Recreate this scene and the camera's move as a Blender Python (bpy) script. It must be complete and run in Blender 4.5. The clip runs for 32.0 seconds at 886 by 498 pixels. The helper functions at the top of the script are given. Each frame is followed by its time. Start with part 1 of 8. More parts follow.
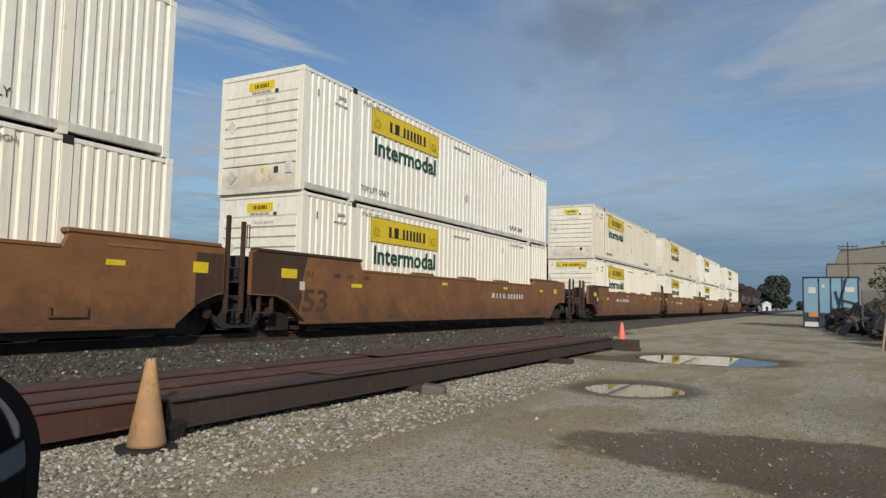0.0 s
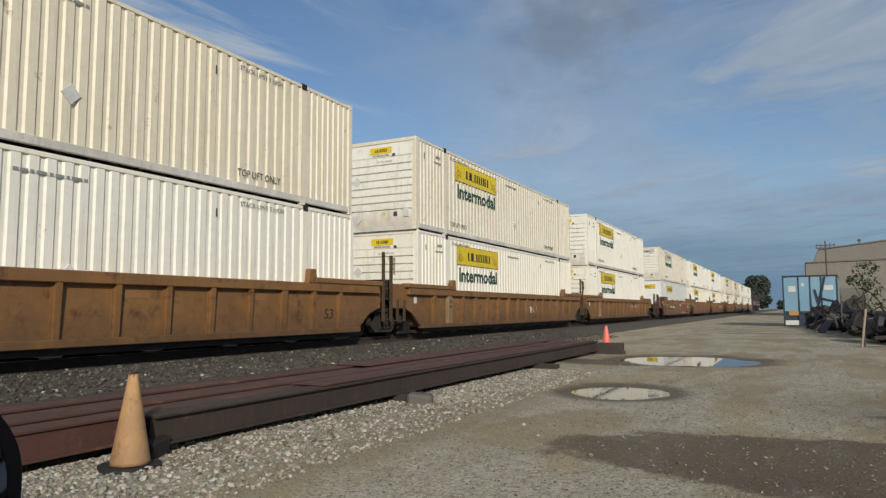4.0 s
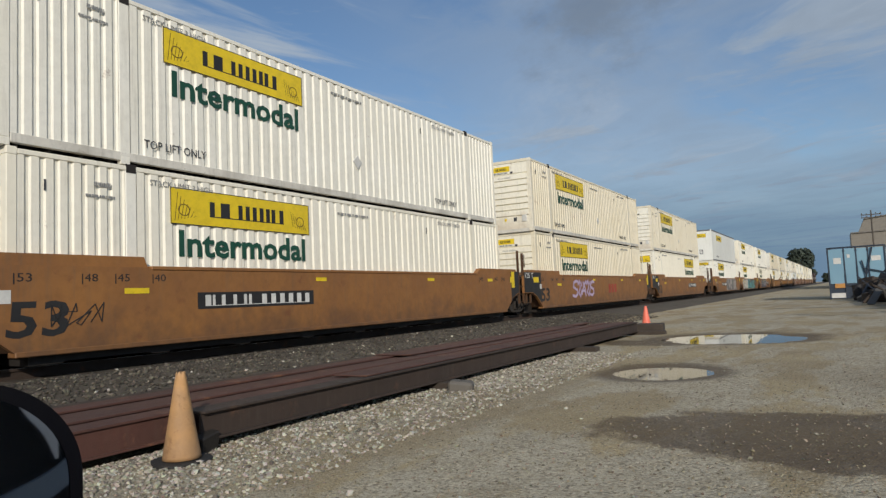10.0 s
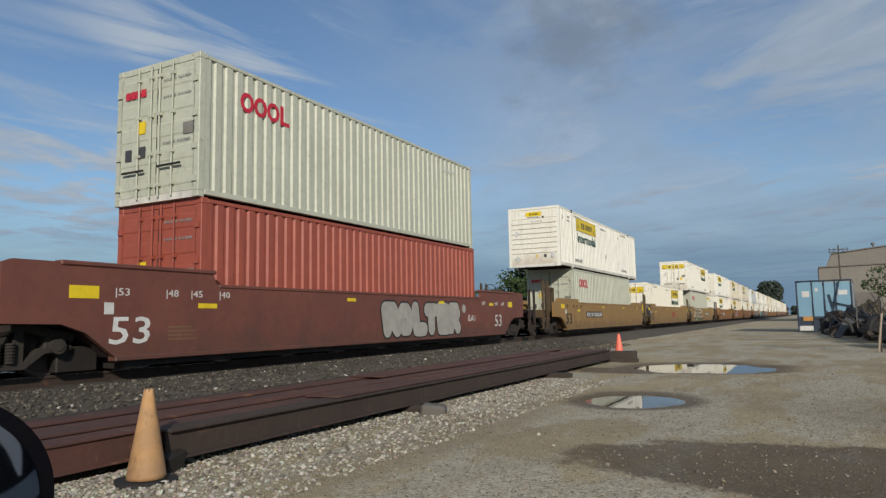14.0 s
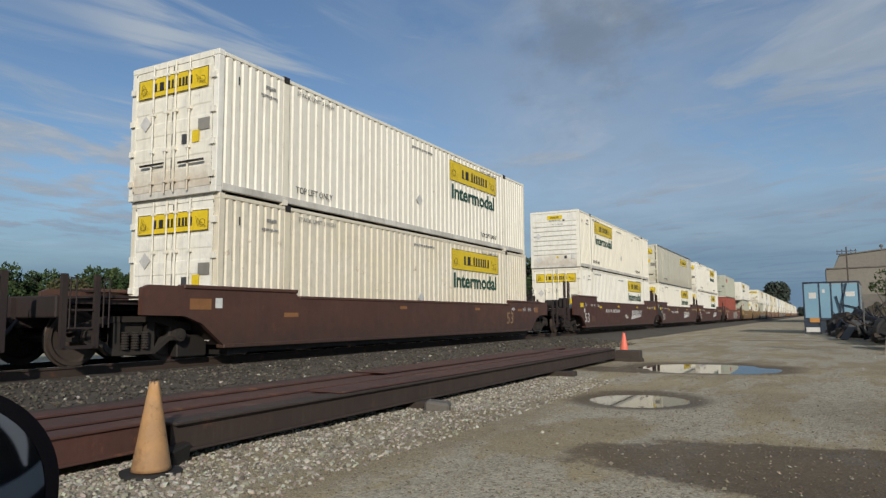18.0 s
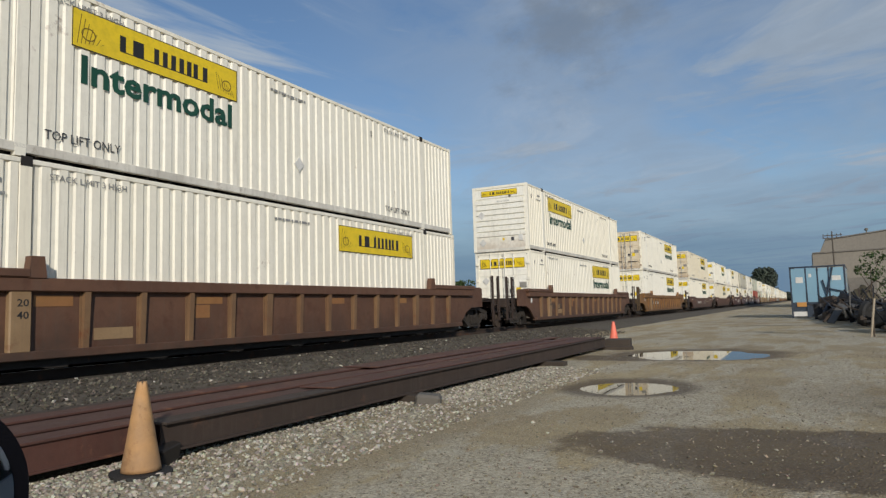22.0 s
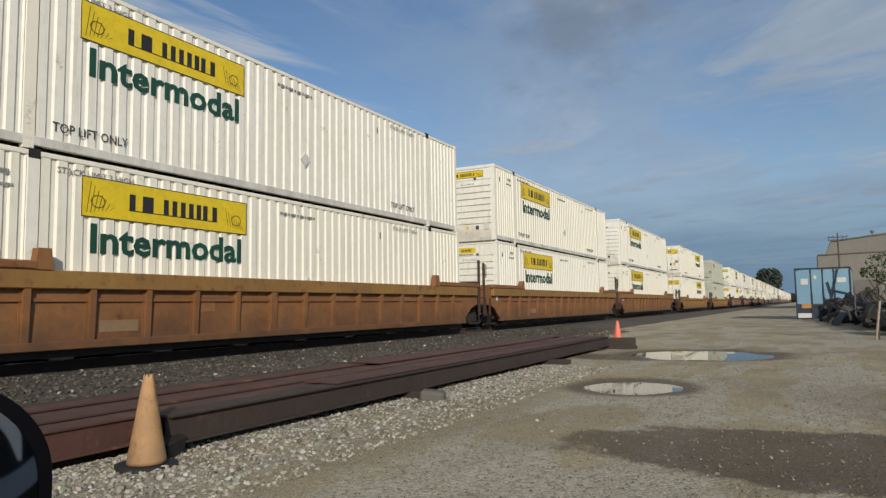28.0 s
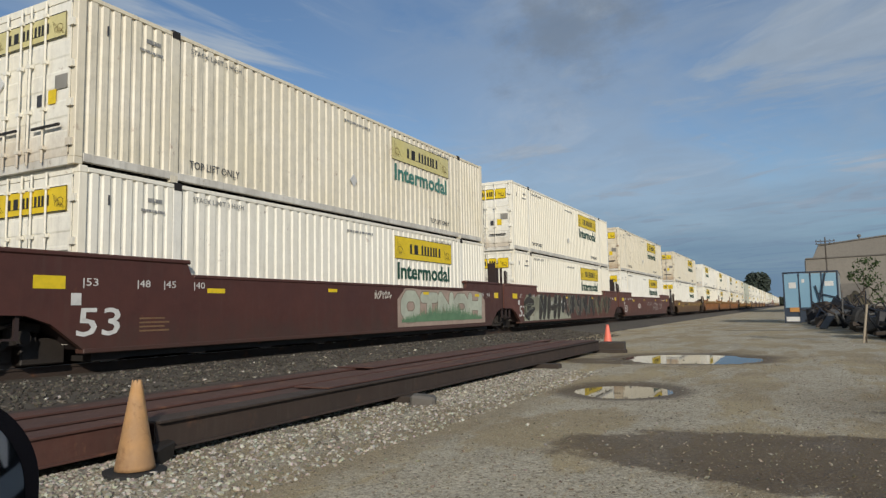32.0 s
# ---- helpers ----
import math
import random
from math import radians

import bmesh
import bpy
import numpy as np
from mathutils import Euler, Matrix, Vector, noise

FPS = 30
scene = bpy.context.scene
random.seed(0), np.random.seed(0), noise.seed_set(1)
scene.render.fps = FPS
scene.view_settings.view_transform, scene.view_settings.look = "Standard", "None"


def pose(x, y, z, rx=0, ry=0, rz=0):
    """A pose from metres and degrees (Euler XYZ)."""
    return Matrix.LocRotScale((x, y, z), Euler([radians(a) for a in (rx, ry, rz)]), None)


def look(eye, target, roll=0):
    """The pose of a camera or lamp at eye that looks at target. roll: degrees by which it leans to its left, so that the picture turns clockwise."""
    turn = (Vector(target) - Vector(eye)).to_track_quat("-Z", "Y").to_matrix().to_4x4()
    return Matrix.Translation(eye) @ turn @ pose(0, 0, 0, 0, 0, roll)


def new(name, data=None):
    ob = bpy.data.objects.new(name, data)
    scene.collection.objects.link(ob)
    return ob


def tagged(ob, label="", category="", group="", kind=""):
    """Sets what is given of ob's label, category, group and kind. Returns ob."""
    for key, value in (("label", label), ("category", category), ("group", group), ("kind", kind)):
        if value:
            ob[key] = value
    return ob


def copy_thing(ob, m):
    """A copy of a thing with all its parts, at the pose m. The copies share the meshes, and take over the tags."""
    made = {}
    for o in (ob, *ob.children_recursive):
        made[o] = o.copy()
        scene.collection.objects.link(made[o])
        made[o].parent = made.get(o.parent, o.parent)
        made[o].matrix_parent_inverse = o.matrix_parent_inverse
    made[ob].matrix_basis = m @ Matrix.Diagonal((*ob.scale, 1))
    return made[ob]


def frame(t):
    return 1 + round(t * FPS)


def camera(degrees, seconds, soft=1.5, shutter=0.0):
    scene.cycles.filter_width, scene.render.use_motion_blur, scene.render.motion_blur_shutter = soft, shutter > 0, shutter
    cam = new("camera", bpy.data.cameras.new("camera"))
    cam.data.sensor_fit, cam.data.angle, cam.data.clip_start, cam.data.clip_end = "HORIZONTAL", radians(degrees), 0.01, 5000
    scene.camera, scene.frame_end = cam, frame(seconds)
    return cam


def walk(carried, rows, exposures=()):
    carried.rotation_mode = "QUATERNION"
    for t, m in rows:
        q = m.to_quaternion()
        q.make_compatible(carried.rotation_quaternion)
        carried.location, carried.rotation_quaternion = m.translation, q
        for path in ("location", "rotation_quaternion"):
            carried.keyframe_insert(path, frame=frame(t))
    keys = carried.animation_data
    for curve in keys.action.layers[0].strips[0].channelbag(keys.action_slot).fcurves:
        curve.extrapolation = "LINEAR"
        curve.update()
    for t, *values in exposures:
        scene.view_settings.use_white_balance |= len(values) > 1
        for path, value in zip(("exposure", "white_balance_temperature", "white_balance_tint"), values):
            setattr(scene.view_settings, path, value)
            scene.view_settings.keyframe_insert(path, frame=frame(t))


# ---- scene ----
# Metres, z up. The railway runs along +y at x = TRACK; the train runs away from the camera.
TRACK, RAIL, SPEED = -11.43, 0.44, 22.1
EYE = (0.0, 0.0, 1.2)

cam = camera(66.3, 32.0, soft=1.35)
PATH = [
    (0, 28.54, 4.44, -1.20), (0.5, 28.34, 4.81, -1.04), (1, 27.78, 5.06, -0.95), (1.5, 27.53, 5.18, -0.59),
    (2, 27.32, 5.23, -0.18), (2.5, 27.11, 5.30, 0.31), (4.5, 27.41, 5.02, 0.14), (5, 27.91, 4.92, -0.17),
    (5.5, 28.31, 4.89, -0.04), (6, 28.54, 4.99, 0.11), (6.5, 28.61, 5.07, 0.36), (7, 27.49, 5.04, 1.22),
    (7.5, 27.68, 4.71, 1.78), (8, 28.49, 4.34, 2.35), (8.5, 28.95, 4.10, 2.61), (9, 29.45, 4.01, 2.70),
    (9.5, 29.76, 3.98, 2.65), (10, 30.32, 4.15, 2.56), (10.5, 30.44, 4.61, 1.76), (11, 30.21, 5.15, 1.48),
    (11.5, 29.86, 5.60, 1.44), (12, 29.57, 5.85, 1.17), (12.5, 29.08, 6.07, 1.13), (13, 28.63, 6.09, 1.03),
    (13.5, 28.26, 6.07, 1.14), (15.5, 28.04, 5.71, 0.30), (16, 28.16, 5.65, -0.04), (16.5, 28.35, 5.62, 0.07),
    (17, 28.45, 5.61, 0.13), (17.5, 28.53, 5.62, 0.12), (18, 28.57, 5.72, 0.32), (18.5, 28.56, 5.76, 0.42),
    (19, 28.48, 5.69, 0.22), (19.5, 28.39, 5.63, 0.44), (20, 28.40, 5.59, 0.60), (20.5, 28.41, 5.51, 0.53),
    (21, 28.35, 5.50, 0.57), (21.5, 28.05, 5.46, 1.47), (22, 27.81, 5.11, 1.66), (22.5, 27.60, 4.45, 2.30),
    (23, 27.53, 4.00, 2.83), (23.5, 27.59, 3.70, 2.58), (24, 27.75, 4.12, 1.91), (24.5, 27.92, 4.39, 1.33),
    (26.5, 28.36, 4.57, 1.27), (27, 28.29, 4.65, 1.19), (27.5, 28.23, 4.80, 0.97), (28, 28.08, 4.86, 0.92),
    (28.5, 27.95, 4.98, 0.94), (29, 27.89, 5.07, 0.87), (29.5, 27.81, 5.11, 0.82), (30, 27.79, 5.12, 0.86),
    (30.5, 27.74, 5.11, 1.08), (31, 27.68, 5.20, 1.20), (31.5, 27.57, 5.25, 1.06), (32, 27.29, 5.21, 1.04),
]
# the hand that holds it sways by a centimetre or two
SWAY = [(0, .002), (2.5, .002), (5, .004), (6, .006), (7, -.004), (8, -.012), (9, -.004), (10.5, .012), (11, .018), (12, .022), (16, .026), (19, .021),
        (21, .018), (22, -.004), (23, -.010), (24, .026), (24.5, .03), (28, .02), (32, .02)]


def eye(t):
    d = float(np.interp(t, [a for a, _ in SWAY], [b for _, b in SWAY]))
    return EYE[0] - 0.88 * d, EYE[1] - 0.47 * d, EYE[2]


walk(cam, [(t, pose(*eye(t), 90 + pitch, roll, yaw)) for t, yaw, pitch, roll in PATH], exposures=[(0, -0.15), (10.5, -0.15), (11.5, -0.10), (13.4, -0.09), (16, -0.15), (23, -0.16), (24, -0.10), (24.6, -0.08), (26.5, -0.14), (32, -0.15)])

# ---- light: low sun behind the camera to the right, blue sky with thin cloud ----
SUN_ELEV, SUN_DIR = radians(23.0), Vector((0.60, -0.80, 0))  # towards the sun, on the ground
to_sun = Vector((SUN_DIR.x * math.cos(SUN_ELEV), SUN_DIR.y * math.cos(SUN_ELEV), math.sin(SUN_ELEV)))
sun = new("sun", bpy.data.lights.new("sun", "SUN"))
sun.data.energy, sun.data.angle, sun.data.color = 3.7, radians(0.6), (1.0, 0.93, 0.82)
sun.matrix_world = look((60, -80, 60), Vector((60, -80, 60)) - to_sun)

world = bpy.data.worlds.new("world")
scene.world = world
world.use_nodes = True
wn, wl = world.node_tree.nodes, world.node_tree.links
wn.clear()
sky = wn.new("ShaderNodeTexSky")
sky.sky_type, sky.sun_disc = "NISHITA", False
sky.sun_elevation, sky.sun_rotation = SUN_ELEV, math.atan2(SUN_DIR.x, SUN_DIR.y)
sky.air_density, sky.dust_density, sky.ozone_density = 1.1, 0.3, 3.0
coords = wn.new("ShaderNodeTexCoord")
BACK = 0.095


def wmath(op, a, b, c=None):
    m = wn.new("ShaderNodeMath")
    m.operation = op
    for i, v in enumerate((a, b, c)):
        if v is None:
            continue
        if isinstance(v, (int, float)):
            m.inputs[i].default_value = v
        else:
            wl.new(v, m.inputs[i])
    return m.outputs[0]


def wband(fac, lo, hi, a=0.0, b=1.0):
    r = wn.new("ShaderNodeMapRange")
    r.interpolation_type = "SMOOTHSTEP"
    for k, v in (("From Min", lo), ("From Max", hi), ("To Min", a), ("To Max", b)):
        r.inputs[k].default_value = v
    wl.new(fac, r.inputs["Value"])
    return r.outputs["Result"]


def wnoise(scale, detail, rough, stretch=(1, 1, 1), turn=(0, 0, 0), distortion=0.0, shift=(0, 0, 0)):
    mp, t = wn.new("ShaderNodeMapping"), wn.new("ShaderNodeTexNoise")
    mp.inputs["Scale"].default_value, mp.inputs["Rotation"].default_value = stretch, turn
    mp.inputs["Location"].default_value = shift
    t.inputs["Scale"].default_value, t.inputs["Detail"].default_value = scale, detail
    t.inputs["Roughness"].default_value, t.inputs["Distortion"].default_value = rough, distortion
    wl.new(coords.outputs["Generated"], mp.inputs["Vector"])
    wl.new(mp.outputs["Vector"], t.inputs["Vector"])
    return t.outputs["Fac"]


def wmix(fac, a, b):
    m = wn.new("ShaderNodeMixRGB")
    wl.new(fac, m.inputs["Fac"])
    for sock, v in ((m.inputs["Color1"], a), (m.inputs["Color2"], b)):
        if isinstance(v, tuple):
            sock.default_value = (*(c / BACK for c in v), 1)
        else:
            wl.new(v, sock)
    return m.outputs["Color"]


axes = wn.new("ShaderNodeSeparateXYZ")
wl.new(coords.outputs["Generated"], axes.inputs[0])
# broad soft cloud, thicker away from the railway; combed-out cirrus on the railway's side; a grey patch; haze at the skyline


# the cloud sheet lies flat overhead: places on it, in heights of the sheet
high = wmath("MAXIMUM", axes.outputs["Z"], 0.04)
sheet_x, sheet_y = wmath("DIVIDE", axes.outputs["X"], high), wmath("DIVIDE", axes.outputs["Y"], high)


def sheet_noise(fx, fy, skew, detail, rough, distortion, lift=0.0):
    c, t = wn.new("ShaderNodeCombineXYZ"), wn.new("ShaderNodeTexNoise")
    wl.new(wmath("MULTIPLY", wmath("MULTIPLY_ADD", sheet_y, skew, sheet_x), fx), c.inputs[0])
    wl.new(wmath("MULTIPLY", sheet_y, fy), c.inputs[1])
    c.inputs[2].default_value = lift
    t.inputs["Scale"].default_value, t.inputs["Detail"].default_value = 1.0, detail
    t.inputs["Roughness"].default_value, t.inputs["Distortion"].default_value = rough, distortion
    wl.new(c.outputs[0], t.inputs["Vector"])
    return t.outputs["Fac"]


broad = wmath("MAXIMUM", wband(wnoise(1.9, 10, 0.58, (1, 1, 2.0), (0.1, 0.3, 0.4), 0.4, (0.3, 0.1, 0)), 0.40, 0.58, 0.0, 0.62), wband(sheet_noise(0.95, 0.75, 0.35, 9, 0.60, 0.8, 6.4), 0.40, 0.66))
broad = wmath("MULTIPLY", broad, wband(axes.outputs["X"], -0.66, -0.24, 0.02, 0.92))
west = wband(axes.outputs["X"], -0.44, -0.68)
# combed streaks, then a low bank of small puffs under them
streaks = wmath("MULTIPLY", wband(sheet_noise(1.7, 0.40, -0.16, 8, 0.60, 1.3, 3.1), 0.47, 0.70, 0.0, 1.0), wband(sheet_noise(0.8, 0.5, 0.0, 3, 0.5, 0.3, 8.0), 0.36, 0.54, 0.15, 1.0))
streaks = wmath("MULTIPLY", wmath("MULTIPLY", streaks, wband(axes.outputs["Z"], 0.19, 0.30)), west)
puffs = wmath("MULTIPLY", wband(sheet_noise(1.7, 1.25, 0.2, 8, 0.64, 0.5, 1.0), 0.42, 0.62, 0.0, 0.9), wband(axes.outputs["Z"], 0.29, 0.235))
puffs = wmath("MULTIPLY", wmath("MULTIPLY", puffs, wband(axes.outputs["Z"], 0.07, 0.13)), wband(axes.outputs["X"], -0.50, -0.66))
cirrus = wmath("MAXIMUM", streaks, puffs)
low_wisp = wband(wnoise(2.6, 7, 0.62, (1.0, 1.0, 7.0), (0.0, 0.25, 0.2), 0.8), 0.50, 0.72, 0.0, 0.6)
cirrus = wmath("MAXIMUM", cirrus, low_wisp)
mask = wmath("MAXIMUM", broad, cirrus)
clear = wn.new("ShaderNodeMixRGB")
clear.blend_type, clear.inputs["Fac"].default_value = "MULTIPLY", 1.0
clear.inputs["Color2"].default_value = (0.93, 1.0, 1.08, 1)
wl.new(sky.outputs["Color"], clear.inputs["Color1"])
tone = wmix(mask, clear.outputs["Color"], (0.35, 0.425, 0.52))
tone = wmix(wmath("MULTIPLY", streaks, 0.8), tone, (0.46, 0.525, 0.60))
tone = wmix(wmath("MULTIPLY", wband(sheet_noise(3.4, 2.5, 0.2, 8, 0.66, 0.5, 2.0), 0.45, 0.62), wmath("MULTIPLY", puffs, 0.7)), tone, (0.45, 0.49, 0.54))
bright = wband(sheet_noise(1.3, 1.0, 0.35, 9, 0.60, 0.8, 11.0), 0.50, 0.76, 0.0, 0.55)
tone = wmix(wmath("MULTIPLY", bright, mask), tone, (0.52, 0.565, 0.62))
away = wn.new("ShaderNodeVectorMath")
away.operation = "DISTANCE"
away.inputs[1].default_value = (-0.262, 0.886, 0.383)
wl.new(coords.outputs["Generated"], away.inputs[0])
patch = wband(wmath("MULTIPLY_ADD", wnoise(6.0, 8, 0.65, (1, 1, 1.6)), 0.42, away.outputs["Value"]), 0.21, 0.34, 0.7, 0.0)
mottle = wband(sheet_noise(1.9, 1.5, 0.3, 9, 0.66, 0.6, 5.0), 0.40, 0.66, 0.0, 0.30)
tone = wmix(wmath("MULTIPLY", mottle, broad), tone, (0.245, 0.30, 0.375))
tone = wmix(patch, tone, (0.19, 0.235, 0.30))
haze = wband(wmath("MULTIPLY_ADD", wnoise(4.0, 5, 0.5, (1, 1, 6)), 0.10, axes.outputs["Z"]), 0.07, 0.24, 0.92, 0.0)
tone = wmix(haze, tone, (0.135, 0.235, 0.365))
back = wn.new("ShaderNodeBackground")
back.inputs["Strength"].default_value = BACK
wout = wn.new("ShaderNodeOutputWorld")
wl.new(tone, back.inputs["Color"])
wl.new(back.outputs["Background"], wout.inputs["Surface"])


# ---- materials ----
def surface(name, base, other=None, rough=0.6, metal=0.0, grain=6.0, blotch=0.7, bump=0.1, grit=60.0, rust=0.0,
            streak=0.0, tint=0.0, rust_color=(0.16, 0.06, 0.025), spec=0.5, dirt_color=(0.10, 0.085, 0.065), speck=0.45, rust_scale=2.6, foot=0.0, foot_color=(0.27, 0.165, 0.085)):
    """A procedural surface: large blotches, fine grain, vertical dirt streaks, rust patches, a tint per object."""
    m = bpy.data.materials.new(name)
    m.use_nodes = True
    n, l = m.node_tree.nodes, m.node_tree.links
    bsdf = n["Principled BSDF"]
    bsdf.inputs["Metallic"].default_value = metal
    bsdf.inputs["Specular IOR Level"].default_value = spec
    tc, info = n.new("ShaderNodeTexCoord"), n.new("ShaderNodeObjectInfo")
    shift = n.new("ShaderNodeVectorMath")
    shift.operation = "ADD"
    spread = n.new("ShaderNodeVectorMath")
    spread.operation = "SCALE"
    spread.inputs["Scale"].default_value = 37.0
    mix0 = n.new("ShaderNodeCombineXYZ")
    for axis in "XYZ":
        l.new(info.outputs["Random"], mix0.inputs[axis])
    l.new(mix0.outputs[0], spread.inputs[0])
    l.new(tc.outputs["Object"], shift.inputs[0])
    l.new(spread.outputs[0], shift.inputs[1])

    def tex(scale, detail=4.0, rough_n=0.6, vec=None):
        t = n.new("ShaderNodeTexNoise")
        t.inputs["Scale"].default_value, t.inputs["Detail"].default_value = scale, detail
        t.inputs["Roughness"].default_value = rough_n
        l.new(vec or shift.outputs[0], t.inputs["Vector"])
        return t.outputs["Fac"]

    def band(fac, lo, hi, top=1.0):
        r = n.new("ShaderNodeMapRange")
        r.inputs["From Min"].default_value, r.inputs["From Max"].default_value = lo, hi
        r.inputs["To Max"].default_value = top
        l.new(fac, r.inputs["Value"])
        return r.outputs["Result"]

    def blend(fac, a, b):
        x = n.new("ShaderNodeMixRGB")
        for sock, val in ((x.inputs["Fac"], fac), (x.inputs["Color1"], a), (x.inputs["Color2"], b)):
            if isinstance(val, (tuple, list)):
                sock.default_value = (*val[:3], 1)
            elif isinstance(val, (int, float)):
                sock.default_value = val
            else:
                l.new(val, sock)
        return x.outputs["Color"]

    other = other or tuple(c * 0.72 for c in base)
    col = blend(band(tex(blotch), 0.35, 0.68), base, other)
    col = blend(band(tex(grain, 6, 0.7), 0.45, 0.75, speck), col, tuple(c * 0.55 for c in base))
    if tint:
        warm = tuple(c * w for c, w in zip(base, (1.0, 0.93, 0.78)))
        r = n.new("ShaderNodeMath")
        r.operation = "MULTIPLY"
        r.inputs[1].default_value = tint
        l.new(info.outputs["Random"], r.inputs[0])
        col = blend(r.outputs[0], col, warm)
    if streak:
        st = n.new("ShaderNodeMapping")
        st.inputs["Scale"].default_value = (5.0, 5.0, 0.35)
        l.new(shift.outputs[0], st.inputs["Vector"])
        col = blend(band(tex(1.6, 6, 0.7, st.outputs["Vector"]), 0.52, 0.80, streak), col, dirt_color)
    if foot:
        # splashed grime, ragged at its upper edge
        sp = n.new("ShaderNodeSeparateXYZ")
        l.new(tc.outputs["Object"], sp.inputs[0])
        hi = n.new("ShaderNodeMath")
        hi.operation = "MULTIPLY_ADD"
        l.new(tex(2.2, 7, 0.7), hi.inputs[0])
        hi.inputs[1].default_value = -1.7
        l.new(sp.outputs["Z"], hi.inputs[2])
        col = blend(band(hi.outputs[0], -0.05, -0.75, foot), col, foot_color)
    if rust:
        col = blend(band(tex(rust_scale, 8, 0.72), 0.66 - 0.22 * rust, 0.74 - 0.14 * rust, min(1.0, 0.5 + rust)), col, rust_color)
    l.new(col, bsdf.inputs["Base Color"])
    rr = n.new("ShaderNodeMapRange")
    rr.inputs["To Min"].default_value, rr.inputs["To Max"].default_value = max(0.03, rough - 0.12), min(1.0, rough + 0.15)
    l.new(tex(grain * 0.6), rr.inputs["Value"])
    l.new(rr.outputs["Result"], bsdf.inputs["Roughness"])
    if bump:
        b = n.new("ShaderNodeBump")
        b.inputs["Strength"].default_value, b.inputs["Distance"].default_value = bump, 0.02
        l.new(tex(grit, 5, 0.65), b.inputs["Height"])
        l.new(b.outputs["Normal"], bsdf.inputs["Normal"])
    return m


WHITE = surface("white_paint", (0.85, 0.83, 0.748), (0.80, 0.775, 0.68), 0.58, streak=0.36, tint=0.6, bump=0.05, grit=3.0, rust=0.10, rust_scale=1.7, speck=0.30, dirt_color=(0.20, 0.165, 0.115))
CREAM = surface("aged_cream_paint", (0.77, 0.72, 0.60), (0.71, 0.65, 0.50), 0.5, streak=0.34, tint=0.5, bump=0.03, rust=0.20, rust_color=(0.23, 0.10, 0.045))
STAINED = surface("rust_streaked_cream_paint", (0.78, 0.73, 0.62), (0.72, 0.66, 0.53), 0.55, streak=0.75, tint=0.2, bump=0.05, rust=0.34, rust_scale=3.4, rust_color=(0.22, 0.095, 0.045), dirt_color=(0.30, 0.17, 0.10))
WHITE_END = surface("dirty_white_end_paint", (0.86, 0.84, 0.755), (0.82, 0.79, 0.69), 0.5, streak=0.30, tint=0.45, bump=0.04, foot=0.55, foot_color=(0.40, 0.30, 0.20),
                    rust=0.14, rust_color=(0.22, 0.10, 0.045))
RUSTY_END = surface("rust_stained_end_paint", (0.74, 0.68, 0.54), (0.58, 0.46, 0.30), 0.55, streak=0.6, tint=0.2, bump=0.05, foot=0.5, foot_color=(0.30, 0.15, 0.06), rust=0.42, rust_color=(0.20, 0.085, 0.035), dirt_color=(0.26, 0.12, 0.05))
RAILGREY = surface("scuffed_rail_paint", (0.74, 0.71, 0.63), (0.50, 0.47, 0.41), 0.5, streak=0.4, blotch=1.3, bump=0.06, rust=0.3, rust_scale=4.0, rust_color=(0.30, 0.25, 0.19))
PLATE = surface("smooth_pale_panel", (0.83, 0.83, 0.77), (0.78, 0.78, 0.72), 0.35, speck=0.15, streak=0.2, bump=0.02)
PLATE_OLD = surface("aged_pale_panel", (0.66, 0.625, 0.495), (0.60, 0.56, 0.43), 0.45, speck=0.18, streak=0.35, bump=0.02, rust=0.15, foot=0.3, foot_color=(0.30, 0.25, 0.17))
TRIM = surface("grey_aluminium_trim", (0.22, 0.22, 0.22), rough=0.4, metal=0.4)
SAGE = surface("grey_green_paint", (0.515, 0.525, 0.42), (0.46, 0.47, 0.37), 0.5, streak=0.25, bump=0.03, rust=0.08)
REDBOX = surface("faded_red_paint", (0.36, 0.085, 0.05), (0.30, 0.07, 0.045), 0.5, streak=0.25, bump=0.03, rust=0.08)
YELLOW = surface("yellow_decal", (0.80, 0.575, 0.012), (0.73, 0.53, 0.02), 0.45, streak=0.16, bump=0.0)
PALE_PANEL = surface("bleached_decal", (0.70, 0.66, 0.47), (0.64, 0.61, 0.45), 0.5, streak=0.2, bump=0.0)
FADED = surface("faded_yellow_decal", (0.66, 0.58, 0.22), (0.62, 0.56, 0.30), 0.5, streak=0.2, bump=0.0)
BLACK = surface("black_decal", (0.025, 0.023, 0.022), rough=0.5, bump=0.0)
FAINT = surface("faded_small_print", (0.30, 0.30, 0.29), rough=0.5, bump=0.0)
SCROLL_INK = surface("brown_line_drawing", (0.16, 0.10, 0.01), rough=0.5, bump=0.0)
INK = surface("dark_grey_marking", (0.06, 0.06, 0.065), rough=0.5, bump=0.0)
GREEN = surface("dark_green_decal", (0.012, 0.075, 0.045), rough=0.45, bump=0.0)
TEAL = surface("weathered_green_decal", (0.07, 0.24, 0.19), rough=0.5, bump=0.0)
CRIMSON = surface("crimson_decal", (0.62, 0.025, 0.05), rough=0.45, bump=0.0)
PALE = surface("white_marking", (0.72, 0.71, 0.67), rough=0.5, bump=0.0, streak=0.3)
STEEL = surface("galvanised_rod", (0.42, 0.42, 0.41), rough=0.35, metal=0.8, bump=0.02)
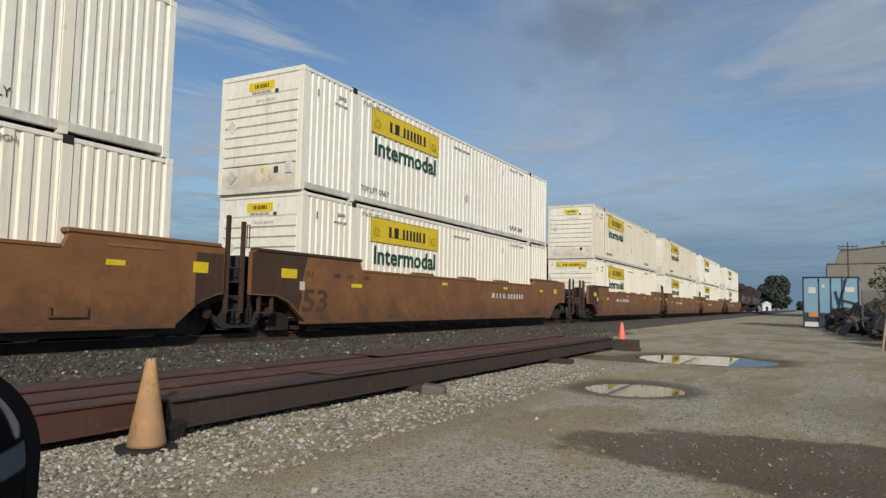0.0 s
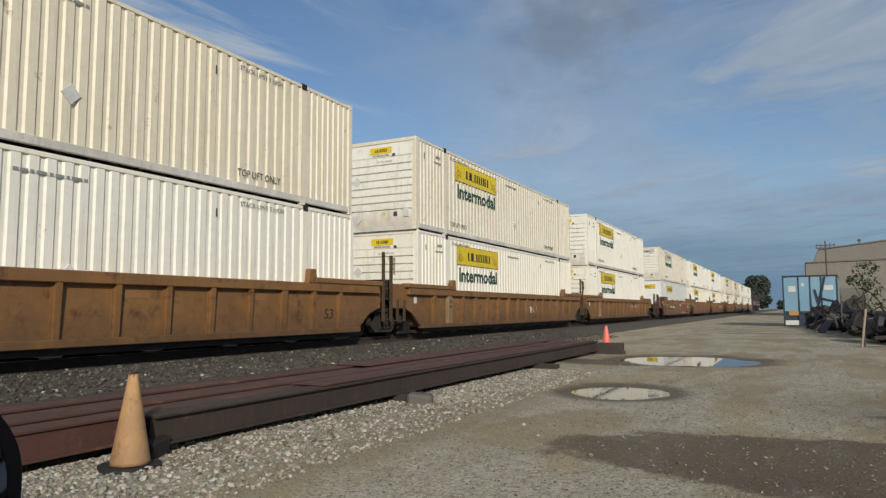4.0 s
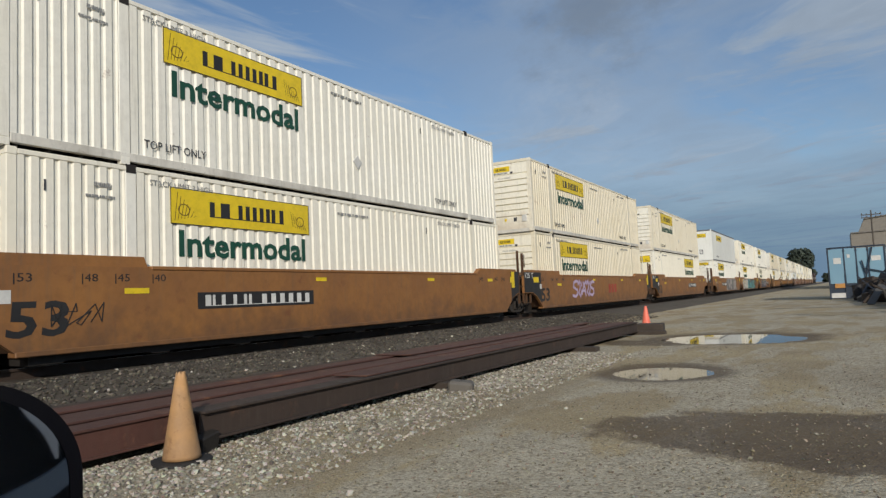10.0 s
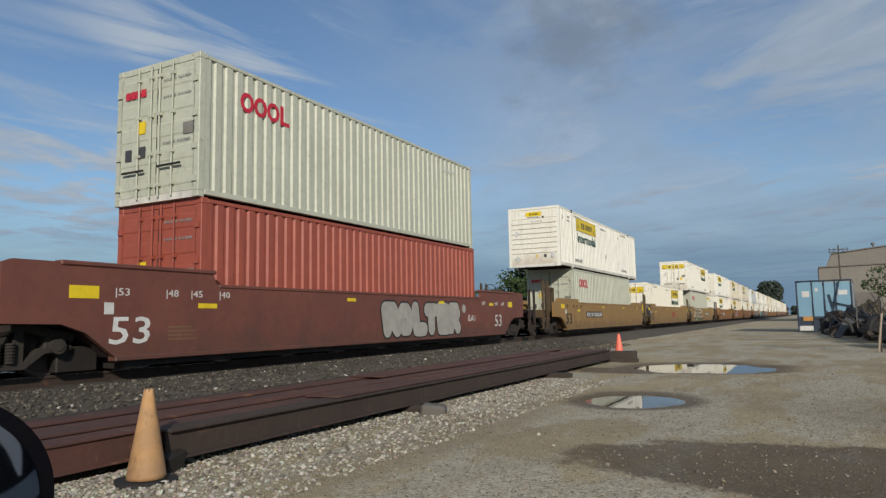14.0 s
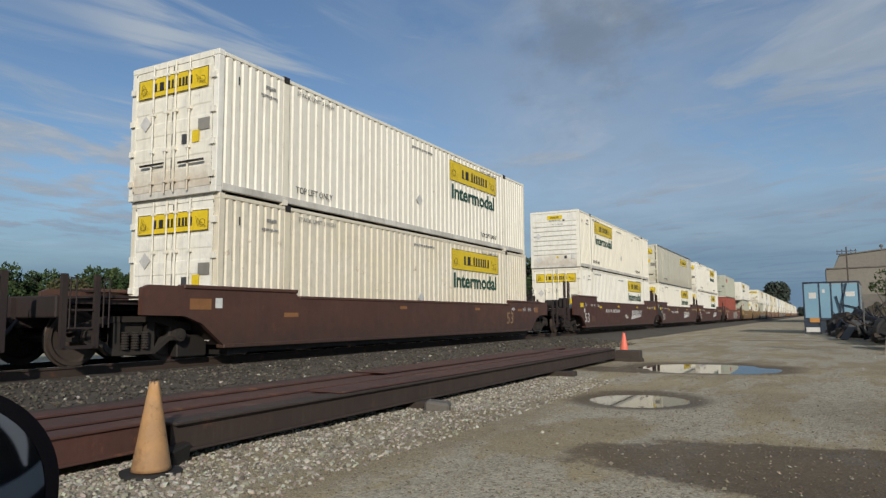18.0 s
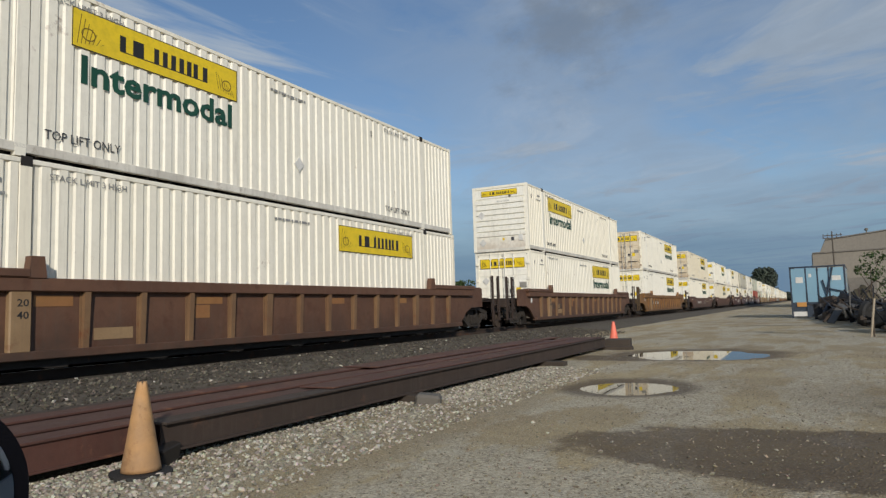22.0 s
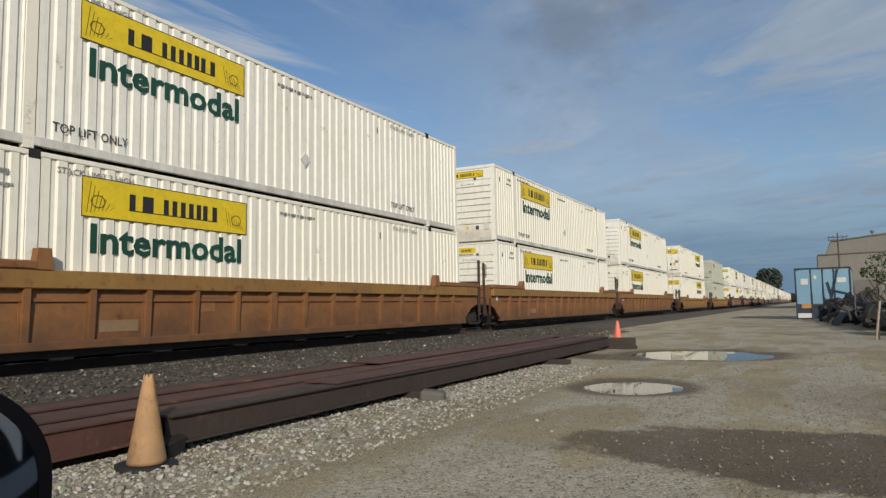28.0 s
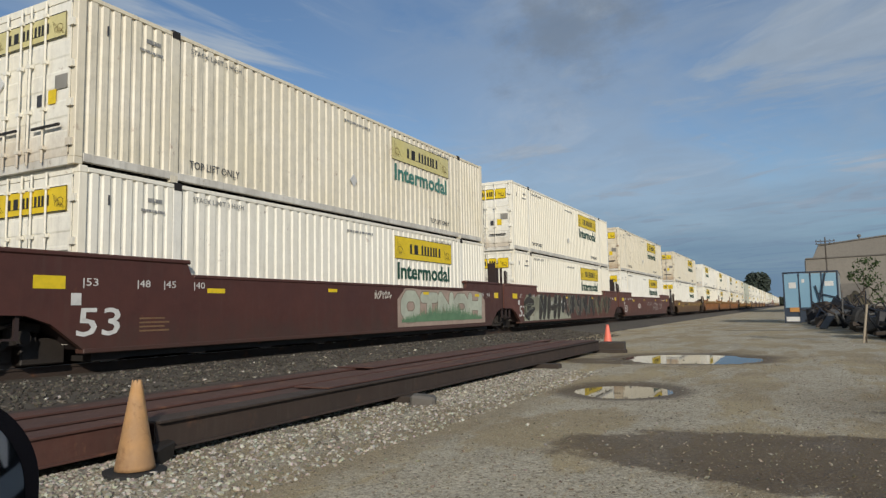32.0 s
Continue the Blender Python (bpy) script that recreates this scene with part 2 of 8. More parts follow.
DARK = surface("dark_greasy_steel", (0.022, 0.019, 0.017), (0.035, 0.027, 0.021), 0.65, 0.2, bump=0.25, rust=0.25)
UNDER = surface("brake_dust_steel", (0.036, 0.029, 0.023), (0.024, 0.019, 0.016), 0.85, 0.0, bump=0.3, rust=0.3, rust_color=(0.06, 0.032, 0.02))
WHEEL = surface("worn_wheel_steel", (0.075, 0.055, 0.043), (0.05, 0.038, 0.031), 0.65, 0.2, bump=0.1, rust=0.3)
TREAD = surface("polished_steel", (0.5, 0.48, 0.45), rough=0.25, metal=0.9, bump=0.02)
BROWN_INK = surface("faded_brown_marking", (0.095, 0.045, 0.02), rough=0.6, bump=0.0, streak=0.3)
GRIMY_PLATE = surface("grimy_plate", (0.30, 0.285, 0.25), (0.16, 0.15, 0.13), 0.6, streak=0.5, bump=0.05)
RUBBER = surface("black_rubber", (0.025, 0.024, 0.023), rough=0.8, bump=0.2)
CAR = {
    "brown": surface("rust_brown_car_paint", (0.245, 0.112, 0.038), (0.185, 0.078, 0.030), 0.55, streak=0.35, rust=0.35, bump=0.08, foot=0.6, foot_color=(0.045, 0.032, 0.024), blotch=1.1),
    "orange": surface("orange_brown_car_paint", (0.295, 0.130, 0.036), (0.225, 0.100, 0.034), 0.55, streak=0.45, rust=0.28, bump=0.06, foot=0.5, foot_color=(0.06, 0.042, 0.03), blotch=1.1),
    "tan": surface("tan_yellow_car_paint", (0.31, 0.182, 0.060), (0.275, 0.160, 0.054), 0.5, streak=0.35, rust=0.10, bump=0.06, foot=0.5, foot_color=(0.06, 0.042, 0.03), blotch=1.1),
    "maroon": surface("maroon_car_paint", (0.086, 0.030, 0.021), (0.068, 0.024, 0.018), 0.5, streak=0.25, rust=0.12, bump=0.06, foot=0.5, foot_color=(0.06, 0.042, 0.03), blotch=1.1),
    "oxide": surface("red_oxide_car_paint", (0.175, 0.060, 0.040), (0.14, 0.050, 0.036), 0.55, streak=0.3, rust=0.2, bump=0.06, foot=0.5, foot_color=(0.06, 0.042, 0.03), blotch=1.1),
    "umber": surface("dark_umber_car_paint", (0.098, 0.043, 0.028), (0.070, 0.032, 0.023), 0.55, streak=0.3, rust=0.25, bump=0.08, foot=0.6, foot_color=(0.045, 0.032, 0.024), blotch=1.1),
    "ochre": surface("weathered_ochre_car_paint", (0.31, 0.168, 0.040), (0.24, 0.122, 0.036), 0.6, streak=0.4, rust=0.5, bump=0.12, foot=0.6, foot_color=(0.05, 0.034, 0.024),
                     rust_color=(0.12, 0.05, 0.022)),
    "bronze": surface("dull_bronze_car_paint", (0.165, 0.085, 0.032), (0.13, 0.066, 0.027), 0.55, streak=0.35, rust=0.3, bump=0.08, foot=0.6, foot_color=(0.045, 0.032, 0.024), blotch=1.1),
    "russet": surface("russet_car_paint", (0.135, 0.050, 0.036), (0.105, 0.040, 0.030), 0.55, streak=0.3, rust=0.2, bump=0.06, foot=0.5, foot_color=(0.06, 0.042, 0.03), blotch=1.1),
    "tarnish": surface("tarnished_ochre_car_paint", (0.25, 0.125, 0.038), (0.185, 0.088, 0.032), 0.6, streak=0.5, rust=0.55, bump=0.12, foot=0.6, foot_color=(0.045, 0.03, 0.02),
                       rust_color=(0.10, 0.042, 0.020)),
    "rusty": surface("rusted_brown_car_paint", (0.135, 0.066, 0.038), (0.095, 0.046, 0.028), 0.65, streak=0.4, rust=0.6, bump=0.15, foot=0.6, foot_color=(0.035, 0.024, 0.018),
                     rust_color=(0.085, 0.036, 0.020)),
    "copper": surface("rusted_copper_car_paint", (0.265, 0.116, 0.038), (0.20, 0.084, 0.030), 0.6, streak=0.4, rust=0.34, bump=0.12, foot=0.6, foot_color=(0.05, 0.034, 0.024),
                      rust_color=(0.10, 0.042, 0.020)),
}
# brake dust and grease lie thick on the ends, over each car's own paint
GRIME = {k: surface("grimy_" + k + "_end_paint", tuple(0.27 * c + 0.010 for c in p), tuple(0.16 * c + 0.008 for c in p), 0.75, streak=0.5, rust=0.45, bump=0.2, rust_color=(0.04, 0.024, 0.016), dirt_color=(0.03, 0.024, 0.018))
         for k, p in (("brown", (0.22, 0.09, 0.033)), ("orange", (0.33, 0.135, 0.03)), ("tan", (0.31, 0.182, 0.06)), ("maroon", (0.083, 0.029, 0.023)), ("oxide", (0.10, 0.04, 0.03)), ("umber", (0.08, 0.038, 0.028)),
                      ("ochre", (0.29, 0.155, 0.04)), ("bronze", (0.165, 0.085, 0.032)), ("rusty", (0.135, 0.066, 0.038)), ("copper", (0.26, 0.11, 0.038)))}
# ribs are paler than their panels: wear, plus sunlight put into the colour
RIB_PAINT = surface("worn_lit_rib_paint", (0.21, 0.125, 0.062), (0.15, 0.080, 0.042), 0.6, streak=0.3, rust=0.35, bump=0.08)
POST_PAINT = surface("bleached_post_paint", (0.30, 0.20, 0.105), (0.22, 0.13, 0.065), 0.6, streak=0.35, rust=0.3, bump=0.06)
OLD_PATCH = surface("worn_yellow_patch", (0.30, 0.15, 0.05), (0.24, 0.10, 0.04), 0.6, streak=0.3, rust=0.35, bump=0.03)
DUST = surface("dusty_bronze_paint", (0.21, 0.115, 0.045), (0.25, 0.155, 0.05), 0.6, streak=0.3, rust=0.2, bump=0.05, blotch=1.2)


# ---- mesh helpers ----
MESHES = {}


def box(bm, x0, x1, y0, y1, z0, z1, bevel=0.0):
    v = [bm.verts.new((x, y, z)) for x in (x0, x1) for y in (y0, y1) for z in (z0, z1)]
    fs = [bm.faces.new([v[i] for i in f]) for f in
          ((0, 1, 3, 2), (4, 6, 7, 5), (0, 4, 5, 1), (2, 3, 7, 6), (0, 2, 6, 4), (1, 5, 7, 3))]
    if bevel:
        edges = list({e for f in fs for e in f.edges})
        bmesh.ops.bevel(bm, geom=edges, offset=bevel, segments=1, affect="EDGES", profile=0.5)


def prism(bm, outline, x0, x1):
    """A flat outline of (y, z) points, counter-clockwise seen from +x, pulled from x0 to x1."""
    a = [bm.verts.new((x0, y, z)) for y, z in outline]
    b = [bm.verts.new((x1, y, z)) for y, z in outline]
    k = len(outline)
    bm.faces.new(b)
    bm.faces.new(a[::-1])
    for i in range(k):
        j = (i + 1) % k
        bm.faces.new((a[i], a[j], b[j], b[i]))


def slab(bm, outline, z0, z1):
    """A flat outline of (x, y) points, counter-clockwise from above, pulled from z0 to z1."""
    a = [bm.verts.new((x, y, z0)) for x, y in outline]
    b = [bm.verts.new((x, y, z1)) for x, y in outline]
    k = len(outline)
    bm.faces.new(b)
    bm.faces.new(a[::-1])
    for i in range(k):
        j = (i + 1) % k
        bm.faces.new((a[i], a[j], b[j], b[i]))


def tube(bm, p, q, r, sides=8, r2=None, caps=True):
    p, q = Vector(p), Vector(q)
    d = (q - p).normalized()
    side = d.orthogonal().normalized()
    up = d.cross(side)
    r2 = r if r2 is None else r2
    rings = []
    for c, rad in ((p, r), (q, r2)):
        rings.append([bm.verts.new(c + (side * math.cos(a) + up * math.sin(a)) * rad)
                      for a in (2 * math.pi * i / sides for i in range(sides))])
    for i in range(sides):
        j = (i + 1) % sides
        bm.faces.new((rings[0][i], rings[0][j], rings[1][j], rings[1][i]))
    if caps:
        bm.faces.new(rings[0][::-1])
        bm.faces.new(rings[1])


def lathe(bm, profile, sides=20, centre=(0, 0, 0), axis="z"):
    """Turns (radius, height) points about an axis."""
    rings = []
    for r, h in profile:
        ring = []
        for i in range(sides):
            a = 2 * math.pi * i / sides
            c, s = r * math.cos(a), r * math.sin(a)
            co = (c, s, h) if axis == "z" else (h, c, s)
            ring.append(bm.verts.new(Vector(centre) + Vector(co)))
        rings.append(ring)
    for r0, r1 in zip(rings, rings[1:]):
        for i in range(sides):
            j = (i + 1) % sides
            bm.faces.new((r0[i], r0[j], r1[j], r1[i]))
    bm.faces.new(rings[0][::-1])
    bm.faces.new(rings[-1])


def mesh_of(key, draw, material):
    """One mesh per key and material, shared by all that look alike."""
    full = (key, material.name)
    if full not in MESHES:
        bm = bmesh.new()
        draw(bm)
        me = bpy.data.meshes.new(str(key if isinstance(key, str) else key[0]))
        bmesh.ops.recalc_face_normals(bm, faces=bm.faces)
        bm.to_mesh(me)
        bm.free()
        me.materials.append(material)
        MESHES[full] = me
    return MESHES[full]


def part(name, key, draw, material, parent=None, label="", at=None):
    ob = new(name, mesh_of(key, draw, material))
    if parent is not None:
        ob.parent = parent
    if at is not None:
        ob.matrix_basis = at
    if label:
        tagged(ob, label)
    return ob


def thing(name, label, category, at, group="", kind=""):
    ob = new(name)
    ob.empty_display_size = 0.3
    ob.matrix_basis = at
    return tagged(ob, label, category, group, kind)


LETTERS = {}


def writing(name, text, height, width, material, parent, at, label="", lean=0.0, bold=0.0):
    """Raised letters in the built-in font, fitted to a height and a width, reading along local x."""
    key = (text, height, width, material.name, lean, bold)
    if key not in LETTERS:
        cu = bpy.data.curves.new("letters", "FONT")
        cu.body, cu.size, cu.extrude, cu.shear, cu.resolution_u, cu.offset = text, 1.0, 0.002, lean, 2, bold
        tmp = new("letters", cu)
        me = bpy.data.meshes.new_from_object(tmp.evaluated_get(bpy.context.evaluated_depsgraph_get()))
        bpy.data.objects.remove(tmp)
        xs, ys = [v.co.x for v in me.vertices], [v.co.y for v in me.vertices]
        sx, sy = width / (max(xs) - min(xs)), height / (max(ys) - min(ys))
        for v in me.vertices:
            v.co = ((v.co.x - min(xs)) * sx, (v.co.y - min(ys)) * sy, v.co.z)
        me.materials.clear()
        me.materials.append(material)
        LETTERS[key] = me
    ob = new(name, LETTERS[key])
    ob.parent, ob.matrix_basis = parent, at
    if label:
        tagged(ob, label)
    return ob


def on_side(x, y, z):
    """Writing on a face that looks to +x: reads along +y."""
    return Matrix.Translation((x, y, z)) @ Matrix(((0, 0, 1, 0), (1, 0, 0, 0), (0, 1, 0, 0), (0, 0, 0, 1)))


def on_other(x, y, z):
    """Writing on a face that looks to -x: reads along -y."""
    return Matrix.Translation((x, y, z)) @ Matrix(((0, 0, -1, 0), (-1, 0, 0, 0), (0, 1, 0, 0), (0, 0, 0, 1)))


def on_end(x, y, z):
    """Writing on a face that looks to -y: reads along +x."""
    return Matrix.Translation((x, y, z)) @ Matrix(((1, 0, 0, 0), (0, 0, -1, 0), (0, 1, 0, 0), (0, 0, 0, 1)))


def bars(bm, width, height, cells, depth=0.004, x0=0.0, y0=0.0, z0=0.0):
    """Plain upright bars in a row on one thin line, in the xy plane: (start, end) shares of the width."""
    line = height * 0.06
    pts = [(x0 + cells[0][0] * width, y0), (x0 + cells[-1][1] * width, y0)]
    for a, b in reversed(cells):
        pts += [(x0 + b * width, y0 + line), (x0 + b * width, y0 + height), (x0 + a * width, y0 + height), (x0 + a * width, y0 + line)]
    keep = [p for i, p in enumerate(pts) if p not in pts[:i]]
    va = [bm.verts.new((x, y, z0)) for x, y in keep]
    vb = [bm.verts.new((x, y, z0 + depth)) for x, y in keep]
    bm.faces.new(vb)
    bm.faces.new(va[::-1])
    for i in range(len(keep)):
        j = (i + 1) % len(keep)
        bm.faces.new((va[i], va[j], vb[j], vb[i]))


NAME_BARS = ((0.035, 0.09), (0.16, 0.265), (0.37, 0.42), (0.46, 0.51), (0.55, 0.60), (0.64, 0.69), (0.725, 0.775), (0.80, 0.85), (0.91, 0.965))
CODE_BARS = ((0.0, 0.045), (0.06, 0.08), (0.135, 0.165), (0.235, 0.265), (0.33, 0.355), (0.375, 0.40), (0.50, 0.545), (0.59, 0.635), (0.68, 0.725), (0.77, 0.815), (0.86, 0.905), (0.95, 0.995))
FINE_BARS = ((0.0, 0.07), (0.09, 0.19), (0.22, 0.27), (0.30, 0.43), (0.47, 0.52), (0.55, 0.66), (0.70, 0.74), (0.77, 0.92), (0.95, 1.0))

# ---- containers ----
LONG, SHORT, TALL = 16.15, 12.19, 2.896
MOVERS = []


def corrugated(bm, x, y0, y1, z0, z1, pitch=0.28, depth=0.029, sign=1):
    """A folded steel wall in the plane x, flutes upright, standing in from the face by depth."""
    n = max(1, round((y1 - y0) / pitch))
    p = (y1 - y0) / n
    line = [(y0, 0.0)]
    for i in range(n):
        y = y0 + i * p
        line += [(y + 0.52 * p, 0.0), (y + 0.64 * p, -depth), (y + 0.88 * p, -depth), (y + p, 0.0)]
    lo = [bm.verts.new((x + sign * d, y, z0)) for y, d in line]
    hi = [bm.verts.new((x + sign * d, y, z1)) for y, d in line]
    for i in range(len(line) - 1):
        bm.faces.new((lo[i], lo[i + 1], hi[i + 1], hi[i]))


def container_shell(c, length, width, shell, rail, key, long_box):
    """Frame, walls, roof and floor common to all corrugated boxes."""
    w = width / 2
    post = (length - SHORT) / 2
    for s, nm in ((1, "r"), (-1, "l")):
        def wall(bm, s=s):
            if long_box:
                for a, b in ((0.14, post - 0.11), (post + 0.11, length - post - 0.11), (length - post + 0.11, length - 0.14)):
                    corrugated(bm, s * (w - 0.012), a, b, 0.20, TALL - 0.10, 0.28 if b - a > 3 else 0.217, sign=s)
            else:
                corrugated(bm, s * (w - 0.012), 0.14, length - 0.14, 0.16, TALL - 0.10, 0.29, 0.040, s)
        part("side_wall", (key, "wall", nm), wall, shell, c)
        part("bottom_rail", (key, "bottom", nm), lambda bm, s=s: box(bm, min(s * w, s * (w - 0.09)), max(s * w, s * (w - 0.09)), 0.16, length - 0.16, 0.055, 0.20 if long_box else 0.16, 0.008), rail, c, "scuffed bottom rail")
        part("top_rail", (key, "top", nm), lambda bm, s=s: box(bm, min(s * w, s * (w - 0.07)), max(s * w, s * (w - 0.07)), 0.16, length - 0.16, TALL - 0.10, TALL - 0.02, 0.008), shell, c)
        for e in (0, 1):
            y = 0.0 if e == 0 else length - 0.15
            def corner(bm, s=s, y=y):
                box(bm, *sorted((s * (w + .002), s * (w - 0.16))), y, y + 0.15, 0.12, TALL - 0.12, 0.01)
                for z in (0.0, TALL - 0.12):
                    box(bm, *sorted((s * (w + .004), s * (w - 0.16))), y - 0.002, y + 0.155, z, z + 0.12, 0.01)
            part("corner_post", (key, "post", nm, e), corner, shell, c)
            if long_box:
                yp = post - 0.10 if e == 0 else length - post - 0.10

                def lifter(bm, s=s, yp=yp):
                    box(bm, *sorted((s * w, s * (w - 0.10))), yp, yp + 0.20, 0.13, TALL - 0.10, 0.01)
                    box(bm, *sorted((s * (w + 0.006), s * (w - 0.10))), yp + 0.02, yp + 0.18, 0.0, 0.13)
                part("lifting_post", (key, "lift", nm, e), lifter, shell, c)
                part("lifting_eye", (key, "eye", nm, e), lambda bm, s=s, yp=yp: box(bm, *sorted((s * (w + 0.006), s * (w - 0.10))), yp + 0.01, yp + 0.19, TALL - 0.14, TALL + 0.008), DARK, c, "dark lifting eye")

    def roof(bm):
        box(bm, -w + 0.05, w - 0.05, 0.1, length - 0.1, TALL - 0.07, TALL - 0.03)
        for i in range(int(length / 0.6)):
            box(bm, -w + 0.2, w - 0.2, 0.4 + i * 0.6, 0.55 + i * 0.6, TALL - 0.03, TALL - 0.015)
    part("roof", (key, "roof"), roof, shell, c)

    def base(bm):
        box(bm, -w + 0.08, w - 0.08, 0.1, length - 0.1, 0.12, 0.17)
        for i in range(int(length / 0.5)):
            box(bm, -w + 0.08, w - 0.08, 0.25 + i * 0.5, 0.30 + i * 0.5, 0.03, 0.12)
    part("floor_frame", (key, "base"), base, DARK, c, "dark floor with cross members")


def doors(c, y, face, width, shell, key, full=True):
    """A pair of doors with four locking rods; face -1 looks to -y, +1 to +y."""
    w = width / 2
    for s in (-1, 1):
        x0, x1 = (0.01, w - 0.16) if s > 0 else (-w + 0.16, -0.01)

        def leaf(bm, x0=x0, x1=x1):
            pts = [(y - face * 0.05, 0.15), (y, 0.15)]
            for k in range(5):
                z = 0.28 + k * 0.51
                pts += [(y, z), (y + face * 0.012, z + 0.03), (y + face * 0.012, z + 0.27), (y, z + 0.30)]
            pts += [(y, TALL - 0.14), (y - face * 0.05, TALL - 0.14)]
            prism(bm, pts if face > 0 else pts[::-1], x0, x1)

        def hinges(bm, s=s):
            xh = s * (w - 0.155)
            box(bm, xh - 0.015, xh + 0.015, *sorted((y + face * 0.002, y + face * 0.02)), 0.2, TALL - 0.2)
            for z in (0.3, 0.95, 1.6, 2.3):
                box(bm, *sorted((xh - s * 0.012, xh + s * 0.12)), *sorted((y + face * 0.004, y + face * 0.055)), z, z + 0.12)
        d = part("door", (key, "leaf", face, s), leaf, shell, c)
        if not full:
            continue
        part("hinge_strap", (key, "hinges", face, s), hinges, shell, d)
        for k in (0.11, 0.47):
            xr = x0 + (x1 - x0) * (k if s > 0 else 1 - k)

            def rod(bm, xr=xr):
                tube(bm, (xr, y + face * 0.06, 0.08), (xr, y + face * 0.06, TALL - 0.06), 0.019, 8)
                for z in (0.30, 0.95, 1.75, 2.55):
                    box(bm, xr - 0.05, xr + 0.05, *sorted((y + face * 0.02, y + face * 0.085)), z, z + 0.06)
            part("locking_rod", (key, "rod", face, s, k), rod, shell if shell.name != "rust_stained_end_paint" else STEEL, d, "upright locking rod")
        part("door_handle", (key, "dh", face, s), lambda bm, x0=x0, x1=x1: box(bm, x0 + 0.12, x1 - 0.28, *sorted((y + face * 0.07, y + face * 0.10)), 0.66 + 0.02 * s, 0.70 + 0.02 * s), DARK, d, "dark door handle")
    if full:
        part("door_gasket", (key, "gasket", face), lambda bm: [box(bm, x - 0.013, x + 0.013, *sorted((y - face * 0.04, y + face * 0.003)), 0.16, TALL - 0.15) for x in (-w + 0.148, 0.0, w - 0.148)], RUBBER, c, "black rubber door seals")
        part("seal_plate", (key, "sealplate", face), lambda bm: box(bm, -face * 0.93 - 0.16, -face * 0.93 + 0.16, *sorted((y + face * 0.012, y + face * 0.02)), 1.28, 1.52), GRIMY_PLATE, c, "dirty document plate")
    part("door_sill", (key, "sill", face), lambda bm: box(bm, -w + .16, w - .16, *sorted((y + face * 0.01, y - face * 0.12)), 0.0, 0.14), RAILGREY, c)
    part("door_header", (key, "head", face), lambda bm: box(bm, -w + .16, w - .16, *sorted((y + face * 0.01, y - face * 0.12)), TALL - 0.13, TALL - 0.005), shell, c)


def name_panel(c, at, width, height, yellow, key, bar=BLACK, name_share=(0.22, 0.80), rim=True):
    """A yellow panel with a dark rim and plain bars where a name stands."""
    p = part("name_panel", (key, "panel", width, height), lambda bm: box(bm, 0, width, 0, height, 0, 0.006), yellow, c, "yellow panel with a dark rim", at)
    if rim:
        def edge(bm):
            for a in ((0, width, 0, 0.014), (0, width, height - 0.014, height), (0, 0.014, 0.014, height - 0.014), (width - 0.014, width, 0.014, height - 0.014)):
                box(bm, a[0], a[1], a[2], a[3], 0.006, 0.009)
        part("rim", (key, "rim", width, height), edge, bar, p)
    a, b = name_share

    def name(bm):
        bars(bm, width * (b - a), height * 0.44, NAME_BARS, 0.004, width * a, height * 0.27, 0.006)
    part("name_mark", (key, "bars", width, height), name, bar, p, "dark bars in place of a name")
    if width > 1.2 and rim:
        def scroll(bm):
            for x0, way in ((width * 0.025, -1), (width * 0.975, 1)):
                for k in range(7):
                    x, h0, h1 = x0 - way * width * 0.019 * k, height * (0.10 + 0.02 * k), height * (0.88 - 0.10 * k if way < 0 else 0.30 + 0.07 * k)
                    prism_xy(bm, [(x - 0.006, h0), (x + 0.006, h0), (x + 0.006 - way * 0.07, h1), (x - 0.006 - way * 0.07, h1)], 0.0075)
                ring(bm, x0 - way * width * 0.055, height * 0.40, height * 0.20, height * 0.17, height * 0.17, height * 0.14, 0.0085, 12)
        part("scroll_mark", (key, "scroll", width, height), scroll, SCROLL_INK, p, "thin brown line drawing")
    return p


def small_marks(c, w, length, key, s):
    """Rows of small print along the side that is seen, as plain bars, and the one line that can be read."""
    put = on_side if s > 0 else on_other
    x = s * (w + 0.001)
    for yy, z, wid, h in ((1.32, 2.46, 0.30, 0.07), (1.18, 2.28, 0.5, 0.045), (7.4, 2.52, 1.2, 0.05)):
        part("small_print", (key, "print", wid, h), lambda bm, wid=wid, h=h: bars(bm, wid, h, FINE_BARS, 0.003), FAINT, c, at=put(x, yy if s > 0 else length - yy, z))
    for yy in (2.34, 12.05):
        writing("lettering", "TOP LIFT ONLY", 0.15, 1.32, INK, c, put(x, yy if s > 0 else length - yy, 0.34))
        writing("lettering", "STACK LIMIT 3 HIGH", 0.10, 1.35, FAINT, c, put(x, yy if s > 0 else length - yy, 2.60))
    for yy, z0 in ((0.55, 2.3), (11.4, 2.3)):
        part("vent", (key, "vent"), lambda bm: box(bm, -0.013, 0.013, 0, 0.17, 0, 0.015), INK, c, at=put(s * (w - 0.012), yy if s > 0 else length - yy, z0))


def turned(x, y, z):
    """A place on the far end wall, which looks to +y."""
    return Matrix.Translation((x, y, z)) @ Matrix.Rotation(math.pi, 4, "Z") @ on_end(0, 0, 0)


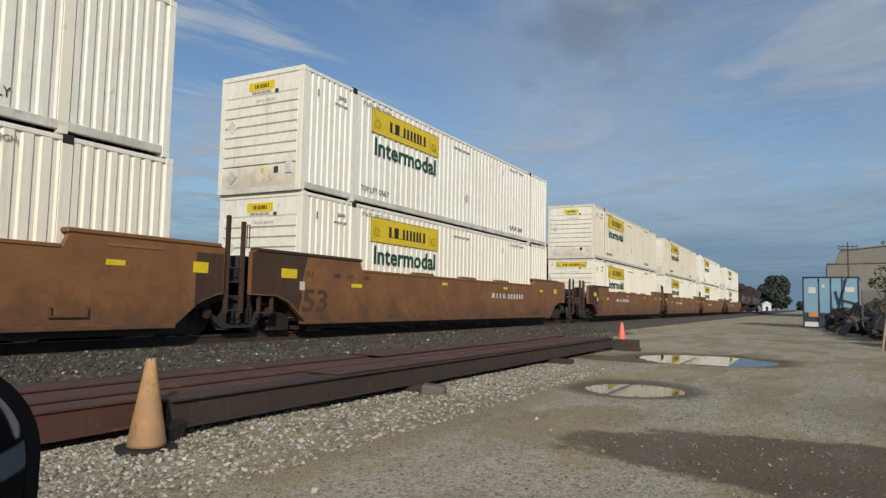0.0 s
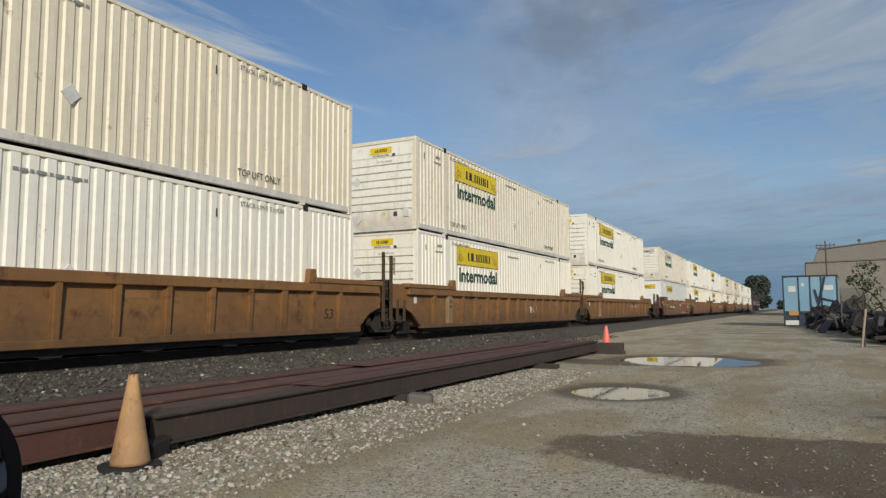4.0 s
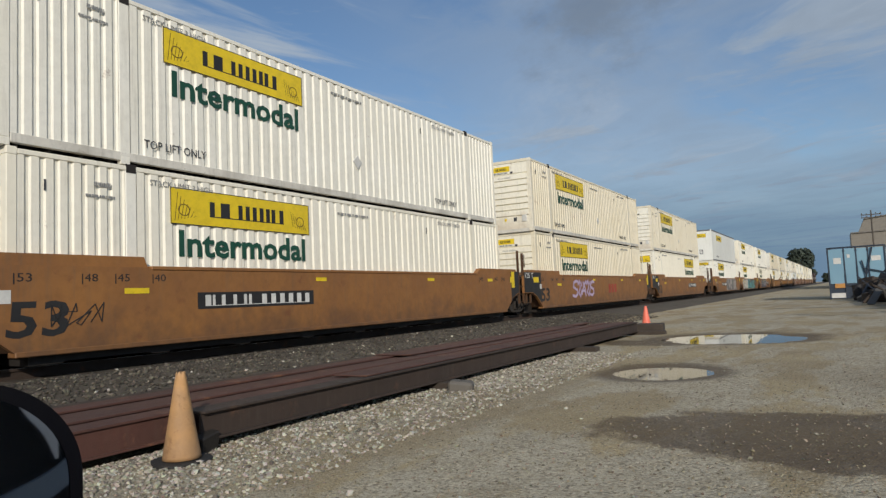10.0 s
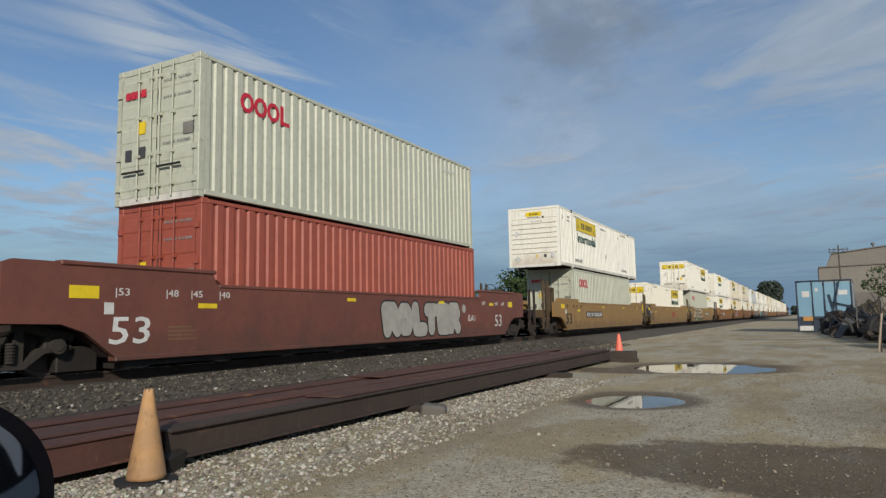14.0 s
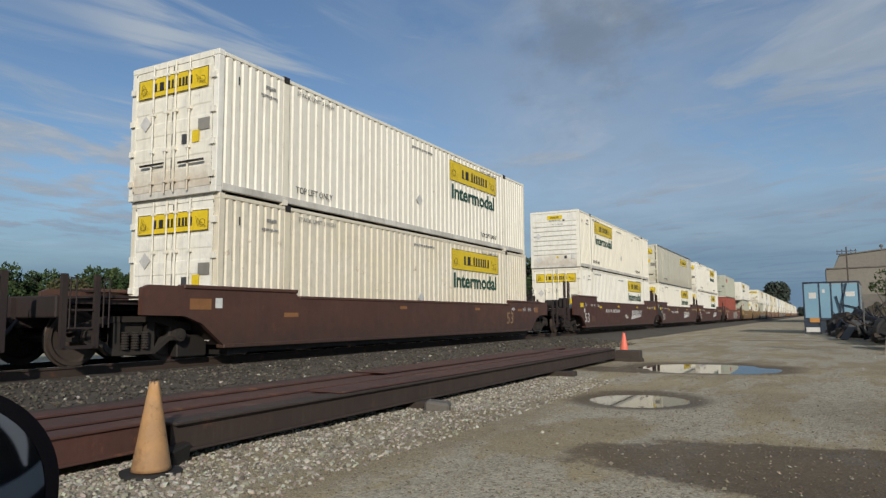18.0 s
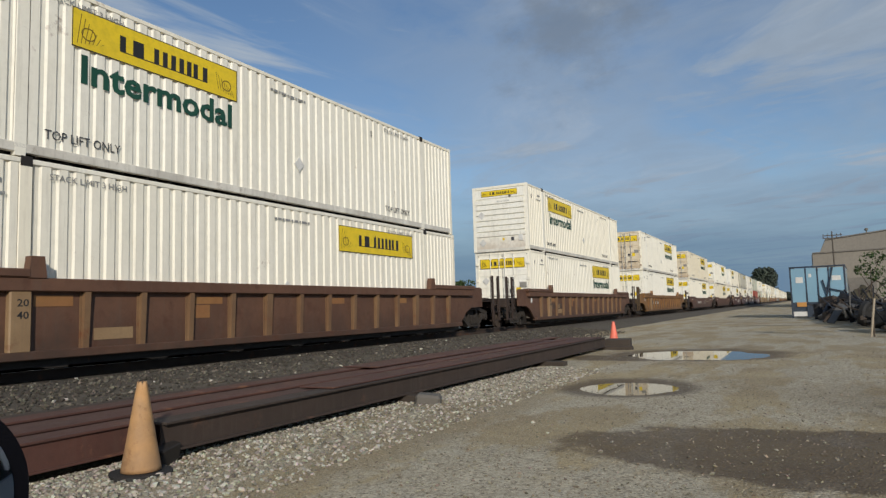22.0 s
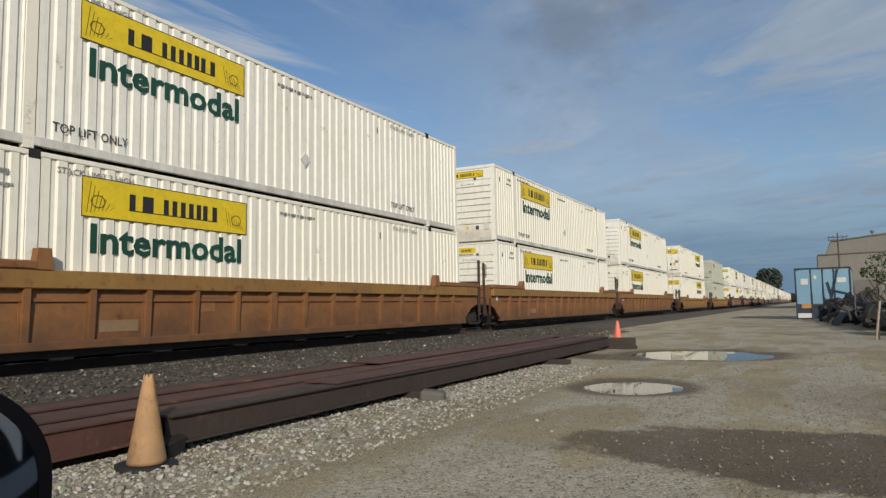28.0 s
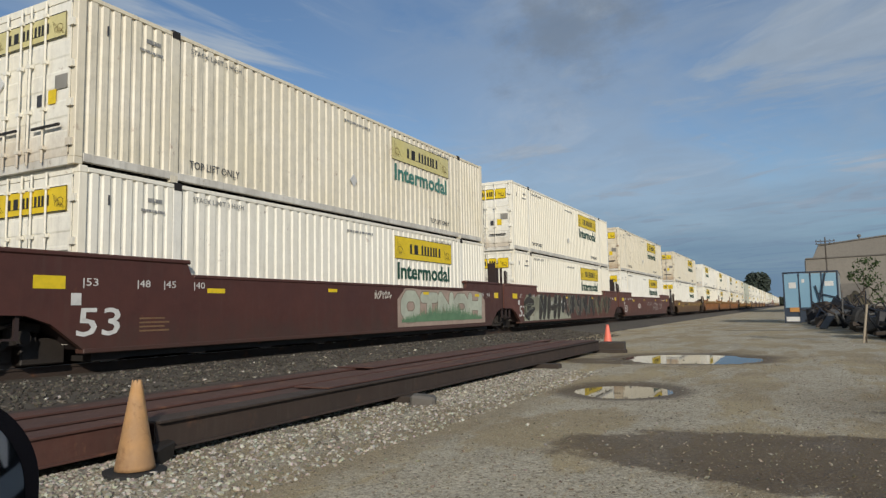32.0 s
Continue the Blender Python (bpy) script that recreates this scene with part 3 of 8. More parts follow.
def long_container(style, yellow=None, word=None, shell=None, end="small", flip=False, end_paint=None):
    """A 53-foot corrugated container: the ribbed front at y = 0, the doors at y = LONG. flip: its doors and left side are seen."""
    yellow, word, shell, end_paint = yellow or YELLOW, word or GREEN, shell or WHITE, end_paint or WHITE_END
    tone = {"white_paint": "white", "aged_cream_paint": "cream", "rust_streaked_cream_paint": "rust-streaked cream"}[shell.name]
    what = "doors facing back" if flip else "ribbed front facing back"
    c = thing("shipping_container", f"{tone} corrugated 53-foot container with name panel, {what}", "container", Matrix(), "containers on the train")
    w = 2.59 / 2
    container_shell(c, LONG, 2.59, shell, RAILGREY, "long", True)

    def front(bm):
        pts = [(0.09, 0.13)]
        pts.append((0.0, 0.13))
        pts.append((0.0, 0.62))
        for k in range(7):
            z = 0.66 + 0.240 * k
            pts += [(0.05, z), (-0.016, z + 0.008), (-0.016, z + 0.204), (0.05, z + 0.210)]
        pts += [(0.0, 2.36), (0.0, TALL - 0.14), (0.03, TALL - 0.13), (0.03, TALL - 0.11), (0.09, TALL - 0.11)]
        prism(bm, pts[::-1], -w + 0.15, w - 0.15)
    part("front_wall", ("long", "front"), front, end_paint, c, "ribbed front wall with rust streaks")
    part("front_sill", ("long", "fsill"), lambda bm: box(bm, -w + .16, w - .16, -0.004, 0.1, 0.0, 0.13), RAILGREY, c)
    part("front_header", ("long", "fhead"), lambda bm: box(bm, -w + .16, w - .16, -0.004, 0.1, TALL - 0.11, TALL - 0.005), shell, c)
    doors(c, LONG, 1, 2.59, end_paint, "long", flip)
    if flip:
        name_panel(c, turned(1.04, LONG + 0.026, 2.16), 2.08, 0.42, yellow, style + "d")
        part("placard", "doorplate", lambda bm: box(bm, 0, 0.2, 0, 0.3, 0, 0.006), YELLOW, c, "yellow notice", turned(-0.62, LONG + 0.026, 1.05))
        part("placard", "doorplate2", lambda bm: box(bm, 0, 0.14, 0, 0.2, 0, 0.006), INK, c, "dark notice", turned(-0.32, LONG + 0.026, 1.05))
        part("placard", "doordiamond", diamond, PALE, c, "white diamond placard holder", turned(0.78, LONG + 0.026, 1.62))
    else:
        if end == "small":
            name_panel(c, on_end(-0.38, -0.001, 2.45), 0.80, 0.21, yellow, style + "e", rim=False)
            part("small_print", "endprint", lambda bm: bars(bm, 0.6, 0.06, FINE_BARS), FAINT, c, at=on_end(-0.28, -0.001, 2.37))
        else:
            name_panel(c, on_end(-0.85, -0.001, 2.44), 1.70, 0.26, PALE if end == "pale" else yellow, style + "e")
        part("small_print", "endcode", lambda bm: bars(bm, 0.55, 0.06, CODE_BARS), FAINT, c, at=on_end(-0.1, -0.013, 2.16))
        part("inspection_plate", "endplate", lambda bm: box(bm, 0, 0.13, 0, 0.15, 0, 0.008), INK, c, "dark inspection plate", on_end(0.50, -0.001, 0.43))
        part("inspection_plate", "endplate2", lambda bm: box(bm, 0, 0.10, 0, 0.08, 0, 0.012), INK, c, at=on_end(0.45, -0.001, 2.35))
        part("rating_plate", "endplate3", lambda bm: box(bm, 0, 0.09, 0, 0.11, 0, 0.008), YELLOW, c, at=on_end(0.10, -0.001, 0.46))
        part("vent_box", "endvent", lambda bm: (box(bm, 0, 0.20, 0, 0.26, 0, 0.03, 0.008), box(bm, 0.03, 0.17, 0.04, 0.22, 0.03, 0.035)), PALE, c, "small pale vent cover", on_end(0.86, -0.001, 0.40))
        for z, x in ((1.62, -0.86), (0.40, -0.83)):
            part("placard", "placard", diamond, PALE, c, "white diamond placard holder", on_end(x, -0.012, z))
    for s, put in ((1, on_side), (-1, on_other)):
        seen = (s < 0) == flip
        if not seen:
            continue
        x = s * (w - 0.006)
        name_panel(c, put(x, 2.75 if s > 0 else 6.40, TALL - 0.93), 3.63, 0.66, yellow, style)
        if word is not BLACK:
            writing("lettering", "Intermodal", 0.49, 3.32, word, c, put(x + s * 0.003, 2.92 if s > 0 else 6.25, TALL - 1.52), "green lettering", bold=0.026)
        part("placard", "placard", diamond, PALE, c, "white diamond placard holder", put(x, 8.35, 1.0))
        small_marks(c, w, LONG, "long", s)
    return c


def prism_xy(bm, outline, depth):
    a = [bm.verts.new((x, y, 0)) for x, y in outline]
    b = [bm.verts.new((x, y, depth)) for x, y in outline]
    k = len(outline)
    bm.faces.new(b)
    bm.faces.new(a[::-1])
    for i in range(k):
        bm.faces.new((a[i], a[(i + 1) % k], b[(i + 1) % k], b[i]))


def ring(bm, cx, cy, rx, ry, ix, iy, depth=0.006, n=10):
    """A flat ring with a low edge."""
    rings = []
    for a, b, z in ((rx, ry, 0.0), (rx, ry, depth), (ix, iy, depth), (ix, iy, 0.0)):
        rings.append([bm.verts.new((cx + a * math.cos(2 * math.pi * i / n), cy + b * math.sin(2 * math.pi * i / n), z)) for i in range(n)])
    for r0, r1 in zip(rings, rings[1:]):
        for i in range(n):
            j = (i + 1) % n
            bm.faces.new((r0[i], r0[j], r1[j], r1[i]))


def diamond(bm):
    prism_xy(bm, [(0, -0.17), (0.17, 0), (0, 0.17), (-0.17, 0)], 0.02)


def plate_container(style, shell, trim=True, flip=False):
    """A 53-foot container with smooth riveted sides and grey top rails; the plain front at y = 0, doors at y = LONG."""
    c = thing("shipping_container", "smooth-sided 53-foot container with grey rails and a yellow name panel", "container", Matrix(), "containers on the train")
    w = 2.59 / 2
    rail = TRIM if trim else shell
    low = shell
    post = (LONG - SHORT) / 2
    for s in (1, -1):
        def wall(bm, s=s):
            n, face, seam, inner = 13, s * (w - 0.012), s * (w - 0.045), s * (w - 0.06)
            line = [(inner, 0.14), (face, 0.14)]
            for i in range(1, n):
                b = 0.14 + (LONG - 0.28) * i / n
                line += [(face, b - 0.016), (seam, b - 0.015), (seam, b + 0.015), (face, b + 0.016)]
            line += [(face, LONG - 0.14), (inner, LONG - 0.14)]
            slab(bm, line if s > 0 else line[::-1], 0.10, TALL - 0.12)
        part("side_wall", ("plate", "wall", s), wall, shell, c)
        part("bottom_rail", ("plate", "bottom", s), lambda bm, s=s: box(bm, min(s * w, s * (w - 0.09)), max(s * w, s * (w - 0.09)), 0.1, LONG - 0.1, 0.02, 0.10, 0.008), rail, c)
        part("top_rail", ("plate", "top", s), lambda bm, s=s: box(bm, min(s * (w + .004), s * (w - 0.09)), max(s * (w + .004), s * (w - 0.09)), 0.1, LONG - 0.1, TALL - 0.12, TALL, 0.008), rail, c)
        for e in (0, 1):
            y = 0.0 if e == 0 else LONG - 0.14
            part("corner_post", ("plate", "post", s, e), lambda bm, s=s, y=y: box(bm, min(s * (w + .005), s * (w - 0.12)), max(s * (w + .005), s * (w - 0.12)), y, y + 0.14, 0.0, TALL, 0.012), low, c)
            yp = post - 0.10 if e == 0 else LONG - post - 0.10
            part("lifting_post", ("plate", "lift", s, e), lambda bm, s=s, yp=yp: box(bm, min(s * (w + .004), s * (w - 0.06)), max(s * (w + .004), s * (w - 0.06)), yp, yp + 0.18, 0.10, TALL - 0.06, 0.01), shell, c)
            part("lifting_eye", ("plate", "eye", s, e), lambda bm, s=s, yp=yp: box(bm, min(s * (w + 0.01), s * (w - 0.10)), max(s * (w + 0.01), s * (w - 0.10)), yp + 0.01, yp + 0.17, TALL - 0.13, TALL + 0.008), DARK, c)
        put = on_side if s > 0 else on_other
        y0 = 2.9 if s > 0 else 6.2
        name_panel(c, put(s * (w - 0.012), y0, TALL - 0.95), 3.3, 0.55, YELLOW, style)
        for k in range(5):
            part("rivet_plate", "rivet", lambda bm: lathe(bm, [(0.05, 0), (0.04, 0.02)], 10), PALE, c, at=put(s * (w - 0.012), 1.2 + k * 2.9, 0.75 + (k % 2) * 1.1))
    part("front_wall", ("plate", "front"), lambda bm: box(bm, -w + .12, w - .12, 0.012, 0.06, 0.16, TALL - 0.12), shell, c)
    part("front_sill", ("plate", "fs"), lambda bm: box(bm, -w + .12, w - .12, 0.0, 0.08, 0.0, 0.16), low, c)
    part("front_header", ("plate", "fh"), lambda bm: box(bm, -w + .12, w - .12, 0.0, 0.08, TALL - 0.12, TALL), rail, c)
    name_panel(c, on_end(-0.95, 0.012, 2.18), 1.75, 0.36, YELLOW, style + "e")
    part("inspection_plate", ("plate", "hatch"), lambda bm: box(bm, 0, 0.3, 0, 0.42, 0, 0.012), INK, c, "dark framed hatch", on_end(0.15, 0.012, 0.62))
    part("inspection_plate", ("plate", "hatch2"), lambda bm: box(bm, 0.05, 0.25, 0.05, 0.37, 0.012, 0.016), PALE, c, at=on_end(0.15, 0.012, 0.62))
    part("roof", ("plate", "roof"), lambda bm: box(bm, -w + .08, w - .08, 0.08, LONG - .08, TALL - 0.06, TALL - 0.02), shell, c)

    def base(bm):
        box(bm, -w + 0.08, w - 0.08, 0.1, LONG - 0.1, 0.12, 0.17)
        for i in range(32):
            box(bm, -w + 0.08, w - 0.08, 0.25 + i * 0.5, 0.30 + i * 0.5, 0.03, 0.12)
    part("floor_frame", ("plate", "base"), base, DARK, c)
    doors(c, LONG - 0.01, 1, 2.55, shell, "plate", flip)
    name_panel(c, Matrix.Translation((0.92, LONG + 0.016, 2.20)) @ Matrix.Rotation(math.pi, 4, "Z") @ on_end(0, 0, 0), 1.84, 0.38, YELLOW, style + "d")
    part("placard", "doorplate", lambda bm: box(bm, 0, 0.2, 0, 0.24, 0, 0.006), YELLOW, c, "yellow notice", Matrix.Translation((-0.55, LONG + 0.016, 1.55)) @ Matrix.Rotation(math.pi, 4, "Z") @ on_end(0, 0, 0))
    for s, put in ((1, on_side), (-1, on_other)):
        y0 = 2.34 if s > 0 else LONG - 2.34
        writing("lettering", "TOP LIFT ONLY", 0.13, 1.55, INK, c, put(s * (w - 0.010), y0, 0.34))
    return c


def short_container(style, shell, mark, label):
    """A 40-foot corrugated container, doors at y = 0."""
    c = thing("shipping_container", label, "container", Matrix(), "containers on the train")
    w = 2.44 / 2
    container_shell(c, SHORT, 2.44, shell, shell, "short", False)
    doors(c, 0.02, -1, 2.44, shell, "short")

    def back(bm):
        box(bm, -w + 0.14, w - 0.14, SHORT - 0.07, SHORT - 0.02, 0.02, TALL - 0.02)
        for k in range(8):
            box(bm, -w + 0.2 + k * 0.255, -w + 0.34 + k * 0.255, SHORT - 0.02, SHORT + 0.004, 0.15, TALL - 0.15)
    part("front_wall", ("short", "front"), back, shell, c)
    if mark:
        for s, put in ((1, on_side), (-1, on_other)):
            y0 = 1.1 if s > 0 else SHORT - 1.1

            def blocks(bm):
                for k in range(3):
                    ring(bm, 0.19 + 0.40 * k, 0.22, 0.20, 0.22, 0.11, 0.13)
                box(bm, 1.22, 1.32, 0, 0.44, 0, 0.006)
                box(bm, 1.32, 1.52, 0, 0.09, 0, 0.006)
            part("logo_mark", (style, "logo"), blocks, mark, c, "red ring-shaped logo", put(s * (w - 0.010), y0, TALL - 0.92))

            def codes(bm):
                bars(bm, 0.9, 0.09, CODE_BARS, 0.004)
            part("code_mark", (style, "code"), codes, PALE, c, at=put(s * (w - 0.010), SHORT - 2.2 if s > 0 else 2.2, TALL - 0.5))

        def endmark(bm):
            for k in range(4):
                box(bm, 0.16 * k, 0.16 * k + 0.14, 0, 0.16, 0, 0.005)
        part("logo_mark", (style, "elogo"), endmark, mark, c, at=on_end(-0.95, -0.004, TALL - 0.66))
    part("placard", (style, "p1"), lambda bm: box(bm, 0, 0.26, 0, 0.26, 0, 0.006), YELLOW, c, "yellow notice", on_end(-0.58, -0.004, 1.45))
    for k, (x, z) in enumerate(((-0.92, 0.92), (-0.50, 0.94))):
        part("placard", (style, "p2"), lambda bm: box(bm, 0, 0.19, 0, 0.24, 0, 0.006), INK, c, "dark notice", on_end(x, -0.004, z))
    for k in range(6):
        part("code_mark", (style, "dc"), lambda bm: bars(bm, 0.36, 0.05, CODE_BARS, 0.004), FAINT, c, at=on_end(0.2 + 0.42 * (k % 2), -0.004, 2.45 - 0.35 * (k // 2) - (0.6 if k > 3 else 0)))
    return c


STYLES = {}


def style(code):
    """The first container of each look; later ones are copies."""
    flip = code.endswith("<")
    if code not in STYLES:
        made = {
            "jb": lambda: long_container("jb", flip=flip),
            "jw": lambda: long_container("jw", end="pale", flip=flip),
            "jx": lambda: long_container("jx", PALE_PANEL, shell=STAINED, end="pale", flip=flip),
            "jv": lambda: long_container("jv", PALE_PANEL, end="pale", flip=flip),
            "js": lambda: long_container("js", flip=flip, end_paint=RUSTY_END),
            "jy": lambda: long_container("jy", end="wide", flip=flip),
            "jc": lambda: long_container("jc", shell=CREAM, flip=flip),
            "jr": lambda: long_container("jr", shell=CREAM, flip=flip, end_paint=RUSTY_END),
            "jf": lambda: long_container("jf", FADED, TEAL, CREAM, flip=flip),
            "jn": lambda: long_container("jn", word=BLACK, flip=flip),
            "jp": lambda: plate_container("jp", PLATE, flip=flip),
            "jo": lambda: plate_container("jo", PLATE_OLD, flip=flip),
            "jq": lambda: plate_container("jq", PLATE, False, flip),
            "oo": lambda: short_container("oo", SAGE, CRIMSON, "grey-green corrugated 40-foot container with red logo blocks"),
            "rd": lambda: short_container("rd", REDBOX, None, "faded red corrugated 40-foot steel container"),
        }[code.rstrip("<")]
        STYLES[code] = made()
        return STYLES[code]
    return copy_thing(STYLES[code], Matrix())


def load(code, u, z):
    """Sets a container on the train. code: style, then '<' when its doors face back along the train."""
    ob = style(code)
    if code[:2] in ("oo", "rd"):
        MOVERS.append((ob, u + (LONG - SHORT) / 2, z, 0))
    elif code.endswith("<"):
        MOVERS.append((ob, u + LONG, z, 180))
    else:
        MOVERS.append((ob, u, z, 0))
    return ob


# ---- well cars ----
# Local to each unit: y = 0 at the back end of its 53-foot well, z = 0 at the rail head, the camera's side at +x.
SILL = 1.48


def prism_xz(bm, outline, y0, y1):
    """A flat outline of (x, z) points pulled along y."""
    a = [bm.verts.new((x, y0, z)) for x, z in outline]
    b = [bm.verts.new((x, y1, z)) for x, z in outline]
    k = len(outline)
    bm.faces.new(a)
    bm.faces.new(b[::-1])
    for i in range(k):
        j = (i + 1) % k
        bm.faces.new((a[j], a[i], b[i], b[j]))


def truck(car, y):
    """A two-axle truck with side frames, springs and wheels."""
    t = part("truck", "bolster", lambda bm: (box(bm, -1.0, 1.0, -0.25, 0.25, 0.42, 0.72, 0.03), box(bm, -0.35, 0.35, -0.35, 0.35, 0.72, 0.84)), UNDER, car, "dusty two-axle truck", Matrix.Translation((0, y, 0)))
    for s in (-1, 1):
        def frame_side(bm, s=s):
            x0, x1 = sorted((s * 0.92, s * 1.10))
            half = [(0.0, 0.70), (0.42, 0.70), (0.78, 0.60), (1.18, 0.54), (1.20, 0.66), (0.85, 0.72), (0.5, 0.80), (0.0, 0.80)]
            low = [(0.0, 0.14), (0.42, 0.14), (0.72, 0.36), (1.14, 0.40), (1.14, 0.47), (0.68, 0.44), (0.38, 0.23), (0.0, 0.23)]
            for o in (half, low):
                prism(bm, o, x0, x1)
                prism(bm, [(-a, b) for a, b in reversed(o)], x0, x1)
            for yy in (-0.34, 0.34):
                prism(bm, [(yy - 0.07, 0.20), (yy + 0.07, 0.20), (yy + 0.07, 0.72), (yy - 0.07, 0.72)], x0 + 0.02, x1 - 0.02)
            for yy in (-0.89, 0.89):
                box(bm, x0 + 0.01, x1 - 0.01, yy - 0.17, yy + 0.17, 0.36, 0.64, 0.03)
                tube(bm, (s * 0.95, yy, 0.46), (s * 1.19, yy, 0.46), 0.12, 12)
                tube(bm, (s * 1.19, yy, 0.46), (s * 1.21, yy, 0.46), 0.07, 8)
        part("side_frame", ("sideframe", s), frame_side, UNDER, t, "dusty cast side frame")
        for k in range(3 if s > 0 else 0):
            yy = -0.2 + 0.2 * k
            part("spring", ("spring", s), lambda bm, s=s: lathe(bm, [q for i in range(7) for q in ((0.052, 0.235 + 0.045 * i), (0.072, 0.242 + 0.045 * i), (0.072, 0.262 + 0.045 * i), (0.052, 0.269 + 0.045 * i))], 10, (s * 1.10, 0, 0)), UNDER, t, at=Matrix.Translation((0, yy, 0)))
        for yy in (-0.89, 0.89):
            def wheel(bm, s=s):
                lathe(bm, [(0.10, s * 0.66), (0.16, s * 0.68), (0.20, s * 0.72), (0.34, s * 0.735), (0.38, s * 0.69), (0.485, s * 0.685), (0.485, s * 0.715), (0.462, s * 0.73), (0.457, s * 0.80), (0.40, s * 0.805), (0.36, s * 0.77), (0.20, s * 0.76), (0.14, s * 0.80), (0.09, s * 0.81)][::s], 28, axis="x")
            part("wheel", ("wheel", s), wheel, WHEEL, t, "worn steel wheel", Matrix.Translation((0, yy, 0.457)))
    for yy in (-0.89, 0.89):
        part("axle", "axle", lambda bm: tube(bm, (-0.9, 0, 0.457), (0.9, 0, 0.457), 0.08, 10), WHEEL, t, at=Matrix.Translation((0, yy, 0)))
        part("brake_beam", "rigging", lambda bm: box(bm, -0.8, 0.8, -0.05, 0.05, 0.26, 0.36), DARK, t, at=Matrix.Translation((0, yy * 0.4, 0)))


def rail_hoop(bm, x, y, z0, z1, reach=0.28, r=0.016):
    """A bent grab rail: two uprights joined at the top."""
    tube(bm, (x, y, z0), (x, y, z1), r, 6)
    tube(bm, (x, y + reach, z0), (x, y + reach, z1), r, 6)
    tube(bm, (x, y, z1), (x, y + reach, z1), r, 6)


def end_gear(car, paint, key, face, y, joint, brake, colour):
    """What stands on one end of a unit, from the well end y outwards. face: -1 back end, +1 front end."""
    def yy(d):
        return y + face * d

    def span(a, b):
        return sorted((yy(a), yy(b)))
    reach = 3.25 if joint == "c" else 1.45
    tall = 2.38 if colour in ("tan", "maroon", "orange") else 1.45 if colour == "umber" else 1.95
    part("end_deck", (key, "deck", face, joint), lambda bm: (box(bm, -1.25, 1.25, *span(0.05, reach), 1.00, 1.07), box(bm, -0.32, 0.32, *span(0.05, reach), 0.62, 1.00)), paint, car)
    part("bulkhead", (key, "bulk", face), lambda bm: prism(bm, [(yy(-0.05), 0.25), (yy(0.9), 1.02), (yy(0.9), 1.12), (yy(0.02), 1.12), (yy(-0.12), 0.32)][::-face], -1.38, 1.38), paint, car)

    if joint == "c" and colour == "tan" and face < 0:
        for s in (1, -1):
            def portal(bm, s=s):
                x0, x1 = sorted((s * 1.12, s * 1.36))
                box(bm, x0, x1, *span(1.42, 1.58), 1.05, 2.12, 0.01)
                box(bm, x0, x1, *span(1.86, 2.02), 1.05, 2.12, 0.01)
                box(bm, x0, x1, *span(1.50, 1.94), 1.96, 2.13, 0.01)
                box(bm, x0, x1, *span(1.50, 1.94), 1.05, 1.30)
            part("guide_portal", (key, "guide", face, s), portal, paint, car)
    def pipes(bm):
        g = random.Random(int(face * 7 + len(key)))
        for k in range(9):
            x, d = g.uniform(-1.2, 1.25), g.uniform(0.4, reach - 0.2)
            z = g.uniform(0.62, 0.98)
            tube(bm, (x, yy(d), z), (x + g.uniform(-0.5, 0.5), yy(min(reach, d + g.uniform(0.1, 0.9))), z + g.uniform(-0.15, 0.1)), g.uniform(0.02, 0.05), 6)
        box(bm, 0.55, 1.05, *span(0.7, 1.15), 0.72, 1.0, 0.03)
        box(bm, -0.9, -0.45, *span(0.8, 1.3), 0.70, 1.0, 0.03)
        tube(bm, (-1.2, yy(reach - 0.3), 0.95), (1.38, yy(reach - 0.3), 0.95), 0.02, 6)
        for x in (0.8, -0.7):
            tube(bm, (x, yy(0.5), 0.93), (x, yy(reach - 0.2), 0.93), 0.035, 6)
    # dark filler added to shut out the bright ground seen under the car
    part("draft_sill", (key, "draft", face), lambda bm: box(bm, -1.0, 1.0, *span(0.0, 0.7), 0.04, 0.45, 0.02), DARK, car, "dark draft sill under the end")
    part("pipework", (key, "pipes", face), pipes, DARK, car, "dark brake pipes and valves")
    if joint == "c":
        part("end_sill", (key, "esill", face), lambda bm: (box(bm, -1.42, 1.42, *span(3.12, 3.30), 0.78, 1.12, 0.02), box(bm, -0.40, 0.40, *span(3.30, 3.38), 0.70, 1.10)), paint, car)
        part("coupler", ("coupler", face, y), lambda bm: (box(bm, -0.12, 0.12, *span(3.30, 3.62), 0.74, 0.98), box(bm, -0.20, 0.18, *span(3.58, 3.76), 0.70, 1.02, 0.03)), DARK, car, "dark steel coupler")
        part("hose", ("hose", face, y), lambda bm: (tube(bm, (0.45, yy(3.3), 0.75), (0.42, yy(3.55), 0.42), 0.03, 6), tube(bm, (0.42, yy(3.55), 0.42), (0.30, yy(3.72), 0.40), 0.03, 6)), BLACK, car)
        for s in (1, -1):
            def ladder(bm, s=s):
                x = s * 1.45
                for d in (2.66, 3.20):
                    box(bm, x - 0.03, x + 0.03, *span(d - 0.045, d + 0.045), 0.30, tall)
                for z in (0.34, 0.62, 0.90, 1.20):
                    box(bm, x - 0.02, x + 0.02, *span(2.66, 3.20), z - 0.015, z + 0.015)
                box(bm, x - 0.16, x + 0.03, *span(2.66, 3.20), 0.30, 0.33)
            part("ladder", (key, "ladder", face, s), ladder, paint, car)
            for d in (2.50, 3.06):
                part("grab_rail", (key, "grab", face, s, d), lambda bm, s=s, d=d: rail_hoop(bm, s * 1.47, yy(d) - 0.05, 0.62, tall - 0.06, 0.10, 0.012), paint, car, "upright grab rail")
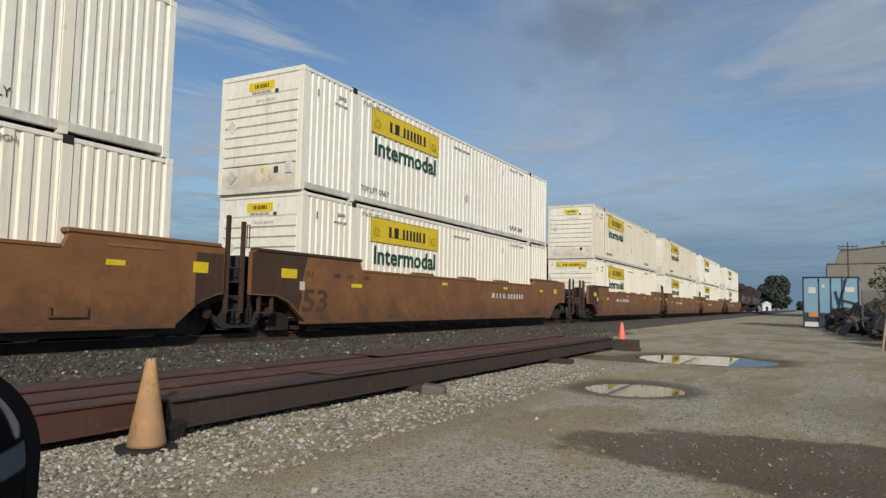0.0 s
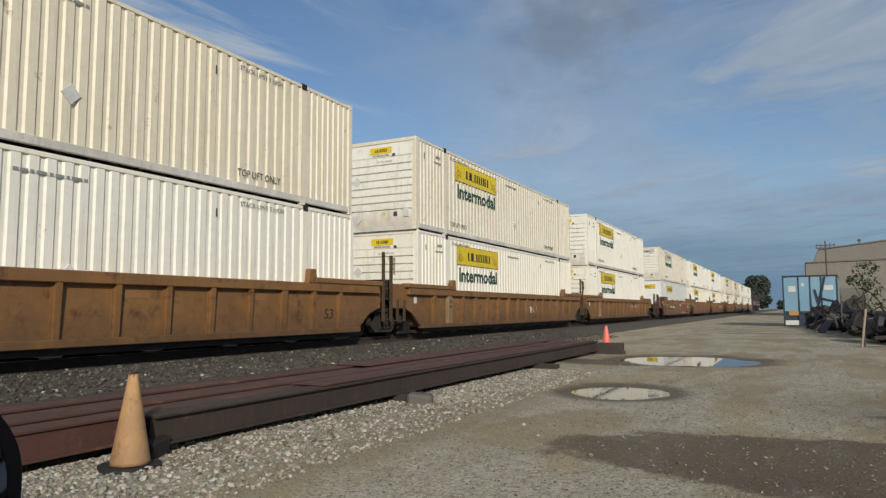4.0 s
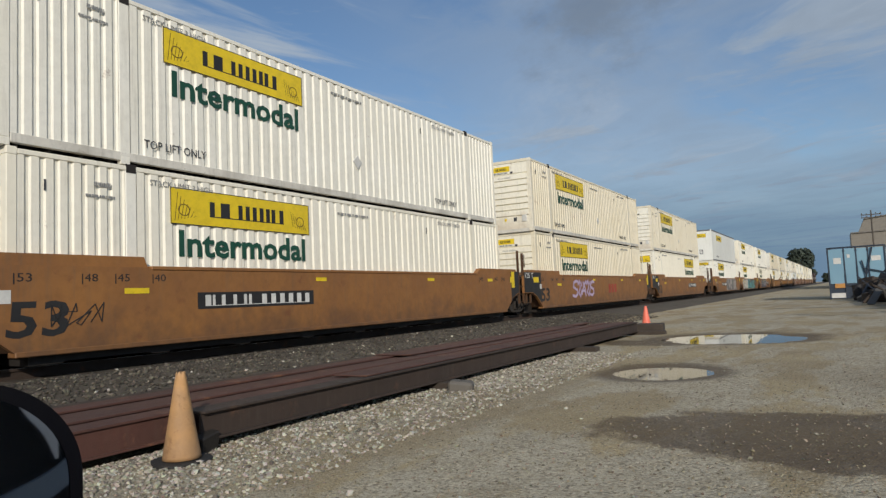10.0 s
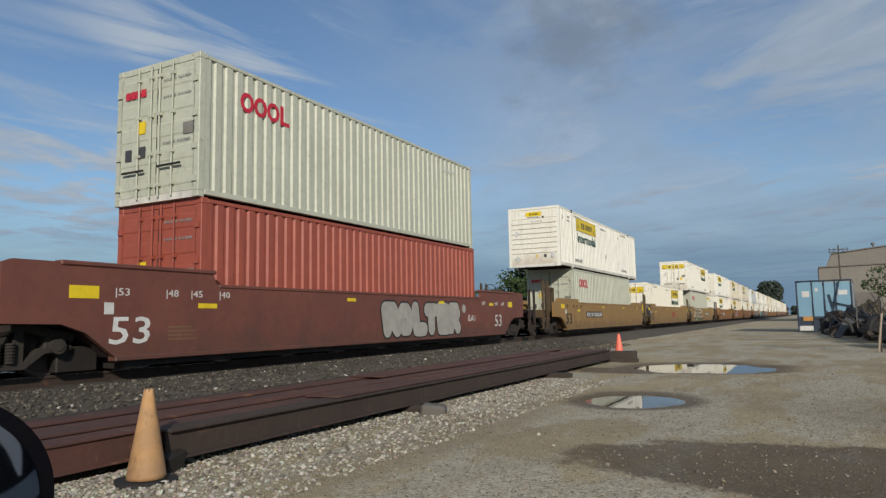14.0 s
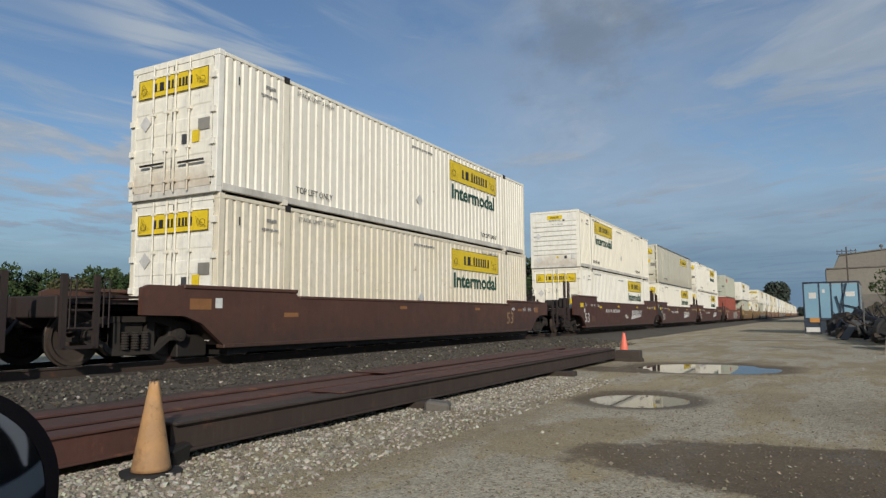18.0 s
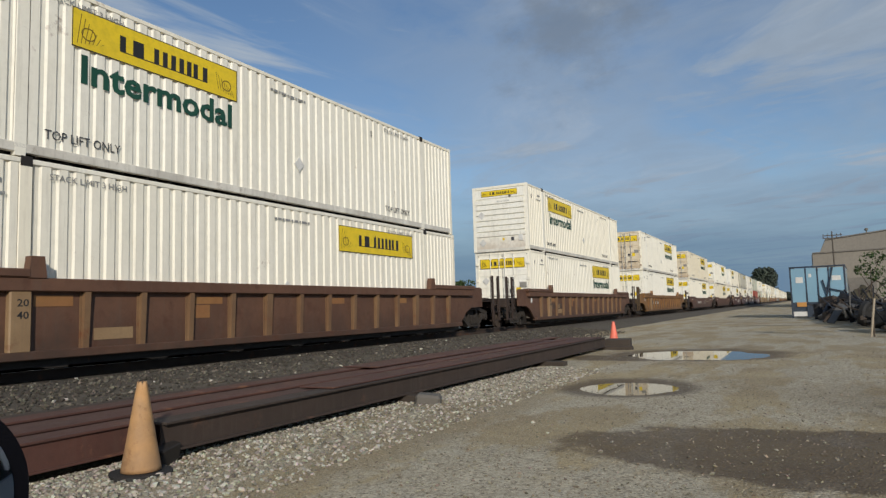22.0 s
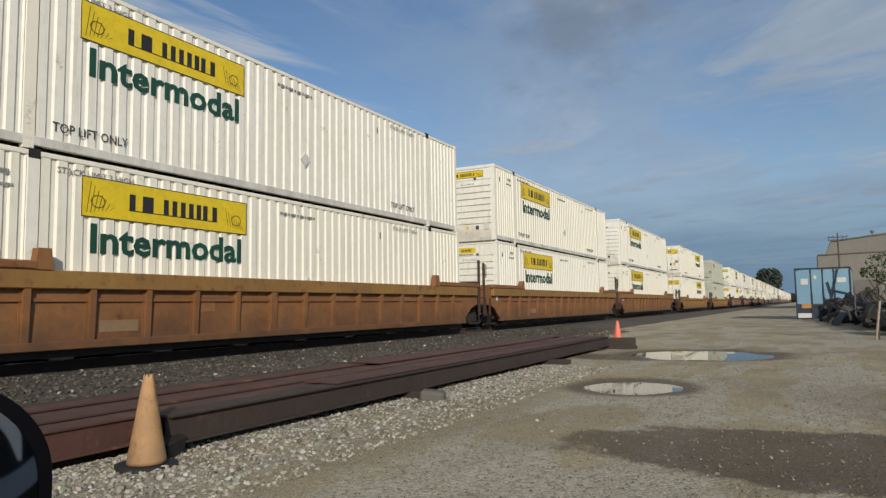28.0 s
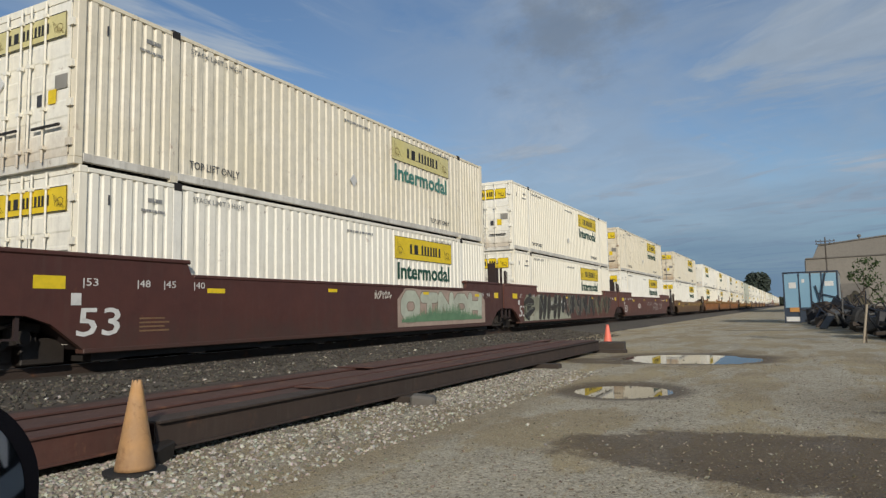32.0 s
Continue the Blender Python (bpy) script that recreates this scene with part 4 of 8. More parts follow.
        part("crossover_deck", (key, "cross", face), lambda bm: box(bm, -1.35, 1.35, *span(1.75, 2.5), 1.10, 1.14), paint, car)
        if brake:
            def wheel_stand(bm):
                box(bm, -0.55, -0.25, *span(2.35, 2.75), 1.12, 1.75, 0.03)
                tube(bm, (0.1, yy(1.9), 1.35), (0.75, yy(1.9), 1.35), 0.20, 12)
                box(bm, 0.8, 1.15, *span(1.6, 2.1), 1.14, 1.62, 0.04)
                tube(bm, (-0.1, yy(2.5), 1.14), (-0.1, yy(2.5), 1.55), 0.05, 8)
            part("brake_gear", ("brakegear", face, y), wheel_stand, DARK, car, "dark brake cylinder and valves")

            def hand_wheel(bm):
                c = Vector((-0.4, yy(2.95), 1.95))
                pts = [c + Vector((0.28 * math.cos(a), 0, 0.28 * math.sin(a))) for a in (i * math.pi / 9 for i in range(18))]
                for i in range(18):
                    tube(bm, pts[i], pts[(i + 1) % 18], 0.016, 5, caps=False)
                for i in range(0, 18, 6):
                    tube(bm, c, pts[i], 0.012, 5)
                tube(bm, c, (c.x, yy(2.6), c.z), 0.03, 6)
                box(bm, c.x - 0.05, c.x + 0.05, *span(2.55, 2.65), 1.12, 2.0)
            part("hand_brake_wheel", ("handwheel", face, y), hand_wheel, DARK, car, "dark hand brake wheel")
    else:
        if colour == "maroon" and face > 0:
            for s in (1, -1):
                for d in (0.92, 1.10):
                    p = part("stanchion", (key, "stanchion", face, s, d), lambda bm, s=s, d=d: box(bm, *sorted((s * 0.98, s * 1.30)), *span(d, d + 0.15), 1.05, 2.56, 0.01), paint, car)
                    part("reflector", (key, "stanchcap", face, s, d), lambda bm, s=s, d=d: box(bm, *sorted((s * 1.301, s * 1.308)), *span(d + 0.01, d + 0.14), 2.38, 2.54), YELLOW, p, "yellow reflector")
        if face < 0:
            part("end_housing", (key, "housing", face), lambda bm: (prism(bm, [(yy(0.0), 1.05), (yy(1.85), 1.05), (yy(1.85), 1.34), (yy(0.6), 1.52), (yy(0.0), 1.52)][::-1], -1.15, 1.15),
                 box(bm, 0.5, 1.1, *span(1.2, 1.75), 1.34, 1.62, 0.03), tube(bm, (-0.9, yy(1.5), 1.45), (0.3, yy(1.5), 1.45), 0.16, 12)), UNDER, car, "dusty dark gear housing over the shared truck")
        part("articulation", ("artic", face, y), lambda bm: box(bm, -0.28, 0.28, *span(1.2, 1.68), 0.66, 0.98, 0.04), DARK, car, "dark articulated joint")
        for s in (1, -1) if face > 0 else ():
            part("grab_rail", ("artgrab", face, y, s), lambda bm, s=s: ([box(bm, s * 1.40 - 0.035, s * 1.40 + 0.035, *span(d - 0.035, d + 0.035), 0.45, z) for d, z in ((1.24, 2.36), (1.64, 2.28))],
                                                                            [tube(bm, (s * 1.40, yy(1.24), z), (s * 1.40, yy(1.64), z), 0.014, 6) for z in (0.5, 0.78, 1.06, 1.34)], rail_hoop(bm, s * 1.44, yy(1.70), 1.75, 2.22, 0.07, 0.011)), paint, car, "ladder posts with rungs")
        if face < 0:
            part("step", ("artstep", face, y), lambda bm: [(box(bm, s * 1.40 - 0.03, s * 1.40 + 0.03, *span(1.0, 1.06), 0.45, 1.05), box(bm, s * 1.40 - 0.03, s * 1.40 + 0.03, *span(1.38, 1.44), 0.45, 1.05), box(bm, s * 1.40 - 0.1, s * 1.40 + 0.03, *span(1.0, 1.44), 0.44, 0.47)) for s in (1, -1)], paint, car)


BACK_REACH = 1.72  # how far a side runs back over the truck that two units share


def side_outline(back, front, top, raised, low=0.24, lid=False):
    """The outline of a side from the back end to the front, with its raised ends and the arches over the trucks."""
    b = 1.85 if back == "c" else BACK_REACH
    f = 1.85 if front == "c" else 1.10
    if lid:
        raised = top + 0.012
    pts = [(-b, 0.82), (-0.95, 0.80), (-0.55, 0.66), (0.0, low), (LONG, low), (LONG + 0.55, 0.66), (LONG + 0.95, 0.80), (LONG + f, 0.82), (LONG + f, raised - 0.06), (LONG + f - 0.15, raised),
           (LONG - 2.0, raised), (LONG - 2.12, top), (2.12, top), (2.0, raised), (-b + 0.15, raised), (-b, raised - 0.06)]
    return pts


NUM_Y = {True: 7.0, False: 14.75}


def well_car(label, kind, colour, back, front, top=SILL, raised=None, brake=False, number="white", black_end=False, big="dark", plate_y=3.1, big_y=-0.15, front_brake=False, shade=""):
    car = thing("well_car", label, "rail car", Matrix(), "well cars of the train")
    paint = CAR[shade or colour]
    raised = raised or top + 0.27
    lid = colour in ("tan", "orange")
    key = f"{kind}{back}{front}{top}{raised}{lid}"
    W2 = 1.48
    copper = colour == "copper"
    for s in (1, -1):
        if kind == "smooth":
            def side(bm, s=s):
                prism(bm, side_outline(back, front, top, raised, lid=lid), *sorted((s * W2, s * (W2 - 0.10))))
            sd = part("side_plate", (key, "side", s), side, paint, car)
            part("top_chord", (key, "chord", s), lambda bm, s=s: box(bm, *sorted((s * (W2 + 0.02), s * (W2 - 0.14))), 2.16, LONG - 2.16, top - 0.03, top + 0.035, 0.012), paint, sd)
            part("bottom_chord", (key, "bchord", s), lambda bm, s=s: box(bm, *sorted((s * (W2 + 0.012), s * (W2 - 0.2))), -0.02, LONG + 0.02, 0.19, 0.27, 0.012), paint, sd)
            for e in (0, 1):
                a, b2 = (-1.0 if back == "c" else -BACK_REACH + 0.1, 2.08) if e == 0 else (LONG - 2.08, LONG + 1.0)
                if lid:
                    part("end_lid", (key, "echord", s, e), lambda bm, s=s, a=a, b2=b2: prism(bm, [(a, top + 0.01), (b2 + 0.05, top + 0.01), (b2 - 0.02, top + 0.19), (a + 0.3, top + 0.19)], *sorted((s * (W2 - 0.05), s * (W2 - 0.26)))), paint, sd)
                else:
                    part("end_chord", (key, "echord", s, e), lambda bm, s=s, a=a, b2=b2: box(bm, *sorted((s * (W2 + 0.03), s * (W2 - 0.18))), a, b2, raised - 0.05, raised + 0.03, 0.02), GRIME[colour] if colour == "brown" and e == 0 else paint, sd)
        else:
            def side(bm, s=s):
                prism(bm, side_outline(back, front, top - 0.02, top + 0.10), *sorted((s * (W2 - 0.09), s * (W2 - 0.16))))
            sd = part("side_plate", (key, "side", s), side, paint, car)
            part("top_chord", (key, "chord", s), lambda bm, s=s: box(bm, *sorted((s * (W2 + 0.03), s * (W2 - 0.2))), -0.9, LONG + 0.9, top - (0.28 if copper else 0.20), top, 0.015), CAR["ochre"] if copper else paint, sd, "weathered top chord")
            if copper and s > 0:
                part("mid_rail", (key, "mid", s), lambda bm, s=s: box(bm, *sorted((s * (W2 - 0.05), s * (W2 - 0.12))), 0.1, LONG - 0.1, top - 0.47, top - 0.42), paint, sd)
            part("bottom_chord", (key, "bchord", s), lambda bm, s=s: box(bm, *sorted((s * (W2 + 0.01), s * (W2 - 0.2))), -0.02, LONG + 0.02, 0.20, 0.33, 0.012), paint, sd)
            for e in (0, 1):
                a, b2 = (-1.0, 1.9) if e == 0 else (LONG - 1.9, LONG + 1.0)
                part("end_chord", (key, "echord", s, e), lambda bm, s=s, a=a, b2=b2: box(bm, *sorted((s * (W2 + 0.06), s * (W2 - 0.2))), a, b2, top, top + 0.13, 0.02), paint, sd)
                ys = 2.0 if e == 0 else LONG - 2.0
                part("stacking_post", (key, "stack", s, e), lambda bm, s=s, ys=ys: prism(bm, [(ys - 0.14, top), (ys + 0.14, top), (ys + 0.10, top + 0.32), (ys - 0.10, top + 0.32)], *sorted((s * (W2 + 0.05), s * (W2 - 0.1)))), paint, sd)
            for k in range(15 if s > 0 else 0):
                y = 0.75 + 1.04 * k if top > 1.3 else 0.41 + 1.25 * k
                if y > LONG - 0.3:
                    continue
                if k == 1 and top > 1.3 and colour in ("rusty", "ochre"):
                    p = part("wide_post", (key, "widepost", s), lambda bm, s=s: box(bm, *sorted((s * (W2 + 0.012), s * (W2 - 0.12))), -0.16, 0.16, 0.31, top - 0.19, 0.02), POST_PAINT, sd, "bleached upright post", Matrix.Translation((0, y, 0)))
                    for text, z in (("20", top - 0.42), ("40", top - 0.60)):
                        writing("lettering", text, 0.11, 0.17, BLACK, p, on_side(W2 + 0.013, -0.06, z), bold=0.01)
                    continue
                wide = 0.05 if k % 6 else 0.085
                part("rib", (key, "rib", s, wide), lambda bm, s=s, wide=wide: (box(bm, s * (W2 - 0.10) - 0.03, s * (W2 - 0.10) + 0.03, -wide - 0.03, wide + 0.03, 0.32, top - 0.2),
                     prism_xz(bm, [(W2 - 0.08, 0.33), (W2 - 0.025, 0.33), (W2 + 0.015, top - 0.199), (W2 - 0.08, top - 0.199)], -wide, wide)), paint if colour in ("ochre", "copper") else RIB_PAINT, sd, at=Matrix.Translation((0, y, 0)))
        if s < 0:
            continue
        put = on_side if s > 0 else on_other
        x = s * (W2 + 0.001) if kind == "smooth" else s * (W2 - 0.088)

        def at(y, z, put=put, x=x, s=s):
            return put(x, y if s > 0 else LONG - y, z)
        ink = BLACK if big == "dark" else PALE
        if kind == "smooth":
            if colour not in ("umber", "bronze"):
                wide = 0.90 if big == "dark" else 0.78
                writing("lettering", "53", 0.58 * wide, wide, ink if colour != "brown" else BROWN_INK, sd, at(big_y, 0.46), "painted number", 0.06, 0.022 if big == "dark" else 0.008)
            for k, y in enumerate((-0.05, 0.95, 1.5, 2.18) if colour not in ("umber", "bronze") else ()):
                writing("load_mark", ("|53", "|48", "|45", "|40")[k], 0.16, 0.26, ink, sd, at(y, top - 0.26))
            for y, z, w_, h in ((-0.85, top - 0.28, 0.5, 0.20), (2.5 if colour == "maroon" else 1.66, top - (0.30 if colour == "maroon" else 0.42), 0.45, 0.09), (6.3, top - 0.22, 0.35, 0.08), (11.0, top - 0.22, 0.35, 0.08), (LONG - 1.4, top - 0.24, 0.35, 0.09), (LONG + 0.35, top - 0.28, 0.35, 0.2)):
                part("reflector", ("refl", w_, h), lambda bm, w_=w_, h=h: box(bm, 0, w_, 0, h, 0, 0.006), YELLOW if colour != "umber" else OLD_PATCH, sd, "yellow reflector", at(y, z) if colour != "bronze" else on_side(W2 + 0.035, y + 0.9, z))
            part("notice_plate", "notice", lambda bm: box(bm, 0, 0.17, 0, 0.19, 0, 0.006), PALE, sd, "pale notice plate", at(-0.25, 0.95))
            if colour in ("oxide", "umber"):
                writing("lettering", "53", 0.42, 0.62, PALE if colour != "umber" else POST_PAINT, sd, at(LONG - (0.95 if colour != "umber" else 2.5), 0.50), "painted number", 0.1)
            if colour == "brown":
                for k, yl in enumerate((4.6, 7.5, 10.3)):
                    part("container_guide", (key, "guidelid", s), lambda bm, s=s: prism(bm, [(0, top + 0.02), (1.25, top + 0.02), (1.12, top + 0.10), (0.10, top + 0.10)], *sorted((s * (W2 + 0.005), s * (W2 - 0.13)))), paint, sd, at=Matrix.Translation((0, yl, 0)))
                part("tie_plate", (key, "tieplate", s), lambda bm: (box(bm, 0, 0.62, 0, 0.03, 0, 0.05), box(bm, 0, 0.03, 0.03, 0.17, 0, 0.05), box(bm, 0.59, 0.62, 0.03, 0.17, 0, 0.05)), paint, sd, at=at(LONG - 2.3, 0.40))
                part("weld_strip", (key, "strip", s), lambda bm: box(bm, 0, 1.1, 0, 0.05, 0, 0.012), DUST, sd, "dusty pale strip", at(LONG - 1.4, raised - 0.20))
                if not black_end:
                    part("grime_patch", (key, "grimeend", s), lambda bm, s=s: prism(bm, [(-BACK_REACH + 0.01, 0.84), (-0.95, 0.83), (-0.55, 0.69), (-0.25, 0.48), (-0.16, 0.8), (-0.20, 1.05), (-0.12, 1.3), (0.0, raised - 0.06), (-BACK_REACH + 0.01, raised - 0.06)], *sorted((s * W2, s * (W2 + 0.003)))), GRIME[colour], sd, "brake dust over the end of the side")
            if colour in ("orange", "tan", "brown") and front == "a":
                p = part("black_panel", (key, "blackfront", s), lambda bm, s=s: prism(bm, [(LONG + 0.42, 0.55), (LONG + 0.55, 0.68), (LONG + 0.95, 0.83), (LONG + 1.08, 0.84), (LONG + 1.08, top + 0.1), (LONG + 0.42, top + 0.1)], *sorted((s * W2, s * (W2 + 0.004)))), BLACK if colour != "brown" else GRIME[colour], sd, "black end panel")
                for z in (top - 0.12, top - 0.46) if colour != "brown" else ():
                    part("reflector", "squarerefl", lambda bm: box(bm, 0, 0.24, 0, 0.22, 0, 0.006), YELLOW, p, "yellow reflector", at(LONG + 0.46, z).copy() @ Matrix.Translation((0, 0, 0.004)))
            if colour in ("maroon", "oxide", "umber", "orange", "tan"):
                for k, y in enumerate((LONG - 2.0, LONG - 0.9, LONG - 0.35, LONG + 0.3)):
                    writing("load_mark", ("|40", "|45", "|48", "|53")[k], 0.16, 0.26, ink, sd, at(y, top - 0.26))
            if colour in ("maroon", "oxide"):
                part("small_print", "fineblock", lambda bm: [box(bm, 0, 0.62 - 0.1 * (k % 2), 0.07 * k, 0.07 * k + 0.03, 0, 0.003) for k in range(4)], RIB_PAINT, sd, at=at(1.0, 0.5))
        else:
            part("notice_plate", "notice", lambda bm: box(bm, 0, 0.17, 0, 0.19, 0, 0.006), PALE, sd, "pale notice plate", at(-0.45, 0.95))
            for y, z, w_, h in ((2.02, top - 0.42, 0.62, 0.17), (5.05, top - 0.40, 0.68, 0.13), (5.05, top - 0.66, 0.36, 0.24), (9.25, top - 0.42, 0.5, 0.14), (12.3, top - 0.42, 0.45, 0.14)):
                part("patch", ("patchplate", w_, h), lambda bm, w_=w_, h=h: box(bm, 0, w_, 0, h, 0, 0.005), OLD_PATCH, sd, "worn yellow patch", at(y, z))
        if number == "plate":
            p = part("number_plate", "numplate", lambda bm: box(bm, 0, 3.1, 0, 0.30, 0, 0.004), BLACK, sd, "black plate with pale bars", at(plate_y, top - 0.72))
            part("number_mark", "numbars3", lambda bm: bars(bm, 2.8, 0.20, CODE_BARS), PALE, p, at=Matrix.Translation((0.17, 0.05, 0.004)))
        elif number == "far":
            part("number_mark", "numbars", lambda bm: bars(bm, 2.9, 0.17, CODE_BARS), PALE, sd, "pale bars of a number", at(10.0, top - 0.55))
        elif number == "dim":
            p = part("number_plate", "numplate2", lambda bm: box(bm, 0, 0.78, 0, 0.24, 0, 0.004), CAR["umber"], sd, "dark patch with dull bars", at(2.0, 0.66))
            part("number_mark", "numbars2", lambda bm: bars(bm, 0.7, 0.17, CODE_BARS[:5]), POST_PAINT, p, at=Matrix.Translation((0.04, 0.03, 0.004)))
            p = part("number_plate", "numplate4", lambda bm: box(bm, 0, 0.78, 0, 0.24, 0, 0.004), CAR["umber"], sd, "dark patch with dull bars", at(2.97, 0.66))
            part("number_mark", "numbars4", lambda bm: bars(bm, 0.7, 0.17, CODE_BARS[4:]), POST_PAINT, p, at=Matrix.Translation((-0.30, 0.03, 0.004)))
        elif number == "pale":
            part("number_mark", "numbars", lambda bm: bars(bm, 2.9, 0.19, CODE_BARS), PALE, sd, "pale bars of a number", at(3.0, top - 0.60))
        elif number == "white":
            part("number_mark", "numbars", lambda bm: bars(bm, 2.9, 0.17, CODE_BARS), PALE, sd, "pale bars of a number", at(3.8, top - 0.52))
        if kind == "ribbed" and colour == "ochre":
            low = top < 1.3
            writing("lettering", "53", 0.24, 0.36, BLACK, sd, at(NUM_Y[low], 0.52 if low else 0.55), "painted number", 0.1)
        if number in ("dim", "worn"):
            part("patch", "tanpatch", lambda bm: box(bm, 0, 0.72, 0, 0.19, 0, 0.005), POST_PAINT, sd, "tan patch", at(3.0, 0.44))
        if black_end:
            part("black_panel", (key, "blackend", s), lambda bm, s=s: prism(bm, [(-BACK_REACH, 0.84), (-0.95, 0.83), (-0.55, 0.68), (-0.1, 0.40), (-0.1, top + 0.1), (-BACK_REACH, top + 0.1)], *sorted((s * W2, s * (W2 + 0.004)))), BLACK, sd, "black end panel")
            writing("lettering", "125 T", 0.2, 0.75, PALE, sd, put(s * (W2 + 0.006), -1.62, top - 0.12))

        if colour == "bronze":
            strake = part("upper_strake", (key, "strake", s), lambda bm, s=s: prism_xz(bm, [(W2 - 0.02, top - 0.42), (W2 + 0.012, top - 0.40), (W2 + 0.045, top - 0.02), (W2 - 0.02, top - 0.02)], -0.3, LONG + 0.3), DUST, sd, "dusty folded upper strake")
            part("number_mark", "numbarsdark", lambda bm: bars(bm, 2.3, 0.18, CODE_BARS), DARK, strake, "dark bars of a number", on_side(W2 + 0.03, 3.75, top - 0.27))

    def pan(bm):
        pts = [(0.25, 0.30), (0.25, 0.05)]
        for k in range(9):
            y = 0.6 + (LONG - 1.2) * k / 8
            pts += [(y - 0.15, 0.05), (y + 0.15, 0.05)] + ([(y + 0.2, 0.08), (y + 1.6, 0.08)] if k < 8 else [])
        pts += [(LONG - 0.25, 0.05), (LONG - 0.25, 0.30)]
        prism(bm, pts, -1.30, 1.30)
    part("floor_pan", "floorpan", pan, DARK, car, "dark floor pan with cross beams")
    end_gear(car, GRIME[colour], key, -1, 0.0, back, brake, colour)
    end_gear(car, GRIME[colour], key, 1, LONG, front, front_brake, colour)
    truck(car, -1.675)
    if front == "c":
        truck(car, LONG + 1.675)
    return car


def logo_bars(car, y, z, w, h, mat, n=3, lean=0.0, label="painted logo bars"):
    """A painted company mark as plain leaning bars."""
    def draw(bm):
        for k in range(n):
            a = w * k / n
            prism_xy(bm, [(a, 0), (a + w / n * (0.5 if lean else 0.62), 0), (a + w / n * (0.5 if lean else 0.62) + lean, h), (a + lean, h)], 0.004)
        if lean:
            prism_xy(bm, [(-0.25, -0.24), (w * 0.98, -0.06), (w * 0.9, -0.03), (-0.05, -0.03)], 0.004)
            prism_xy(bm, [(0.0, -0.04), (w * 0.9, -0.04), (w * 0.9, 0.01), (0.0, 0.01)], 0.003)
    part("painted_mark", ("mark", w, h, n, lean), draw, mat, car, label, on_side(1.482, y, z))


SPRAY = {}
# Letter skeletons on a unit square, as strokes.
GLYPHS = {
    "A": [[(0, 0), (0.35, 1), (0.7, 1), (1, 0)], [(0.2, 0.4), (0.85, 0.4)]],
    "B": [[(0, 0), (0, 1), (0.75, 1), (0.95, 0.78), (0.6, 0.53), (1, 0.3), (0.8, 0), (0, 0)]],
    "C": [[(1, 0.85), (0.75, 1), (0.2, 1), (0, 0.75), (0, 0.25), (0.2, 0), (0.75, 0), (1, 0.15)]],
    "D": [[(0, 0), (0.12, 1), (0.6, 1), (1, 0.7), (1, 0.3), (0.7, 0), (0, 0)]],
    "E": [[(1, 1), (0, 1), (0, 0), (1, 0)], [(0, 0.5), (0.8, 0.5)]],
    "G": [[(1, 1), (0, 1), (0, 0), (1, 0), (1, 0.45), (0.5, 0.45)]],
    "H": [[(0, 0), (0, 1)], [(1, 0), (1, 1)], [(0, 0.5), (1, 0.5)]],
    "I": [[(0.5, 0), (0.5, 1)]],
    "K": [[(0, 0), (0, 1)], [(1, 1), (0.1, 0.5), (1, 0)]],
    "L": [[(0.15, 1), (0.1, 0), (1, 0)]],
    "M": [[(0, 0), (0.1, 1), (0.5, 0.45), (0.9, 1), (1, 0)]],
    "N": [[(0, 0), (0.05, 1), (0.95, 0), (1, 1)]],
    "O": [[(0.25, 0), (0, 0.3), (0, 0.7), (0.25, 1), (0.75, 1), (1, 0.7), (1, 0.3), (0.75, 0), (0.25, 0)]],
    "R": [[(0, 0), (0, 1), (0.8, 1), (0.95, 0.75), (0.7, 0.5), (0.1, 0.5)], [(0.5, 0.5), (1, 0)]],
    "S": [[(1, 0.95), (0.6, 1), (0.1, 0.9), (0.05, 0.6), (0.9, 0.42), (1, 0.15), (0.6, 0), (0, 0.06)]],
    "T": [[(0.5, 0), (0.5, 1)], [(0, 1), (1, 1)]],
    "W": [[(0, 1), (0.15, 0), (0.5, 0.6), (0.8, 0), (1, 1)]],
    "Y": [[(0, 1), (0.05, 0.5), (0.95, 0.5)], [(1, 1), (1, 0), (0.1, 0)]],
    "Z": [[(0, 1), (1, 1), (0.05, 0), (1, 0)]],
    "^": [[(0, 0.1), (0.45, 0.75), (0.9, 1.0)], [(0.2, 0.9), (0.75, 0.5), (1, 0.0)], [(0.1, 0.35), (0.8, 0.3)]],
    "~": [[(0, 0.8), (0.35, 1.0), (0.6, 0.55), (0.3, 0.25), (0.8, 0.0), (1.0, 0.4)], [(0.7, 0.9), (0.95, 0.7)]],
}


def spray_mat(c):
    if c not in SPRAY:
        if c == "camouflage":
            SPRAY[c] = surface("camouflage_spray", (0.20, 0.095, 0.05), (0.14, 0.15, 0.03), 0.55, blotch=2.0, grain=9.0, rust=0.55, rust_color=(0.014, 0.036, 0.026), bump=0.02)
        elif c == "sea":
            SPRAY[c] = surface("sea_green_spray", (0.165, 0.40, 0.33), (0.10, 0.30, 0.28), 0.55, blotch=1.6, grain=2.0, rust=0.12, rust_color=(0.06, 0.20, 0.26), bump=0.02, streak=0.15)
        elif c == "smoke":
            SPRAY[c] = surface("smoke_grey_spray", (0.055, 0.05, 0.046), (0.020, 0.035, 0.10), 0.55, blotch=0.9, grain=1.6, rust=0.3, rust_color=(0.10, 0.06, 0.04), bump=0.02)
        else:
            SPRAY[c] = surface("spray_paint", c, tuple(v * 0.78 for v in c), 0.55, streak=0.22, blotch=1.8, bump=0.02)
    return SPRAY[c]


